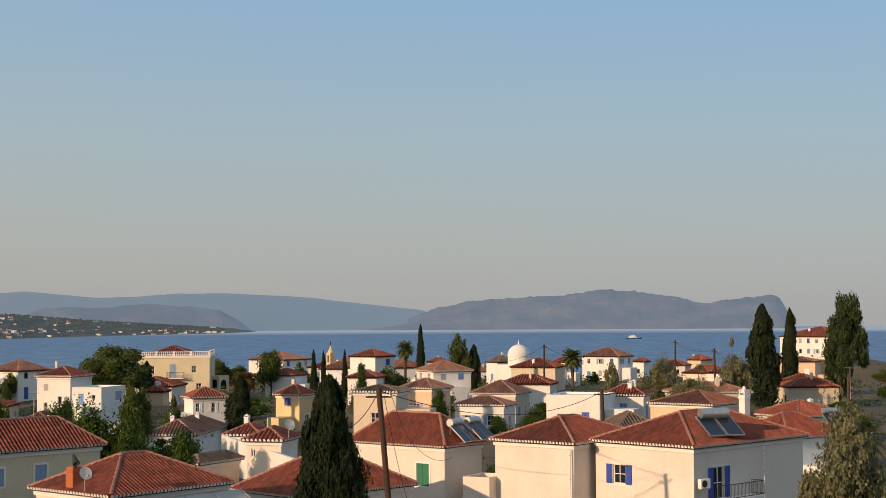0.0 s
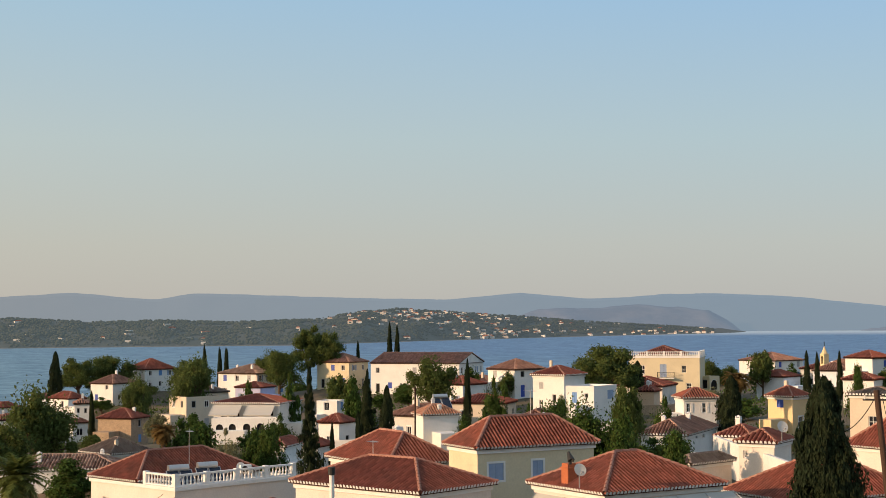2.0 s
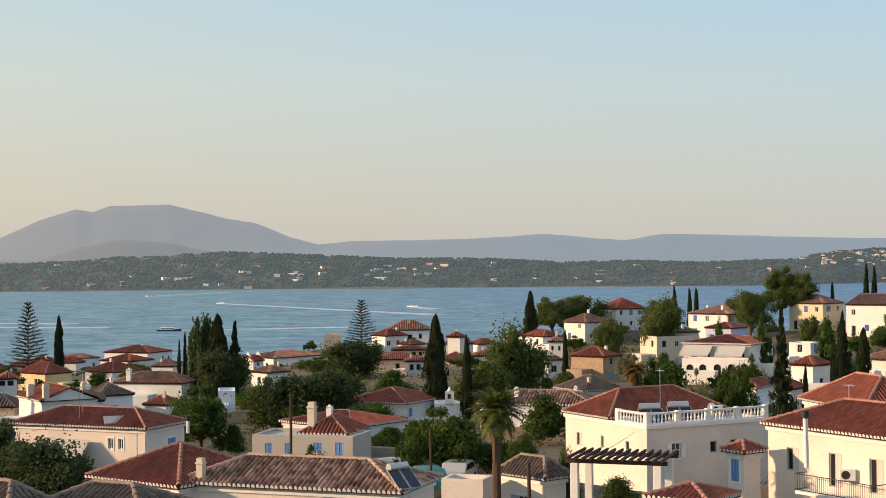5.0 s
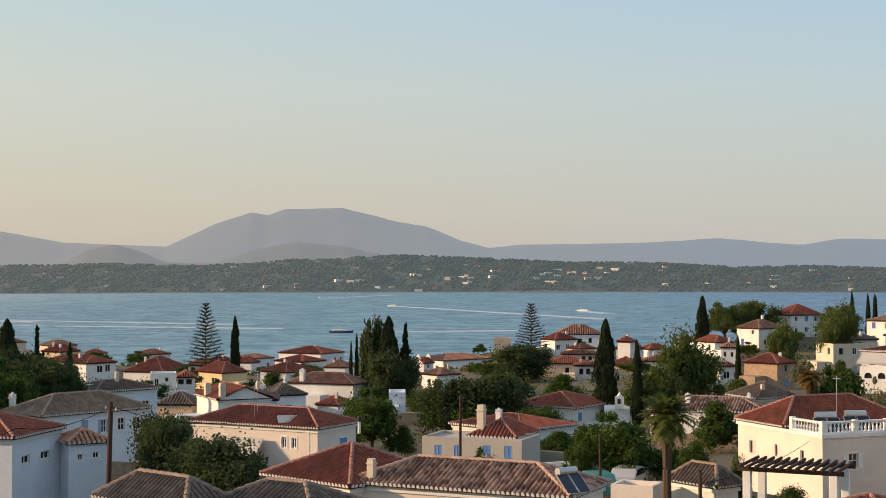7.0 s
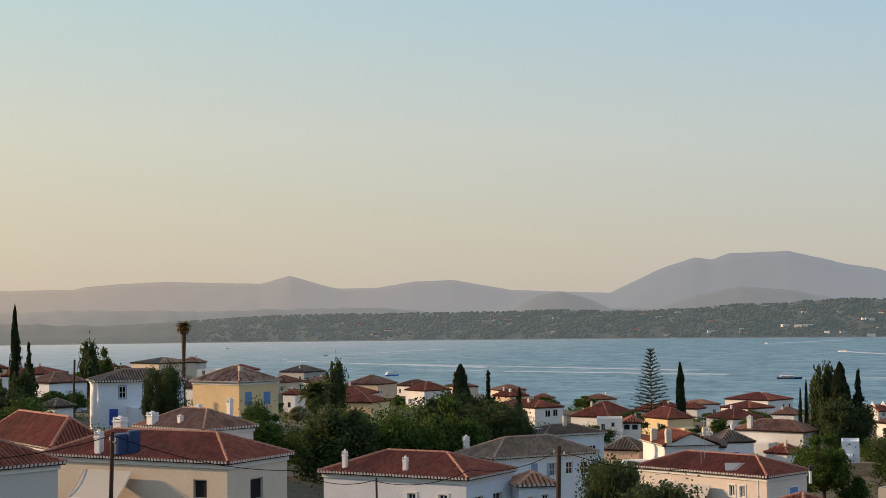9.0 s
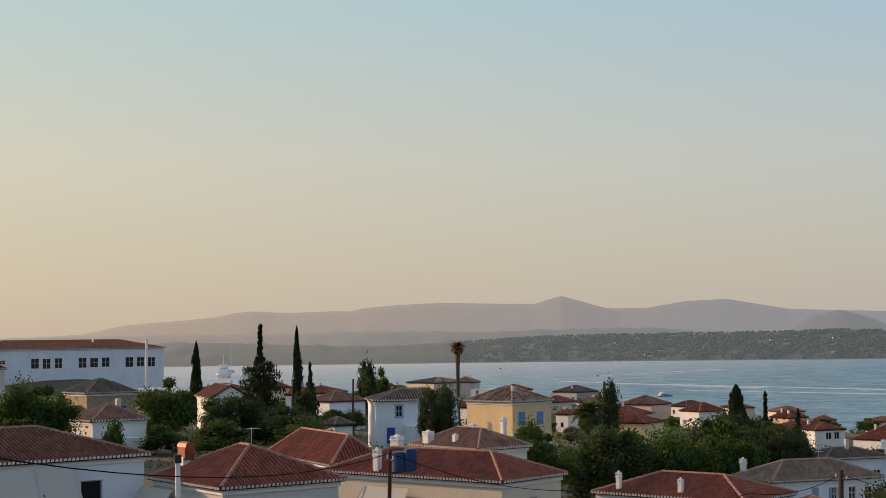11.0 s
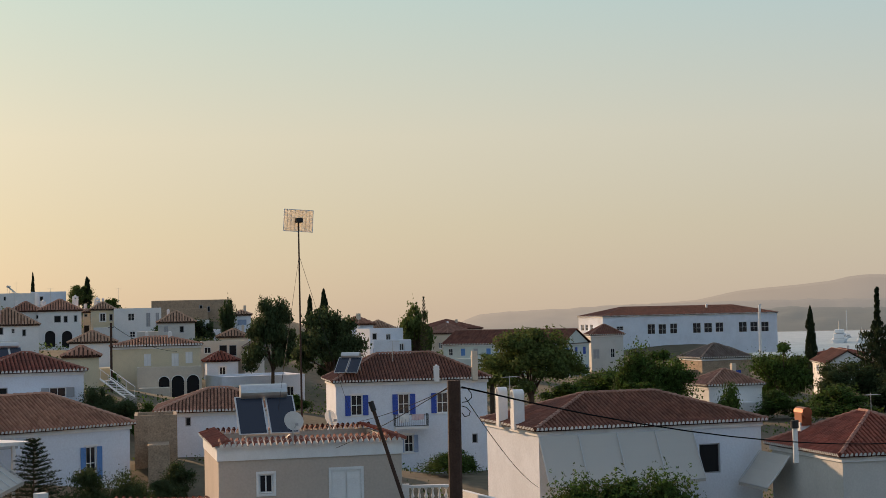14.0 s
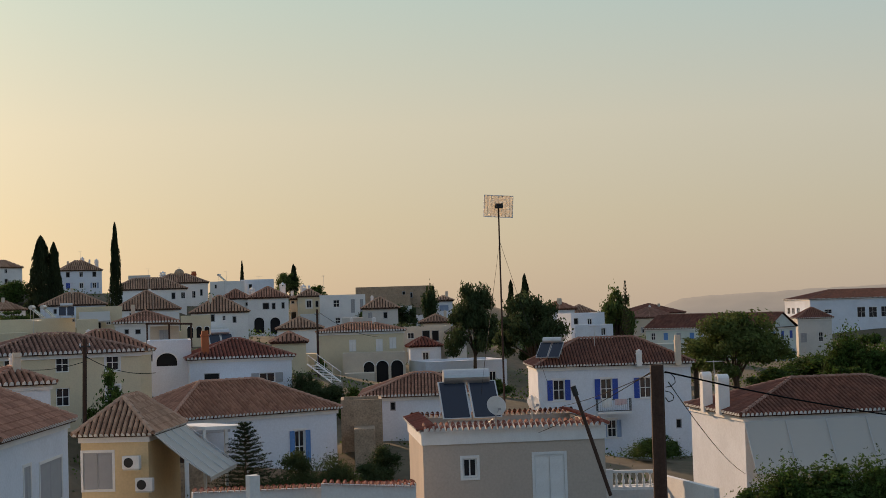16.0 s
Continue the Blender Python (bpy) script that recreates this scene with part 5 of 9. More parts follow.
h = house('yellow house with awning and air conditioners', -22.4, -71.3, 23.38, 146.8, 3.83, 6.65, 5.0, 1.91, 'hip', 'yellow', 'tan', 3, wins=[('A', -0.98, 3.31, 1.4, 1.72, 'closed_grey')])
h = house('white house with open grey shutters', -12.2, -62.2, 23.47, 150.3, 7.00, 11.07, 6.0, 2.00, 'hip', 'bluewhite', 'dull', 3, wins=[('B', -1.1, 3.92, 0.95, 1.42, 'closed_grey'), ('B', 2.39, 3.63, 3.37, 1.75, 'closed_grey'), ('B', -3.31, 4.66, 0.81, 0.26, 'dark'), ('B', -1.07, 4.93, 0.71, 0.2, 'dark'), ('B', 1.39, 4.97, 0.86, 0.18, 'dark')])
h = house('white house with red roof and solar panel', -48.8, -124.5, 25.02, 74.5, 8.64, 9.40, 5.0, 1.53, 'hip', 'bluewhite', 'red', 2, wins=[('B', -2.53, 3.46, 1.35, 0.58, 'dark'), ('B', 2.23, 3.2, 1.37, 0.83, 'open_grey')])
chimney(h, 2.94, -2.97, 5.24, 7.42, 0.65, 'terracotta')
h = house('long pale yellow house with brown tile roof', -27.3, -104.5, 26.92, 83.1, 8.84, 11.15, 4.6, 1.25, 'hip', 'paleyellow', 'brown', 2)
h = house('pale yellow house end with red-brown tile roof', -35.1, -118.9, 27.54, 77.5, 6.50, 7.70, 3.6, 1.63, 'hip', 'paleyellow', 'dull', 2, wins=[('B', -2.72, 2.13, 1.15, 0.92, 'closed_grey'), ('B', 0.07, 1.49, 1.84, 1.84, 'closed_grey')])
h = house('white house with a wide arched porch', -43.4, -126.8, 26.79, 71.1, 5.00, 3.82, 4.9, 0.00, 'flat', 'bluewhite', 'none', 2, wins=[('B', -0.23, 3.23, 1.76, 1.15, 'arch_bluewhite'), ('B', -1.51, 3.6, 0.2, 1.0, 'dark')])
h = house('upper storey under a dark canopy roof', -48.2, -142.1, 29.57, 71.3, 4.00, 2.83, 3.2, 0.00, 'flat', 'beige', 'none', 2, wins=[('B', -0.06, 2.32, 0.9, 1.13, 'closed_grey')])
h = house('white house with low red-brown hip roof', -53.3, -163.5, 29.91, 71.9, 9.00, 7.29, 3.2, 1.26, 'hip', 'white', 'dull', 2, wins=[('B', -0.9, 2.2, 0.64, 0.58, 'dark'), ('B', -2.11, 2.24, 0.51, 0.58, 'dark')])
h = house('pale yellow arcade with a terrace', -64.7, -178.6, 29.88, 70.1, 4.00, 3.73, 3.8, 0.00, 'flat', 'paleyellow', 'none', 2, wins=[('B', -0.72, 1.75, 0.72, 1.44, 'arch_paleyellow'), ('B', 0.39, 1.72, 0.65, 1.44, 'arch_paleyellow'), ('B', 1.36, 1.76, 0.57, 1.29, 'arch_paleyellow')])
h = house('pale house with a wide hanging awning', -52.3, -178.5, 31.32, 73.7, 6.00, 5.45, 3.8, 0.02, 'flat', 'paleyellow', 'none', 2, wins=[('B', -0.7, 1.57, 1.82, 0.84, 'dark'), ('B', 1.05, 2.1, 0.56, 1.05, 'glass')])
h = house('long pale flat-roofed house', -46.4, -191.4, 29.95, 76.4, 8.00, 12.38, 3.9, 0.00, 'flat', 'paleyellow', 'none', 1, wins=[('B', 6.34, 3.67, 0.29, 0.59, 'dark')])
h = house('white house with pale tan hip roof', -67.4, -244.9, 32.61, 74.6, 9.00, 10.86, 3.2, 2.10, 'hip', 'bluewhite', 'tan', 1, wins=[('B', -0.57, 2.2, 0.38, 0.76, 'dark'), ('B', 2.29, 2.21, 0.57, 0.95, 'glass'), ('B', -2.86, 2.31, 0.57, 0.86, 'dark')])
h = house('white hillside house with broad brown hip roof', -72.0, -220.5, 31.46, 71.9, 10.00, 10.14, 3.2, 3.31, 'hip', 'white', 'tan', 1, wins=[('B', -2.25, 2.55, 0.61, 0.61, 'dark'), ('B', 1.21, 2.44, 0.61, 0.61, 'dark')])
h = house('dilapidated white house with dark brown roof', -78.9, -207.5, 29.54, 69.2, 9.00, 8.64, 4.4, 2.68, 'hip', 'white', 'tan', 1, wins=[('B', -1.0, 3.66, 0.66, 1.16, 'dark'), ('B', 2.12, 3.32, 0.58, 1.0, 'dark'), ('B', 0.62, 3.61, 0.58, 0.83, 'glass')])
h = house('white two-storey house with ground-floor arches', -98.3, -235.3, 29.45, 67.3, 9.00, 7.27, 6.7, 1.87, 'hip', 'white', 'dull', 1, wins=[('B', -0.38, 5.35, 1.15, 1.15, 'dark'), ('B', 0.91, 5.31, 0.67, 1.15, 'dark'), ('B', 2.49, 5.36, 0.57, 1.15, 'dark'), ('B', -1.58, 2.16, 1.63, 2.68, 'arch_white'), ('B', 1.1, 2.08, 1.63, 2.68, 'arch_white')])
h = house('white wing with a red-brown hip roof', -95.8, -243.9, 29.70, 68.6, 7.00, 5.72, 6.5, 2.21, 'hip', 'white', 'dull', 1, wins=[('B', 2.12, 5.56, 0.89, 0.69, 'dark')])
h = house('narrow shaded house between the hillside villas', -107.5, -245.5, 30.27, 66.4, 5.00, 1.72, 5.6, 0.63, 'hip', 'beige', 'tan', 0, wins=[('B', -0.15, 2.72, 1.01, 1.42, 'dark'), ('B', -0.15, 5.43, 0.61, 1.22, 'dark')])
h = house('pale house with brown tile roof', -82.9, -187.5, 26.82, 66.2, 8.00, 6.45, 4.6, 1.50, 'hip', 'white', 'tan', 1, wins=[('B', -2.0, 3.78, 0.61, 0.61, 'dark')])
h = house('low house with dark red tile roof', -65.6, -151.4, 27.25, 66.6, 6.00, 4.14, 3.2, 1.06, 'hip', 'paleyellow', 'dull', 1, wins=[])
h = house('long white hillside house with brown hip roof', -87.3, -266.0, 35.11, 71.8, 9.00, 14.09, 3.4, 2.17, 'hip', 'white', 'tan', 1, wins=[('B', -4.84, 2.94, 0.63, 0.95, 'dark'), ('B', 4.47, 2.13, 0.74, 1.26, 'dark'), ('B', 6.21, 2.18, 0.84, 1.26, 'glass')])
h = house('brown-roofed hillside house with a lantern', -99.1, -283.2, 35.63, 70.7, 9.00, 11.96, 4.3, 1.89, 'hip', 'white', 'tan', 1, wins=[('B', 2.99, 2.02, 0.79, 1.47, 'glass'), ('B', 4.46, 2.36, 0.56, 1.35, 'dark')])
h = house('low grey parapet house on the hill crest', -99.6, -309.4, 37.86, 72.1, 6.00, 4.67, 4.5, 0.08, 'flat', 'palegrey', 'none', 0, wins=[])
h = house('low white hillside house', -121.9, -315.3, 36.87, 68.9, 6.00, 7.67, 4.0, 0.06, 'flat', 'white', 'none', 0, wins=[('B', -2.56, 2.88, 0.51, 0.9, 'dark')])
h = house('white hillside house with parapet', -130.8, -319.3, 36.75, 67.7, 6.00, 7.57, 4.5, 0.06, 'flat', 'bluewhite', 'none', 0, wins=[('B', -1.57, 2.97, 0.78, 1.04, 'dark')])
h = house('low white house with a long ribbed tile roof', -53.5, -98.4, 24.32, 61.5, 8.00, 9.32, 3.2, 1.42, 'hip', 'bluewhite', 'dull', 3, wins=[('B', -3.73, 2.54, 0.29, 0.58, 'dark'), ('B', -2.23, 2.45, 0.41, 0.66, 'dark')])
h = house('low rough stone outhouse with a flat roof', -45.4, -92.5, 24.57, 63.9, 4.00, 2.85, 3.2, 0.00, 'flat', 'stone', 'none', 2, wins=[])
h = house('white house with tan tile roof', -19.7, -84.7, 26.38, 87.9, 5.31, 3.94, 4.0, 0.81, 'hip', 'bluewhite', 'dull', 2)
h = house('white hillside house with tall chimneys', -92.9, -332.4, 39.23, 82.1, 8.16, 9.55, 5.0, 2.76, 'hip', 'bluewhite', 'tan', 1)
chimney(h, -3.85, 1.38, 4.91, 8.38, 0.8, 'cap')
chimney(h, -4.0, 4.58, 4.8, 7.94, 0.8, 'cap')
h = house('hillside house with brown roof', -73.6, -321.3, 40.17, 116.2, 5.48, 6.27, 4.6, 2.06, 'hip', 'white', 'tan', 0)
h = house('hillside house with brown roof', -57.9, -251.9, 30.75, 110.2, 4.97, 5.19, 4.6, 1.88, 'hip', 'white', 'tan', 0)
h = house('pale yellow house with three upper windows', -79.5, -161.5, 24.52, 63.8, 8.00, 10.68, 6.7, 0.95, 'hip', 'paleyellow', 'dull', 2, wins=[('B', -1.04, 5.05, 0.81, 1.41, 'closed_white'), ('B', 2.12, 5.0, 0.81, 1.48, 'closed_white'), ('B', 3.73, 5.22, 0.81, 1.34, 'closed_white')])
h = house('beige arcade with three round arches', -77.7, -154.6, 24.51, 63.3, 3.00, 7.27, 4.3, 0.00, 'flat', 'beige', 'none', 2, wins=[('B', -0.62, 2.09, 1.18, 2.36, 'arch_beige'), ('B', 0.92, 2.11, 1.37, 2.49, 'arch_beige'), ('B', 2.62, 2.09, 1.37, 2.55, 'arch_beige')])
h = house('white two-storey hillside house with tall windows', -110.3, -231.0, 30.44, 64.5, 8.00, 7.79, 5.9, 0.04, 'flat', 'white', 'none', 2, wins=[('B', -1.06, 4.43, 1.06, 1.25, 'glass'), ('B', 1.73, 3.94, 0.67, 2.31, 'closed_grey'), ('B', 3.22, 3.91, 0.58, 2.31, 'closed_grey'), ('B', -0.87, 1.56, 0.87, 0.96, 'glass')])
h = house('pale yellow hillside house with brown hip roof', -107.6, -238.9, 30.53, 65.7, 9.00, 4.42, 5.7, 1.60, 'hip', 'paleyellow', 'tan', 1, wins=[('B', -0.05, 4.42, 0.98, 1.38, 'frame'), ('B', 1.33, 4.39, 0.59, 1.18, 'dark')])
h = house('low hillside house with a broad brown roof', -107.0, -210.3, 30.62, 63.0, 9.00, 6.01, 3.2, 2.03, 'hip', 'palegrey', 'tan', 1, wins=[('B', 0.8, 2.14, 0.71, 1.06, 'dark'), ('B', -1.59, 2.2, 0.71, 0.88, 'closed_grey')])
h = house('small white house beside dark trees', -112.4, -212.0, 30.54, 62.1, 5.00, 2.27, 3.6, 0.27, 'flat', 'white', 'none', 1, wins=[('B', 0.23, 2.11, 0.54, 1.09, 'dark')])
h = house('long ruined stone building along the crest', -133.9, -257.2, 34.09, 62.5, 6.00, 14.68, 3.9, 0.04, 'flat', 'stone', 'none', 1, wins=[('B', 1.97, 2.39, 0.66, 1.1, 'dark'), ('B', 3.45, 2.14, 0.55, 1.1, 'dark')])
h = house('small white house with a blue window', -122.8, -217.8, 30.27, 60.6, 6.00, 3.58, 4.5, 0.76, 'hip', 'bluewhite', 'tan', 1, wins=[('B', 0.09, 3.3, 1.51, 0.94, 'closed_greyblue')])
h = house('brown-roofed house behind the loggia', -105.0, -188.7, 28.37, 60.9, 7.00, 4.79, 3.2, 1.10, 'hip', 'beige', 'tan', 1, wins=[])
h = house('beige loggia with square openings', -96.0, -175.5, 27.99, 61.3, 5.00, 5.81, 3.3, 0.00, 'flat', 'beige', 'none', 2, wins=[('B', 0.11, 2.04, 1.06, 1.43, 'dark'), ('B', 1.36, 2.01, 0.98, 1.43, 'dark'), ('B', -1.92, 2.1, 0.9, 0.83, 'glass')])
h = house('small house with a grey sheet roof', -98.7, -171.7, 27.11, 60.1, 6.00, 2.98, 3.2, 0.99, 'hip', 'palegrey', 'grey', 1, wins=[('B', -0.22, 2.32, 0.74, 0.89, 'dark')])
h = house('small pale house with red roof', -94.5, -173.5, 25.68, 72.0, 4.30, 4.57, 3.0, 1.18, 'hip', 'bluewhite', 'red', 1)
h = house('long white block with a flat roof', -88.6, -154.2, 24.08, 75.3, 8.40, 9.90, 3.4, 0.00, 'flat', 'bluewhite', 'none', 1)
h = house('white three-storey house with blue windows', -136.2, -197.1, 23.54, 71.9, 6.66, 6.41, 8.0, 1.81, 'hip', 'bluewhite', 'tan', 1)
h = house('beige house with red-brown roof', -186.4, -244.7, 26.11, 100.6, 11.02, 10.51, 5.0, 1.92, 'hip', 'beige', 'redbrown', 1)
h = house('white stepped three-storey house with terraces', -99.8, -144.2, 22.64, 77.7, 4.45, 4.26, 10.0, 0.00, 'flat', 'bluewhite', 'none', 2, wins=[('B', -0.56, 7.21, 1.12, 1.01, 'open_greyblue'), ('B', -3.33, 9.47, 0.78, 0.94, 'dark'), ('B', 0.25, 8.95, 0.6, 0.76, 'glass'), ('B', 1.17, 7.27, 0.6, 0.89, 'glass'), ('B', -1.47, 9.07, 0.59, 0.76, 'dark')])
h = house('white stepped house block with terrace', -97.2, -137.8, 23.35, 117.6, 3.20, 3.19, 8.0, 0.00, 'flat', 'bluewhite', 'none', 2, wins=[('B', -0.75, 7.18, 1.18, 0.86, 'glass')])
h = house('white house with red-brown roof behind terraces', -110.8, -165.3, 24.02, 107.1, 3.57, 3.56, 9.0, 1.14, 'hip', 'bluewhite', 'dull', 1)
h = house('low pale wing with open loggia beside the villa', -229.7, 148.1, 18.67, 13.2, 2.50, 2.60, 5.0, 0.00, 'flat', 'paleyellow', 'none', 1, wins=[('A', 0.04, 3.55, 1.25, 1.62, 'dark'), ('B', -0.11, 3.45, 1.58, 1.82, 'arch_paleyellow')])
h = house('cream roof terrace block with parapet', -75.9, 70.8, 17.01, 19.9, 2.10, 3.00, 6.0, 0.00, 'flat', 'cream', 'none', 2)
h = house('white arcade with a roof terrace', -212.3, 57.4, 16.44, 63.7, 10.08, 3.00, 3.6, 0.00, 'flat', 'white', 'none', 2, wins=[('A', -3.85, 1.86, 1.07, 1.8, 'arch_white'), ('A', -1.96, 1.9, 1.06, 1.8, 'arch_white'), ('A', 0.16, 1.95, 1.06, 1.79, 'arch_white'), ('A', 2.18, 2.0, 1.05, 1.78, 'arch_white'), ('A', 4.11, 2.05, 1.04, 1.78, 'arch_white')])
h = house('pale house with brown tile roof', -180.7, -237.4, 26.36, 99.7, 8.40, 8.19, 4.0, 1.95, 'hip', 'beige', 'brown', 0)

def canopy(a, b, depth, label, mat=POLEWOOD, leg=2.4):
    """A thin dark roof slab on posts before a wall."""
    a, b = Vector(a), Vector(b)
    root = empty("canopy", Matrix.Translation(a), label, "canopy")
    w = b - a
    n = Vector((w.y, -w.x, 0)).normalized()
    if n.dot(Vector((-a.x, -a.y, 0))) < 0:
        n = -n
    q = Quads()
    k = [Vector((0, 0, 0)) - n * 2, w - n * 2, w + n * depth, n * depth]
    up = Vector((0, 0, 0.18))
    q.quad(*[v + up for v in k])
    q.quad(*k[::-1])
    for i in range(4):
        q.quad(k[i], k[(i + 1) % 4], k[(i + 1) % 4] + up, k[i] + up)
    part("slab", q.data(), mat, root)
    for t in (0.03, 0.5, 0.97):
        f = w * t + n * (depth - 0.15)
        part("post", box(bmesh.new(), f.x - 0.07, f.y - 0.07, -leg, f.x + 0.07, f.y + 0.07, f.z), mat, root)


canopy((-46.15, -141.67, 33.0), (-50.41, -140.22, 32.85), 2.0, "dark timber canopy over an upper terrace")
canopy((-25.9, -73.6, 28.0), (-28.8, -74.7, 27.85), 1.6, "white concrete veranda roof on slim posts", WHITE, 5.5)

# ---- ground, sea, hills ----
_hx = np.array([(h[0], h[1], h[2]) for h in HOUSES])
_shore = []
for _i in range(60):
    _az = radians(25 + _i * 2.0)
    _r = 520 - 60 * math.sin((_az - 0.4) * 2.2) * 0.5
    for _k in (0, 40):
        _shore.append((-math.sin(_az) * (_r + _k), math.cos(_az) * (_r + _k), 0.4 if _k == 0 else -3.0))
_ctrl = np.vstack([_hx, np.array(_shore), np.array([(0, 0, 23.0), (14, 10, 23.0), (10, -20, 24.0), (60, 0, 28.0), (0, 80, 20.0), (40, -90, 32.0), (30, -260, 42.0), (120, -200, 46.0), (200, 0, 48.0), (120, 150, 34.0), (0, 260, 16.0), (-30.5, -85.5, 22.6), (-34.0, -84.5, 22.6), (-37.5, -83.0, 22.5), (-40.5, -81.0, 22.4), (-33.0, -79.0, 22.9), (-37.0, -77.5, 22.8), (-91.8, 6.5, 20.05), (-95.6, 8.6, 19.8), (-93.0, 10.5, 19.9), (-94.0, 4.5, 19.9)])])


def ground_at(x, y):
    """Height of the ground, smooth between the feet of the houses and the shore."""
    x, y = np.atleast_1d(np.asarray(x, float)), np.atleast_1d(np.asarray(y, float))
    out = np.empty_like(x)
    for s in range(0, len(x), 4000):
        dx = x[s:s + 4000, None] - _ctrl[None, :, 0]
        dy = y[s:s + 4000, None] - _ctrl[None, :, 1]
        wgt = 1.0 / (dx * dx + dy * dy + 4.0) ** 1.6
        out[s:s + 4000] = (wgt * _ctrl[None, :, 2]).sum(1) / wgt.sum(1)
    r = np.hypot(x, y)
    az = np.degrees(np.arctan2(-x, y)) % 360
    sea = np.clip((r - 505) / 60, 0, 1) * np.where((az > 15) & (az < 148), 1, 0)
    far = np.clip((r - 600) / 900, 0, 1)
    out = out * (1 - sea) + sea * -6.0
    land = np.where((az > 15) & (az < 148), -6.0, 30.0)
    return out * (1 - far) + far * land


def grid_mesh(name, verts, nu, nv, mat, wrap=False):
    f = []
    for i in range(nu - 1 if not wrap else nu):
        for j in range(nv - 1):
            a, b = i * nv + j, ((i + 1) % nu) * nv + j
            f.append((a, b, b + 1, a + 1))
    me = bpy.data.meshes.new(name)
    me.from_pydata([tuple(v) for v in verts], [], f)
    me.materials.append(mat)
    for p in me.polygons:
        p.use_smooth = True
    return new(name, me)


_ra = np.concatenate([np.linspace(0.02, 600, 150), np.geomspace(620, 4950, 22)])
_an = np.linspace(0, 2 * math.pi, 300, endpoint=False)
_A, _R = np.meshgrid(_an, _ra, indexing="ij")
_X, _Y = -np.sin(_A) * _R, np.cos(_A) * _R
_Z = ground_at(_X.ravel(), _Y.ravel()) - 0.05
tagged(grid_mesh("ground", np.stack([_X.ravel(), _Y.ravel(), _Z], 1), len(_an), len(_ra), EARTH, wrap=True), "dry sloping ground with earth and scrub", "ground", kind="structure")

# sea
m = bpy.data.materials.new("sea_water")
m.use_nodes = True
nt = m.node_tree
b = nt.nodes["Principled BSDF"]
co = nt.nodes.new("ShaderNodeTexCoord")
mp = nt.nodes.new("ShaderNodeMapping")
mp.inputs["Scale"].default_value = (1.0, 0.7, 1.0)
mp.inputs["Rotation"].default_value = (0, 0, radians(12))
nt.links.new(co.outputs["Object"], mp.inputs["Vector"])
hts = []
for scl in (0.21, 0.045):
    n = nt.nodes.new("ShaderNodeTexNoise")
    n.inputs["Scale"].default_value, n.inputs["Detail"].default_value = scl, 5
    nt.links.new(mp.outputs[0], n.inputs["Vector"])
    hts.append(n.outputs["Fac"])
add = nt.nodes.new("ShaderNodeMath")
add.operation = "ADD"
nt.links.new(hts[0], add.inputs[0])
nt.links.new(hts[1], add.inputs[1])
bp = nt.nodes.new("ShaderNodeBump")
bp.inputs["Strength"].default_value, bp.inputs["Distance"].default_value = 0.5, 0.9
nt.links.new(add.outputs[0], bp.inputs["Height"])
nt.links.new(bp.outputs[0], b.inputs["Normal"])
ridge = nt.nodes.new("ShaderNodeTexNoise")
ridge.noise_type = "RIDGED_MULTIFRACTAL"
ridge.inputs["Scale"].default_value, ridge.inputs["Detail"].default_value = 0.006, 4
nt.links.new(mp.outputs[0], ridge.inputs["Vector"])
# the sheen of ripples and pale streaks is mixed into the base colour
ripple_sheen = mix(nt, "MIX", ramp(nt, hts[0], 0.40, 0.62), ramp(nt, hts[1], 0.42, 0.60), 0.45)
# sky reflection painted by place: greener in the channel, bluer to the north
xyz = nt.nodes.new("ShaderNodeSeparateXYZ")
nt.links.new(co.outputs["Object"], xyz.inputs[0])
reach = nt.nodes.new("ShaderNodeMapRange")
reach.inputs["From Min"].default_value, reach.inputs["From Max"].default_value = -100, 700
nt.links.new(xyz.outputs["Y"], reach.inputs["Value"])
channel = mix(nt, "MIX", (0.030, 0.112, 0.165), (0.225, 0.375, 0.435), ripple_sheen)
strait = mix(nt, "MIX", (0.022, 0.085, 0.205), (0.155, 0.28, 0.455), ripple_sheen)
water = mix(nt, "MIX", channel, strait, reach.outputs[0])
# haze painted into the colour: paler water far out before the rocky island
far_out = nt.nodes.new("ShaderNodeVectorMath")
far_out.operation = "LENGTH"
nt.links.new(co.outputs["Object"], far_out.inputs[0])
far_haze = nt.nodes.new("ShaderNodeMapRange")
far_haze.inputs["From Min"].default_value, far_haze.inputs["From Max"].default_value = 3000, 3700
nt.links.new(far_out.outputs["Value"], far_haze.inputs["Value"])
water = mix(nt, "MIX", water, (0.46, 0.54, 0.60), far_haze.outputs[0])
# reflection of the bright sky painted as paler water off the harbour
sun_sheen = nt.nodes.new("ShaderNodeMapRange")
sun_sheen.inputs["From Min"].default_value, sun_sheen.inputs["From Max"].default_value = -350, -1100
nt.links.new(xyz.outputs["Y"], sun_sheen.inputs["Value"])
water = mix(nt, "MIX", water, mix(nt, "MIX", (0.40, 0.43, 0.43), (0.56, 0.57, 0.55), ripple_sheen), sun_sheen.outputs[0])
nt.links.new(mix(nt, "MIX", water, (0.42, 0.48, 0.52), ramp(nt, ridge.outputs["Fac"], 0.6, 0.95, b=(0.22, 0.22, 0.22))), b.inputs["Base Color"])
b.inputs["Roughness"].default_value = 0.45
b.inputs["Specular IOR Level"].default_value = 0.25
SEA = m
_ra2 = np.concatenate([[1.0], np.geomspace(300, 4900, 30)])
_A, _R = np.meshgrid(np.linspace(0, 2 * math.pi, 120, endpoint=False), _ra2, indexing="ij")
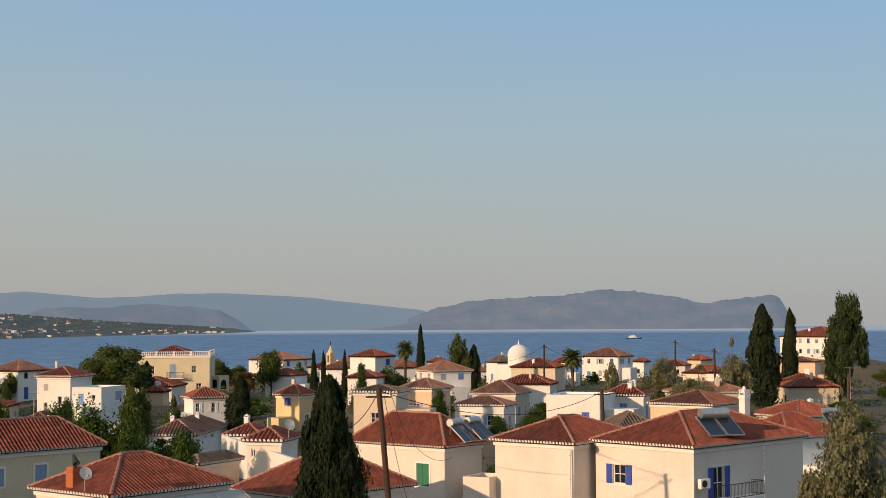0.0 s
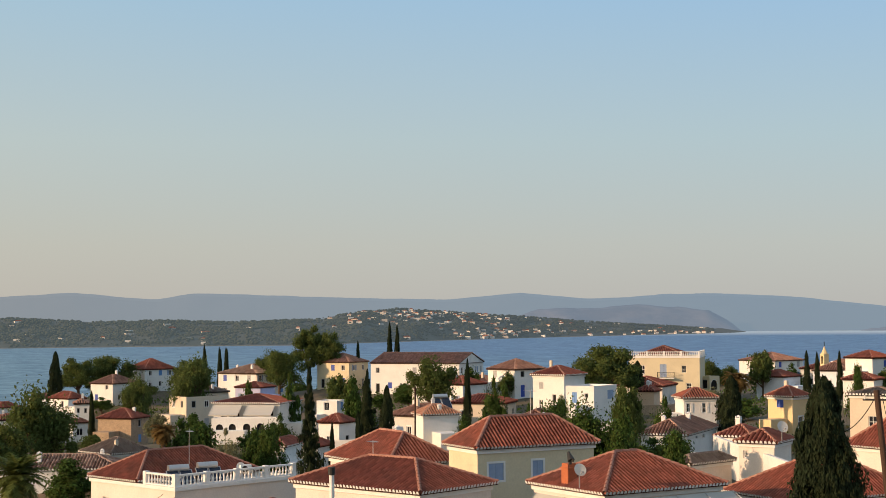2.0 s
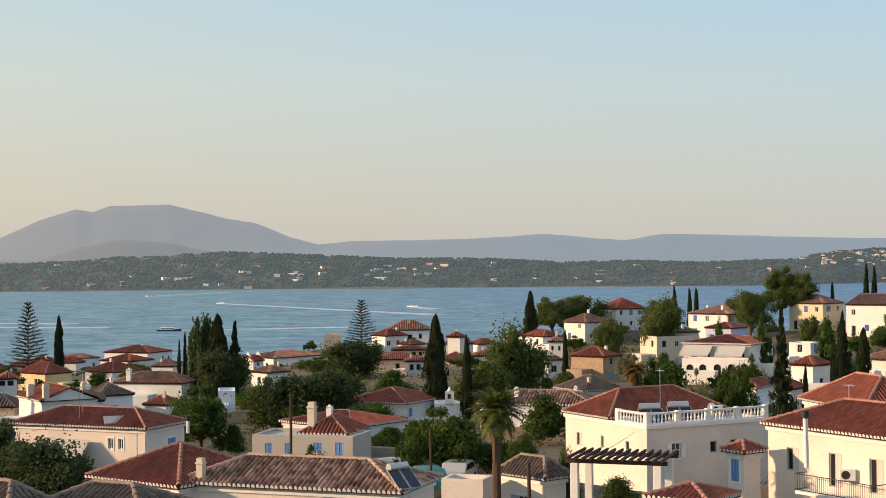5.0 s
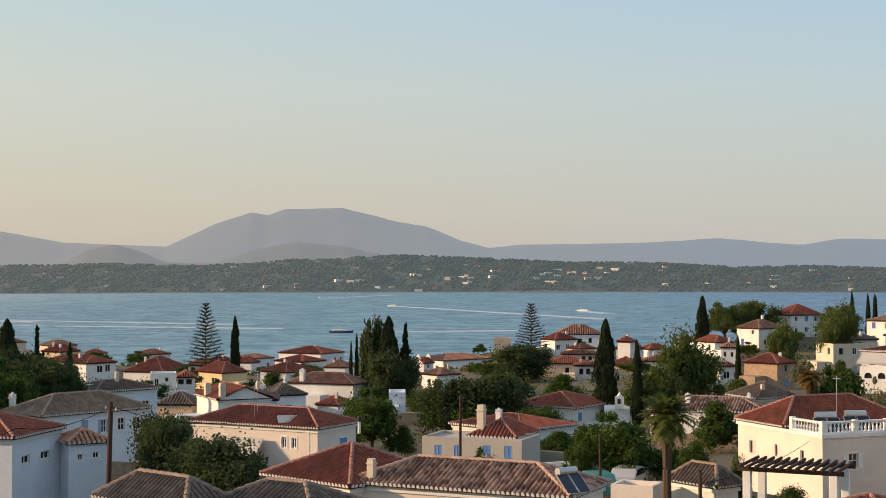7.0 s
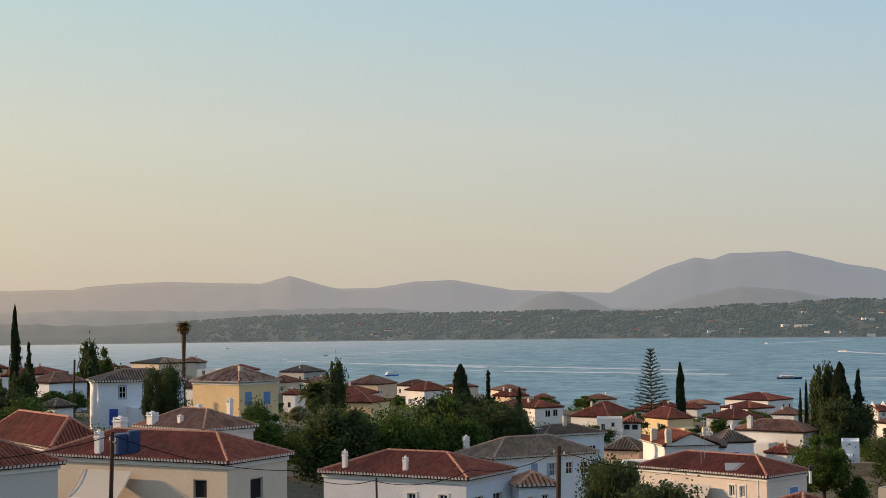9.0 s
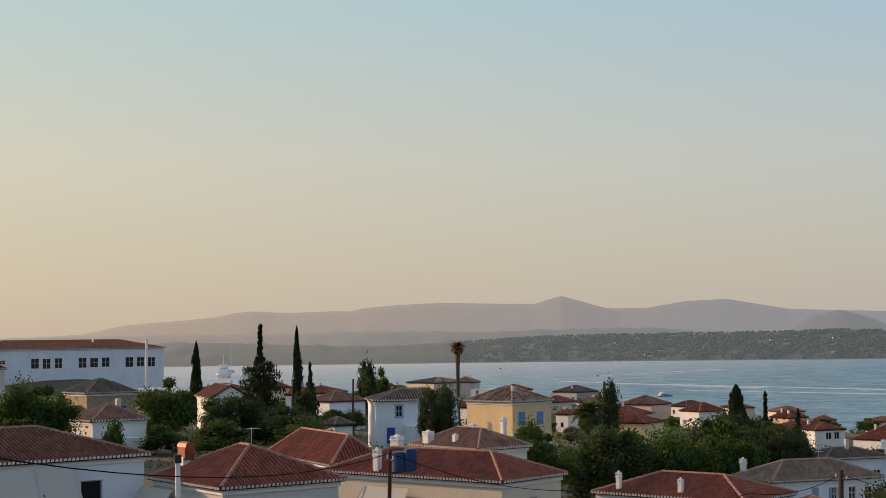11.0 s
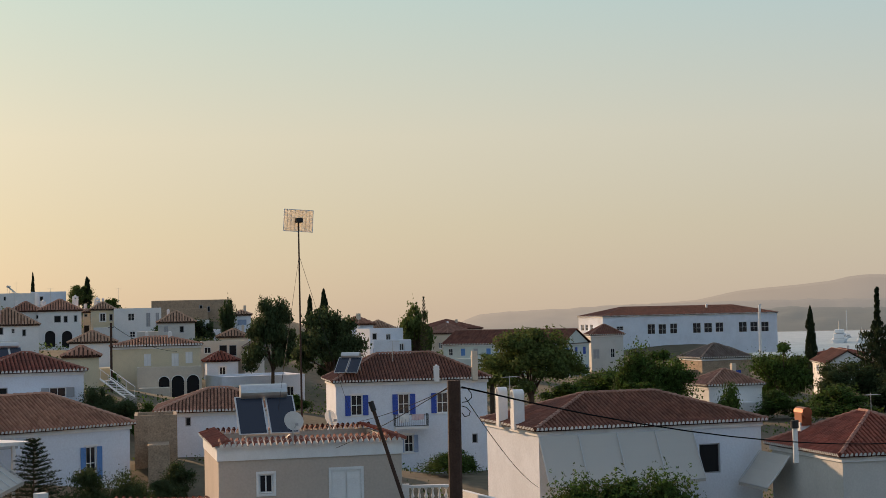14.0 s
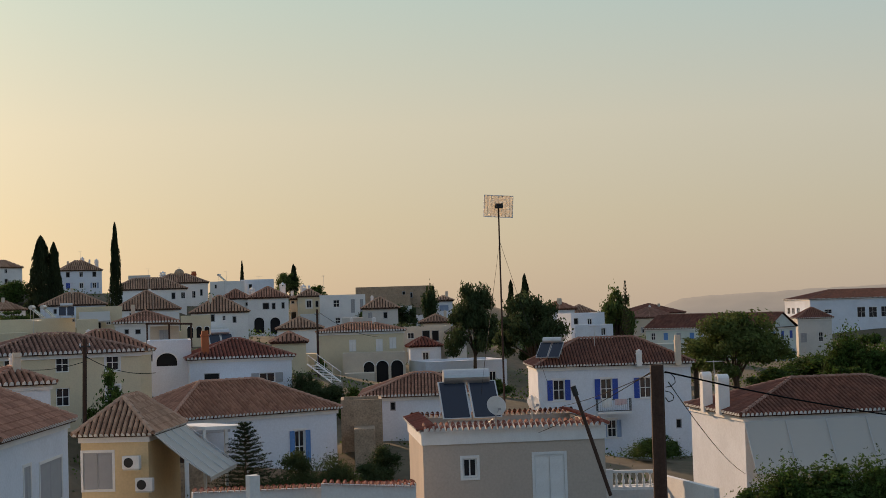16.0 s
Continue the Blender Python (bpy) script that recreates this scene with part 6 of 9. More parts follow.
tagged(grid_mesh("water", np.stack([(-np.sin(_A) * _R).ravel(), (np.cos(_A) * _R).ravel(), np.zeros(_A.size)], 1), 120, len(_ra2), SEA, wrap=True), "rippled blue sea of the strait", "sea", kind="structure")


def far_foot(a):
    """Distance of the far shore's waterline by bearing: the spit runs away to the right."""
    return float(np.interp(a, [55, 60, 66, 73], [3700, 3200, 2650, 2150]))


def range_of_hills(name, crest, r, depth, mat, label, rough=1.0, steps=None, foot=-2.0, seed=0):
    """Hills seen along a stretch of the horizon: crest gives bearing and height angle; r is the foot's distance."""
    az = np.array([c[0] for c in crest])
    el = np.array([c[1] for c in crest])
    n = steps or int((az[-1] - az[0]) * 6) + 2
    a = np.linspace(az[0], az[-1], n)
    e = np.interp(a, az, el)
    e = e + np.array([noise.noise(Vector((v * 1.3, seed, 1.0))) * 0.07 + noise.noise(Vector((v * 4.5, seed, 2.0))) * 0.035 for v in a]) * rough
    rows = 12
    vs = []
    for ai, ei in zip(a, e):
        r = far_foot(ai) if name == "far_shore" else r
        top_r = r + depth
        zt = EYE + top_r * math.tan(radians(ei))
        for j in range(rows):
            f = j / (rows - 3)
            rr = r + depth * min(f, 1.6)
            if f <= 1:
                z = foot + (zt - foot) * (f ** 0.8)
                k = math.sin(min(f, 1) * math.pi) * 0.16 * max(zt - foot, 0) * rough
            else:
                z, k = zt - (zt - foot) * (f - 1) * 2.5, 0
            nz = noise.noise(Vector((ai * 0.9 + seed, f * 3.0, seed)))
            nf = noise.noise(Vector((ai * 6 + seed, f * 8.0, seed))) * 0.028 * max(zt - foot, 0) * rough
            x, y = -math.sin(radians(ai)) * rr, math.cos(radians(ai)) * rr
            vs.append((x, y, z + nz * k + (nf if f > 0.05 else 0)))
    return tagged(grid_mesh(name, vs, n, rows, mat), label, "hills", kind="structure")


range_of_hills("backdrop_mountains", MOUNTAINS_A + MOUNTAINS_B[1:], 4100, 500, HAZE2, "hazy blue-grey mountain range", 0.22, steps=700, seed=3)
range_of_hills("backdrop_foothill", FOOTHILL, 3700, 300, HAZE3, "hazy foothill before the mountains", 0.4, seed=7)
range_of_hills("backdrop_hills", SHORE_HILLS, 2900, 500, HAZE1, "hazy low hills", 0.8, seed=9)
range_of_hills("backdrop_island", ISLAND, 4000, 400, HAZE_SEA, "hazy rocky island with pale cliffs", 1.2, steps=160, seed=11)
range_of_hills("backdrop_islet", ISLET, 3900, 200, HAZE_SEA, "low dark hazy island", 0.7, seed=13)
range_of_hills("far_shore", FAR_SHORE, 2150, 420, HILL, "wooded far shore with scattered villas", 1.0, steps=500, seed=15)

# ---- plants ----
def leaf_cloud(points, size, rng, loose=0.5):
    """Small folded leaf sprays at the given points, lying over the clump that they grow on."""
    v, f = [], []
    for p, o in points:
        s = size * rng.uniform(0.6, 1.35)
        n = (o.normalized() + Vector((rng.gauss(0, loose), rng.gauss(0, loose), rng.gauss(0, loose)))).normalized()
        a = n.cross(Vector((rng.gauss(0, 1), rng.gauss(0, 1), rng.gauss(0, 1)))).normalized()
        b = n.cross(a) * s * 0.6
        a = a * s
        d = n * s * 0.22
        k = len(v)
        v += [tuple(p - a), tuple(p + b - d), tuple(p + a), tuple(p - b - d)]
        f += [(k, k + 1, k + 2), (k, k + 2, k + 3)]
    return v, f


def rand_dir(rng):
    v = Vector((rng.gauss(0, 1), rng.gauss(0, 1), rng.gauss(0, 1)))
    return v.normalized()


def make_mesh(name, data, mat):
    me = bpy.data.meshes.new(name)
    me.from_pydata(data[0], [], data[1])
    me.materials.append(mat)
    return me


def limb_mesh(segs, name="trunk"):
    bm = bmesh.new()
    for a, b, r0, r1 in segs:
        tube(bm, a, b, r0, r1, 7)
    me = bpy.data.meshes.new(name)
    bm.to_mesh(me)
    bm.free()
    me.materials.append(BARK)
    return me


def cypress_kind(seed):
    """Unit cypress: 1 high, about 1 wide at its fullest before scaling."""
    rng = random.Random(seed)
    lumps = [(rng.uniform(0, 6.28), rng.uniform(0.05, 0.97), rng.choice((0.72, 0.84, 1.14, 1.24))) for _ in range(70)]
    pts = []
    for _ in range(12500):
        t = rng.random() ** 0.8
        z = 0.03 + 0.97 * t
        r = 0.5 * (math.sin(min(1, (z + 0.06) / 0.36) * math.pi / 2) ** 0.7) * (1 - max(0, z - 0.25) / 0.75) ** 0.5
        a = rng.uniform(0, 6.283)
        k = 1.0
        for la, lz, lk in lumps:
            da = abs((a - la + math.pi) % 6.283 - math.pi)
            if da < 0.42 and abs(z - lz) < 0.05:
                k *= lk
        r *= k * (1 - 0.45 * rng.random() ** 2.2)
        o = Vector((math.cos(a), math.sin(a), 0.9))
        pts.append((Vector((math.cos(a) * r, math.sin(a) * r, z)), o))
    return pts, [((0, 0, -0.02), (0, 0, 0.5), 0.05, 0.03)]


def clump_kind(seed, clumps, spread, low, leaves=420, squash=0.75, size=0.2):
    """Unit crown of overlapping clumps on limbs: 1 high, 1 wide."""
    rng = random.Random(seed)
    pts, segs = [], [((0, 0, -0.03), (rng.uniform(-.03, .03), rng.uniform(-.03, .03), low), 0.035, 0.026)]
    lean = [rng.uniform(0.45, 1.4) for _ in range(8)]
    rise = [rng.uniform(0.72, 1.0) for _ in range(8)]
    clumps = int(clumps * 2.4)
    leaves = int(leaves * 0.47)
    for _ in range(clumps):
        a, q = rng.uniform(0, 6.283), math.sqrt(rng.random())
        rad = size * (0.3 + 0.8 * rng.random() ** 1.6)
        q = min(1.15, q * lean[int(a * 1.27) % 8])
        zc = low + (1 - low - rad * squash) * (0.1 + 0.9 * rng.random()) * (1 - 0.35 * q) * (rise[int(a * 1.27) % 8] if q > 0.3 else 1.0)
        c = Vector((math.cos(a) * q * spread, math.sin(a) * q * spread, zc))
        segs.append(((0, 0, low * rng.uniform(0.6, 1.0)), tuple(c), 0.016, 0.005))
        for _ in range(leaves * 2):
            o = rand_dir(rng)
            k = rad * min(1.6, abs(rng.gauss(0.82, 0.32)))
            pts.append((c + Vector((o.x * k, o.y * k, o.z * k * squash)), o))
    return pts, segs


def norfolk_kind():
    """Unit araucaria: tiers of level branches."""
    rng = random.Random(4)
    pts, segs = [], [((0, 0, -0.02), (0, 0, 0.98), 0.02, 0.003)]
    for i in range(22):
        z = 0.12 + 0.86 * i / 22
        L = (0.5 * (1 - (z - 0.12) / 0.88) ** 0.85 + 0.03) * rng.uniform(0.85, 1.08)
        for j in range(7):
            a = j / 7 * 6.283 + i * 0.5 + rng.uniform(-.1, .1)
            e = Vector((math.cos(a) * L, math.sin(a) * L, z + 0.035))
            segs.append(((0, 0, z), tuple(e), 0.004, 0.002))
            for k in range(int(20 + 120 * L)):
                t = rng.uniform(0.1, 1)
                pts.append((Vector((0, 0, z)).lerp(e, t) + Vector((rng.gauss(0, .008), rng.gauss(0, .008), rng.uniform(0, .012))), Vector((0, 0, 1))))
    return pts, segs


def palm_kind(seed, fronds=78, droop=1.0):
    """Unit palm: a shaggy trunk 1 high and a full crown of arching feathered fronds about 1 wide, the lowest hanging."""
    rng = random.Random(seed)
    v, f = [], []
    for i in range(fronds):
        a, el = i * 2.4, -0.9 * droop + 2.2 * ((i + 0.5) / fronds) ** 0.8 + rng.uniform(-0.15, 0.15)
        L = 0.56 * rng.uniform(0.8, 1.1)
        pts = []
        p, e = Vector((0, 0, 0)), el
        for k in range(9):
            pts.append(p.copy())
            p = p + Vector((math.cos(a) * math.cos(e), math.sin(a) * math.cos(e), math.sin(e))) * L / 8
            e -= 0.11 * droop
        side = Vector((-math.sin(a), math.cos(a), 0))
        for k in range(1, 8):
            for sg in (-1, 1):
                for h in (0, 0.25, 0.5, 0.75):
                    q = pts[k].lerp(pts[k + 1], h)
                    fw = (pts[k + 1] - pts[k]).normalized()
                    tip = q + side * sg * L * 0.26 * math.sin((k + 1) / 9.2 * math.pi) + fw * L * 0.14 + Vector((0, 0, rng.uniform(-0.05, 0.01)))
                    n = len(v)
                    v += [tuple(q - fw * 0.016), tuple(q + fw * 0.028), tuple(tip)]
                    f.append((n, n + 1, n + 2))
    return (v, f), [((0, 0, -0.02), (0.02, 0.0, 0.6), 0.26, 0.24), ((0.02, 0.0, 0.6), (0, 0, 0.93), 0.24, 0.34), ((0, 0, 0.93), (0, 0, 1.0), 0.34, 0.18)]


def umbrella_kind(seed):
    """Unit spreading pine: a short forked trunk under a broad crown of billowing clumps with gaps."""
    rng = random.Random(seed)
    pts, segs = [], [((0, 0, -0.03), (0.02, 0.01, 0.34), 0.04, 0.03)]
    for i in range(44):
        a, q = i * 2.4 + rng.uniform(-0.3, 0.3), math.sqrt((i + 0.5) / 44)
        c = Vector((math.cos(a) * q * 0.42, math.sin(a) * q * 0.42, 0.90 - 0.30 * q * q - rng.uniform(0, 0.30)))
        k = Vector((0.02 + c.x * 0.35, 0.01 + c.y * 0.35, 0.36 + rng.uniform(0.02, 0.16)))
        if i % 3 == 0:
            segs += [((0.02, 0.01, rng.uniform(0.26, 0.34)), tuple(k), 0.014, 0.009), (tuple(k), tuple(c), 0.009, 0.003)]
        rad = rng.uniform(0.08, 0.15)
        for _ in range(380):
            o = rand_dir(rng)
            f = rad * min(1.4, abs(rng.gauss(0.85, 0.25)))
            pts.append((c + Vector((o.x * f, o.y * f, o.z * f * (0.75 if o.z > 0 else 0.4))), o))
    return pts, segs


def ragged_kind(seed):
    """Unit old cypress: a pointed core with drooping side branches that stick out unevenly."""
    rng = random.Random(seed)
    pts, segs = [], [((0, 0, -0.02), (0, 0, 0.9), 0.03, 0.006)]
    for i in range(64):
        z = 0.05 + 0.93 * i / 64
        a = i * 2.4
        L = (0.02 + 0.50 * (1 - z) ** 1.35) * rng.uniform(0.4, 1.1)
        e = Vector((math.cos(a) * L, math.sin(a) * L, z + 0.03))
        segs.append(((0, 0, z - 0.02), tuple(e), 0.006, 0.002))
        for _ in range(170):
            t = rng.uniform(0.0, 1.0)
            o = rand_dir(rng)
            k = (0.012 + 0.075 * (1 - z)) * rng.random() ** 0.5
            pts.append((Vector((0, 0, z)).lerp(e, t) + Vector((o.x * k, o.y * k, o.z * k * 0.7 - 0.02 * t)), o))
    return pts, segs


def old_cypress_kind(seed):
    """Unit old cypress: a slim bare spire over a broad lower half of uneven, tufted boughs."""
    rng = random.Random(seed)
    pts, segs = [], [((0, 0, -0.02), (0, 0, 0.95), 0.03, 0.006)]
    for i in range(90):
        z = 0.04 + 0.95 * i / 90
        a = i * 2.4 + rng.uniform(-0.3, 0.3)
        k = 1 - min(max((z - 0.56) / 0.16, 0), 1)
        L = (0.035 + 0.10 * (1 - z)) * rng.uniform(0.7, 1.1) + 0.46 * k * rng.uniform(0.15, 1.0) ** 0.8
        e = Vector((math.cos(a) * L, math.sin(a) * L, z + rng.uniform(-0.02, 0.05) * k))
        segs.append(((0, 0, z - 0.02), tuple(e), 0.006, 0.002))
        for _ in range(120):
            t = rng.random() ** (0.6 if k > 0.5 else 1.0)
            o = rand_dir(rng)
            g = (0.018 + 0.085 * k) * rng.random() ** 0.5
            pts.append((Vector((0, 0, z)).lerp(e, t) + Vector((o.x * g, o.y * g, o.z * g * 0.5)), o))
    return pts, segs


KINDS = {}


def fitted(pts, segs):
    """The crown stretched to fill a box 1 high and 1 wide."""
    z = sorted(p.z for p, _ in pts)
    r = sorted(math.hypot(p.x, p.y) for p, _ in pts)
    kz, kr = 0.985 / z[int(len(z) * 0.985)], 0.5 / r[int(len(r) * 0.97)]
    f = Vector((kr, kr, kz))
    return [(p * f, o) for p, o in pts], [(Vector(p) * f, Vector(q) * f, a, b) for p, q, a, b in segs]


def register(kind, variants, leaf, size=0.03):
    """Each kind three times: finest for the plants close by, finely leaved for the near gardens, coarser for the far ones."""
    out = []
    for i, (pts, segs) in enumerate(variants):
        if isinstance(pts, tuple):
            crown = make_mesh("crown", pts, LEAF[leaf])
            out.append((crown, crown, crown, limb_mesh(segs)))
            continue
        pts, segs = fitted(pts, segs)
        rng = random.Random(i + 50)
        close = None
        if kind in ("olive", "vine", "bush", "shrub", "tree", "cypress", "spruce"):
            more = [(p + rand_dir(rng) * size * 0.6, o) for p, o in pts for _ in range(5 if kind == "olive" else 2)]
            close = make_mesh("crown", leaf_cloud(pts + more, size * 0.42, rng), LEAF[leaf])
        fine = make_mesh("crown", leaf_cloud(pts, size * 0.72, rng), LEAF[leaf])
        coarse = make_mesh("crown", leaf_cloud(pts[::3], size * 1.3, rng), LEAF[leaf])
        out.append((close or fine, fine, coarse, limb_mesh(segs)))
    KINDS[kind] = out


register("cypress", [cypress_kind(i) for i in (1, 2, 3)], "cypress", 0.036)
register("ragged", [ragged_kind(i) for i in (81, 82)], "cypress", 0.03)
register("oldcypress", [old_cypress_kind(i) for i in (83, 84)], "cypress", 0.028)
register("dark", [clump_kind(i, 22, 0.34, 0.1, 330, 0.9, 0.2) for i in (91, 92)], "dark", 0.034)
register("pine", [clump_kind(i, 18, 0.37, 0.30, 330, 0.75, 0.2) for i in (11, 12, 13)], "pine", 0.03)
register("umbrella", [umbrella_kind(i) for i in (71, 72)], "pine", 0.026)
register("stonepine", [umbrella_kind(i) for i in (73, 74)], "dark", 0.028)
register("tree", [clump_kind(i, 18, 0.36, 0.22, 330, 0.8, 0.2) for i in (21, 22, 23)], "broad", 0.032)
register("bush", [clump_kind(i, 14, 0.36, 0.08, 330, 0.8, 0.22) for i in (41, 42, 43)], "broad", 0.036)
register("shrub", [clump_kind(i, 16, 0.38, 0.06, 330, 0.8, 0.2) for i in (44, 45)], "dark", 0.034)
register("vine", [clump_kind(i, 44, 0.44, 0.12, 260, 0.75, 0.19) for i in (61, 62)], "broad", 0.034)
register("olive", [clump_kind(i, 18, 0.38, 0.2, 330, 0.8, 0.18) for i in (51, 52)], "olive", 0.028)
register("spruce", [norfolk_kind()], "cypress", 0.02)
register("norfolk", [norfolk_kind()], "cypress", 0.014)
register("palm", [palm_kind(i) for i in (1, 2)], "palm")
register("palmdry", [palm_kind(5, 70, 1.35)], "dry")
register("palmtall", [palm_kind(3, 60, 1.2)], "dry")
TREE_TAGS = {
    "cypress": ("cypress", "tall dark green cypress tree", "cypress"), "pine": ("pine_tree", "green pine tree with rounded crown", "tree"),
    "umbrella": ("pine_tree", "spreading stone pine with bare limbs and airy crown", "tree"),
    "oldcypress": ("cypress", "old dark cypress with a slim spire and broad lower boughs", "cypress"),
    "stonepine": ("pine_tree", "dark stone pine with a bare trunk and flat crown", "tree"),
    "shrub": ("bush", "dark green shrub between the houses", "bush"),
    "ragged": ("cypress", "old dark cypress with ragged branches", "cypress"), "dark": ("conifer", "broad dark conifer among the houses", "tree"),
    "tree": ("broadleaf_tree", "leafy green broadleaf tree among houses", "tree"),
    "bush": ("bush", "dense green garden bush", "bush"), "vine": ("vine", "leafy green vine canopy near the terrace", "vine"), "olive": ("olive_tree", "grey-green leafy olive tree", "olive tree"),
    "spruce": ("araucaria", "young araucaria with level branches", "tree"), "norfolk": ("araucaria", "tall araucaria with tiered branches by the sea", "tree"),
    "palm": ("palm_tree", "green palm tree with arching fronds", "palm"), "palmdry": ("palm_tree", "palm tree with dry yellow fronds", "palm"),
    "palmtall": ("palm_tree", "tall slim palm above the roofs", "palm"),
}
_count = {}


def plant(kind, x, y, ztop, width):
    i = _count.get(kind, 0)
    _count[kind] = i + 1
    close, fine, coarse, trunk = KINDS[kind][i % len(KINDS[kind])]
    away_by = math.hypot(x, y)
    crown = close if away_by < 95 else fine if away_by < 190 or width > 5.5 or kind == "cypress" else coarse
    zg = float(ground_at(x, y)[0])
    h = max(ztop - zg, 1.5)
    name, label, cat = TREE_TAGS[kind]
    root = empty(name, pose(x, y, zg, 0, 0, i * 77), label, cat)
    if kind.startswith("palm"):
        width *= 1.08
        hc = max(h - 0.20 * width, 1.0)
        share("crown", crown, root, Matrix.Translation((0, 0, hc)) @ Matrix.Diagonal((width, width, width, 1)))
        share("trunk", trunk, root, Matrix.Diagonal((1, 1, hc, 1)))
        return root
    s = Matrix.Diagonal((width, width, h, 1))
    share("crown", crown, root, s)
    if kind not in ("bush", "shrub"):
        share("trunk", trunk, root, s)
    return root

# ---- trees and bushes ----
plant('cypress', -55.9, 42.1, 31.1, 4.1)
plant('cypress', -138.1, 187.0, 35.6, 5.5)
plant('cypress', -152.2, 213.9, 35.1, 3.4)
plant('stonepine', -127.9, 194.2, 36.6, 6.4)
plant('dark', -149.5, 224.8, 32.9, 5.0)
plant('olive', -34.0, 51.8, 29.3, 5.7)
plant('olive', -114.1, 148.8, 30.8, 4.3)
plant('olive', -126.0, 148.8, 28.1, 6.0)
plant('olive', -108.5, 134.1, 28.1, 5.9)
plant('olive', -130.7, 144.7, 27.4, 3.0)
plant('cypress', -188.1, 160.8, 32.8, 1.7)
plant('palm', -189.8, 158.9, 29.3, 2.8)
plant('pine', -200.6, 180.7, 30.3, 4.1)
plant('cypress', -198.8, 182.7, 29.0, 2.7)
plant('palm', -160.4, 168.3, 28.2, 3.2)
plant('umbrella', -183.8, 101.7, 30.0, 9.6)
plant('cypress', -188.2, 109.1, 27.9, 2.8)
plant('pine', -123.9, 70.4, 27.4, 3.3)
plant('cypress', -131.2, 87.2, 28.0, 3.3)
plant('palmdry', -143.3, 96.0, 27.8, 3.0)
plant('pine', -246.0, 158.2, 25.7, 6.7)
plant('pine', -250.2, 165.6, 24.3, 5.7)
plant('pine', -227.9, 158.3, 27.6, 5.3)
plant('cypress', -198.2, 148.2, 28.5, 1.1)
plant('cypress', -199.2, 146.9, 28.7, 1.3)
plant('cypress', -196.1, 151.0, 28.7, 1.1)
plant('bush', -134.8, 81.5, 25.3, 3.0)
plant('bush', -127.2, 64.3, 25.7, 4.4)
plant('bush', -109.9, 58.5, 25.8, 5.2)
plant('bush', -104.3, 59.3, 25.8, 4.1)
plant('bush', -106.1, 65.2, 24.4, 3.3)
plant('bush', -135.5, 106.8, 28.3, 2.6)
plant('bush', -151.6, 134.2, 24.1, 2.3)
plant('bush', -119.7, 113.5, 22.9, 2.5)
plant('pine', -168.2, 137.9, 26.4, 5.0)
plant('palm', -43.7, 67.0, 28.2, 2.6)
plant('pine', -215.3, 87.7, 27.8, 8.4)
plant('cypress', -158.1, 69.0, 29.5, 1.1)
plant('cypress', -162.4, 58.1, 27.7, 1.8)
plant('cypress', -161.6, 60.3, 26.5, 2.1)
plant('ragged', -128.8, 40.6, 29.8, 3.0)
plant('cypress', -128.1, 42.5, 24.9, 0.7)
plant('cypress', -141.5, 49.7, 25.0, 0.9)
plant('umbrella', -307.7, 96.6, 32.4, 7.5)
plant('umbrella', -306.4, 100.6, 31.3, 7.5)
plant('cypress', -301.9, 113.4, 33.8, 1.5)
plant('cypress', -301.3, 114.9, 33.0, 1.5)
plant('pine', -295.1, 86.6, 27.5, 8.5)
plant('cypress', -304.3, 106.9, 29.8, 1.2)
plant('cypress', -342.7, 82.4, 28.1, 1.3)
plant('cypress', -341.9, 85.9, 27.6, 1.1)
plant('cypress', -341.5, 87.4, 27.8, 1.3)
plant('pine', -270.3, 62.9, 26.6, 8.5)
plant('pine', -250.3, 48.8, 24.1, 5.8)
plant('pine', -347.2, 60.7, 26.0, 12.1)
plant('bush', -205.5, 71.3, 25.4, 4.2)
plant('bush', -170.4, 78.2, 26.1, 2.9)
plant('bush', -124.0, 70.3, 26.8, 3.3)
plant('bush', -95.9, 58.8, 25.3, 3.0)
plant('bush', -144.6, 39.7, 22.9, 3.4)
plant('bush', -144.2, 41.2, 23.2, 3.4)
plant('olive', -141.5, 36.1, 23.4, 3.2)
plant('cypress', -179.5, 13.6, 27.8, 3.3)
plant('cypress', -171.7, 16.6, 25.7, 1.4)
plant('pine', -183.0, 23.6, 25.5, 9.2)
plant('pine', -174.5, 18.8, 22.2, 7.4)
plant('bush', -140.9, 21.1, 21.2, 6.0)
plant('palm', -81.4, 9.5, 26.5, 2.7)
plant('bush', -97.8, 5.6, 23.0, 2.2)
plant('bush', -94.2, 12.6, 22.9, 2.5)
plant('cypress', -251.6, 41.3, 22.7, 1.2)
plant('palmdry', -176.1, 37.3, 21.9, 3.0)
plant('cypress', -304.5, 42.8, 28.3, 3.5)
plant('umbrella', -340.9, 53.2, 25.6, 10.0)
plant('pine', -321.3, 75.1, 25.6, 10.1)
plant('pine', -323.9, 63.1, 21.2, 7.6)
plant('cypress', -357.3, 85.8, 28.5, 1.4)
plant('cypress', -356.5, 89.3, 28.0, 1.1)
plant('cypress', -356.1, 90.9, 27.8, 1.4)
plant('dark', -292.4, 5.7, 18.4, 9.0)
plant('bush', -202.3, 9.3, 19.3, 7.7)
plant('bush', -172.5, -3.9, 20.4, 8.6)
plant('bush', -194.8, -8.1, 18.1, 7.4)
plant('cypress', -239.4, -16.9, 26.2, 4.0)
plant('dark', -246.7, -19.8, 25.0, 4.9)
plant('ragged', -239.6, -14.2, 24.9, 4.0)
plant('dark', -232.0, -15.7, 20.4, 8.0)
plant('cypress', -261.4, -24.1, 22.7, 0.9)
plant('cypress', -261.3, -25.1, 21.3, 0.8)
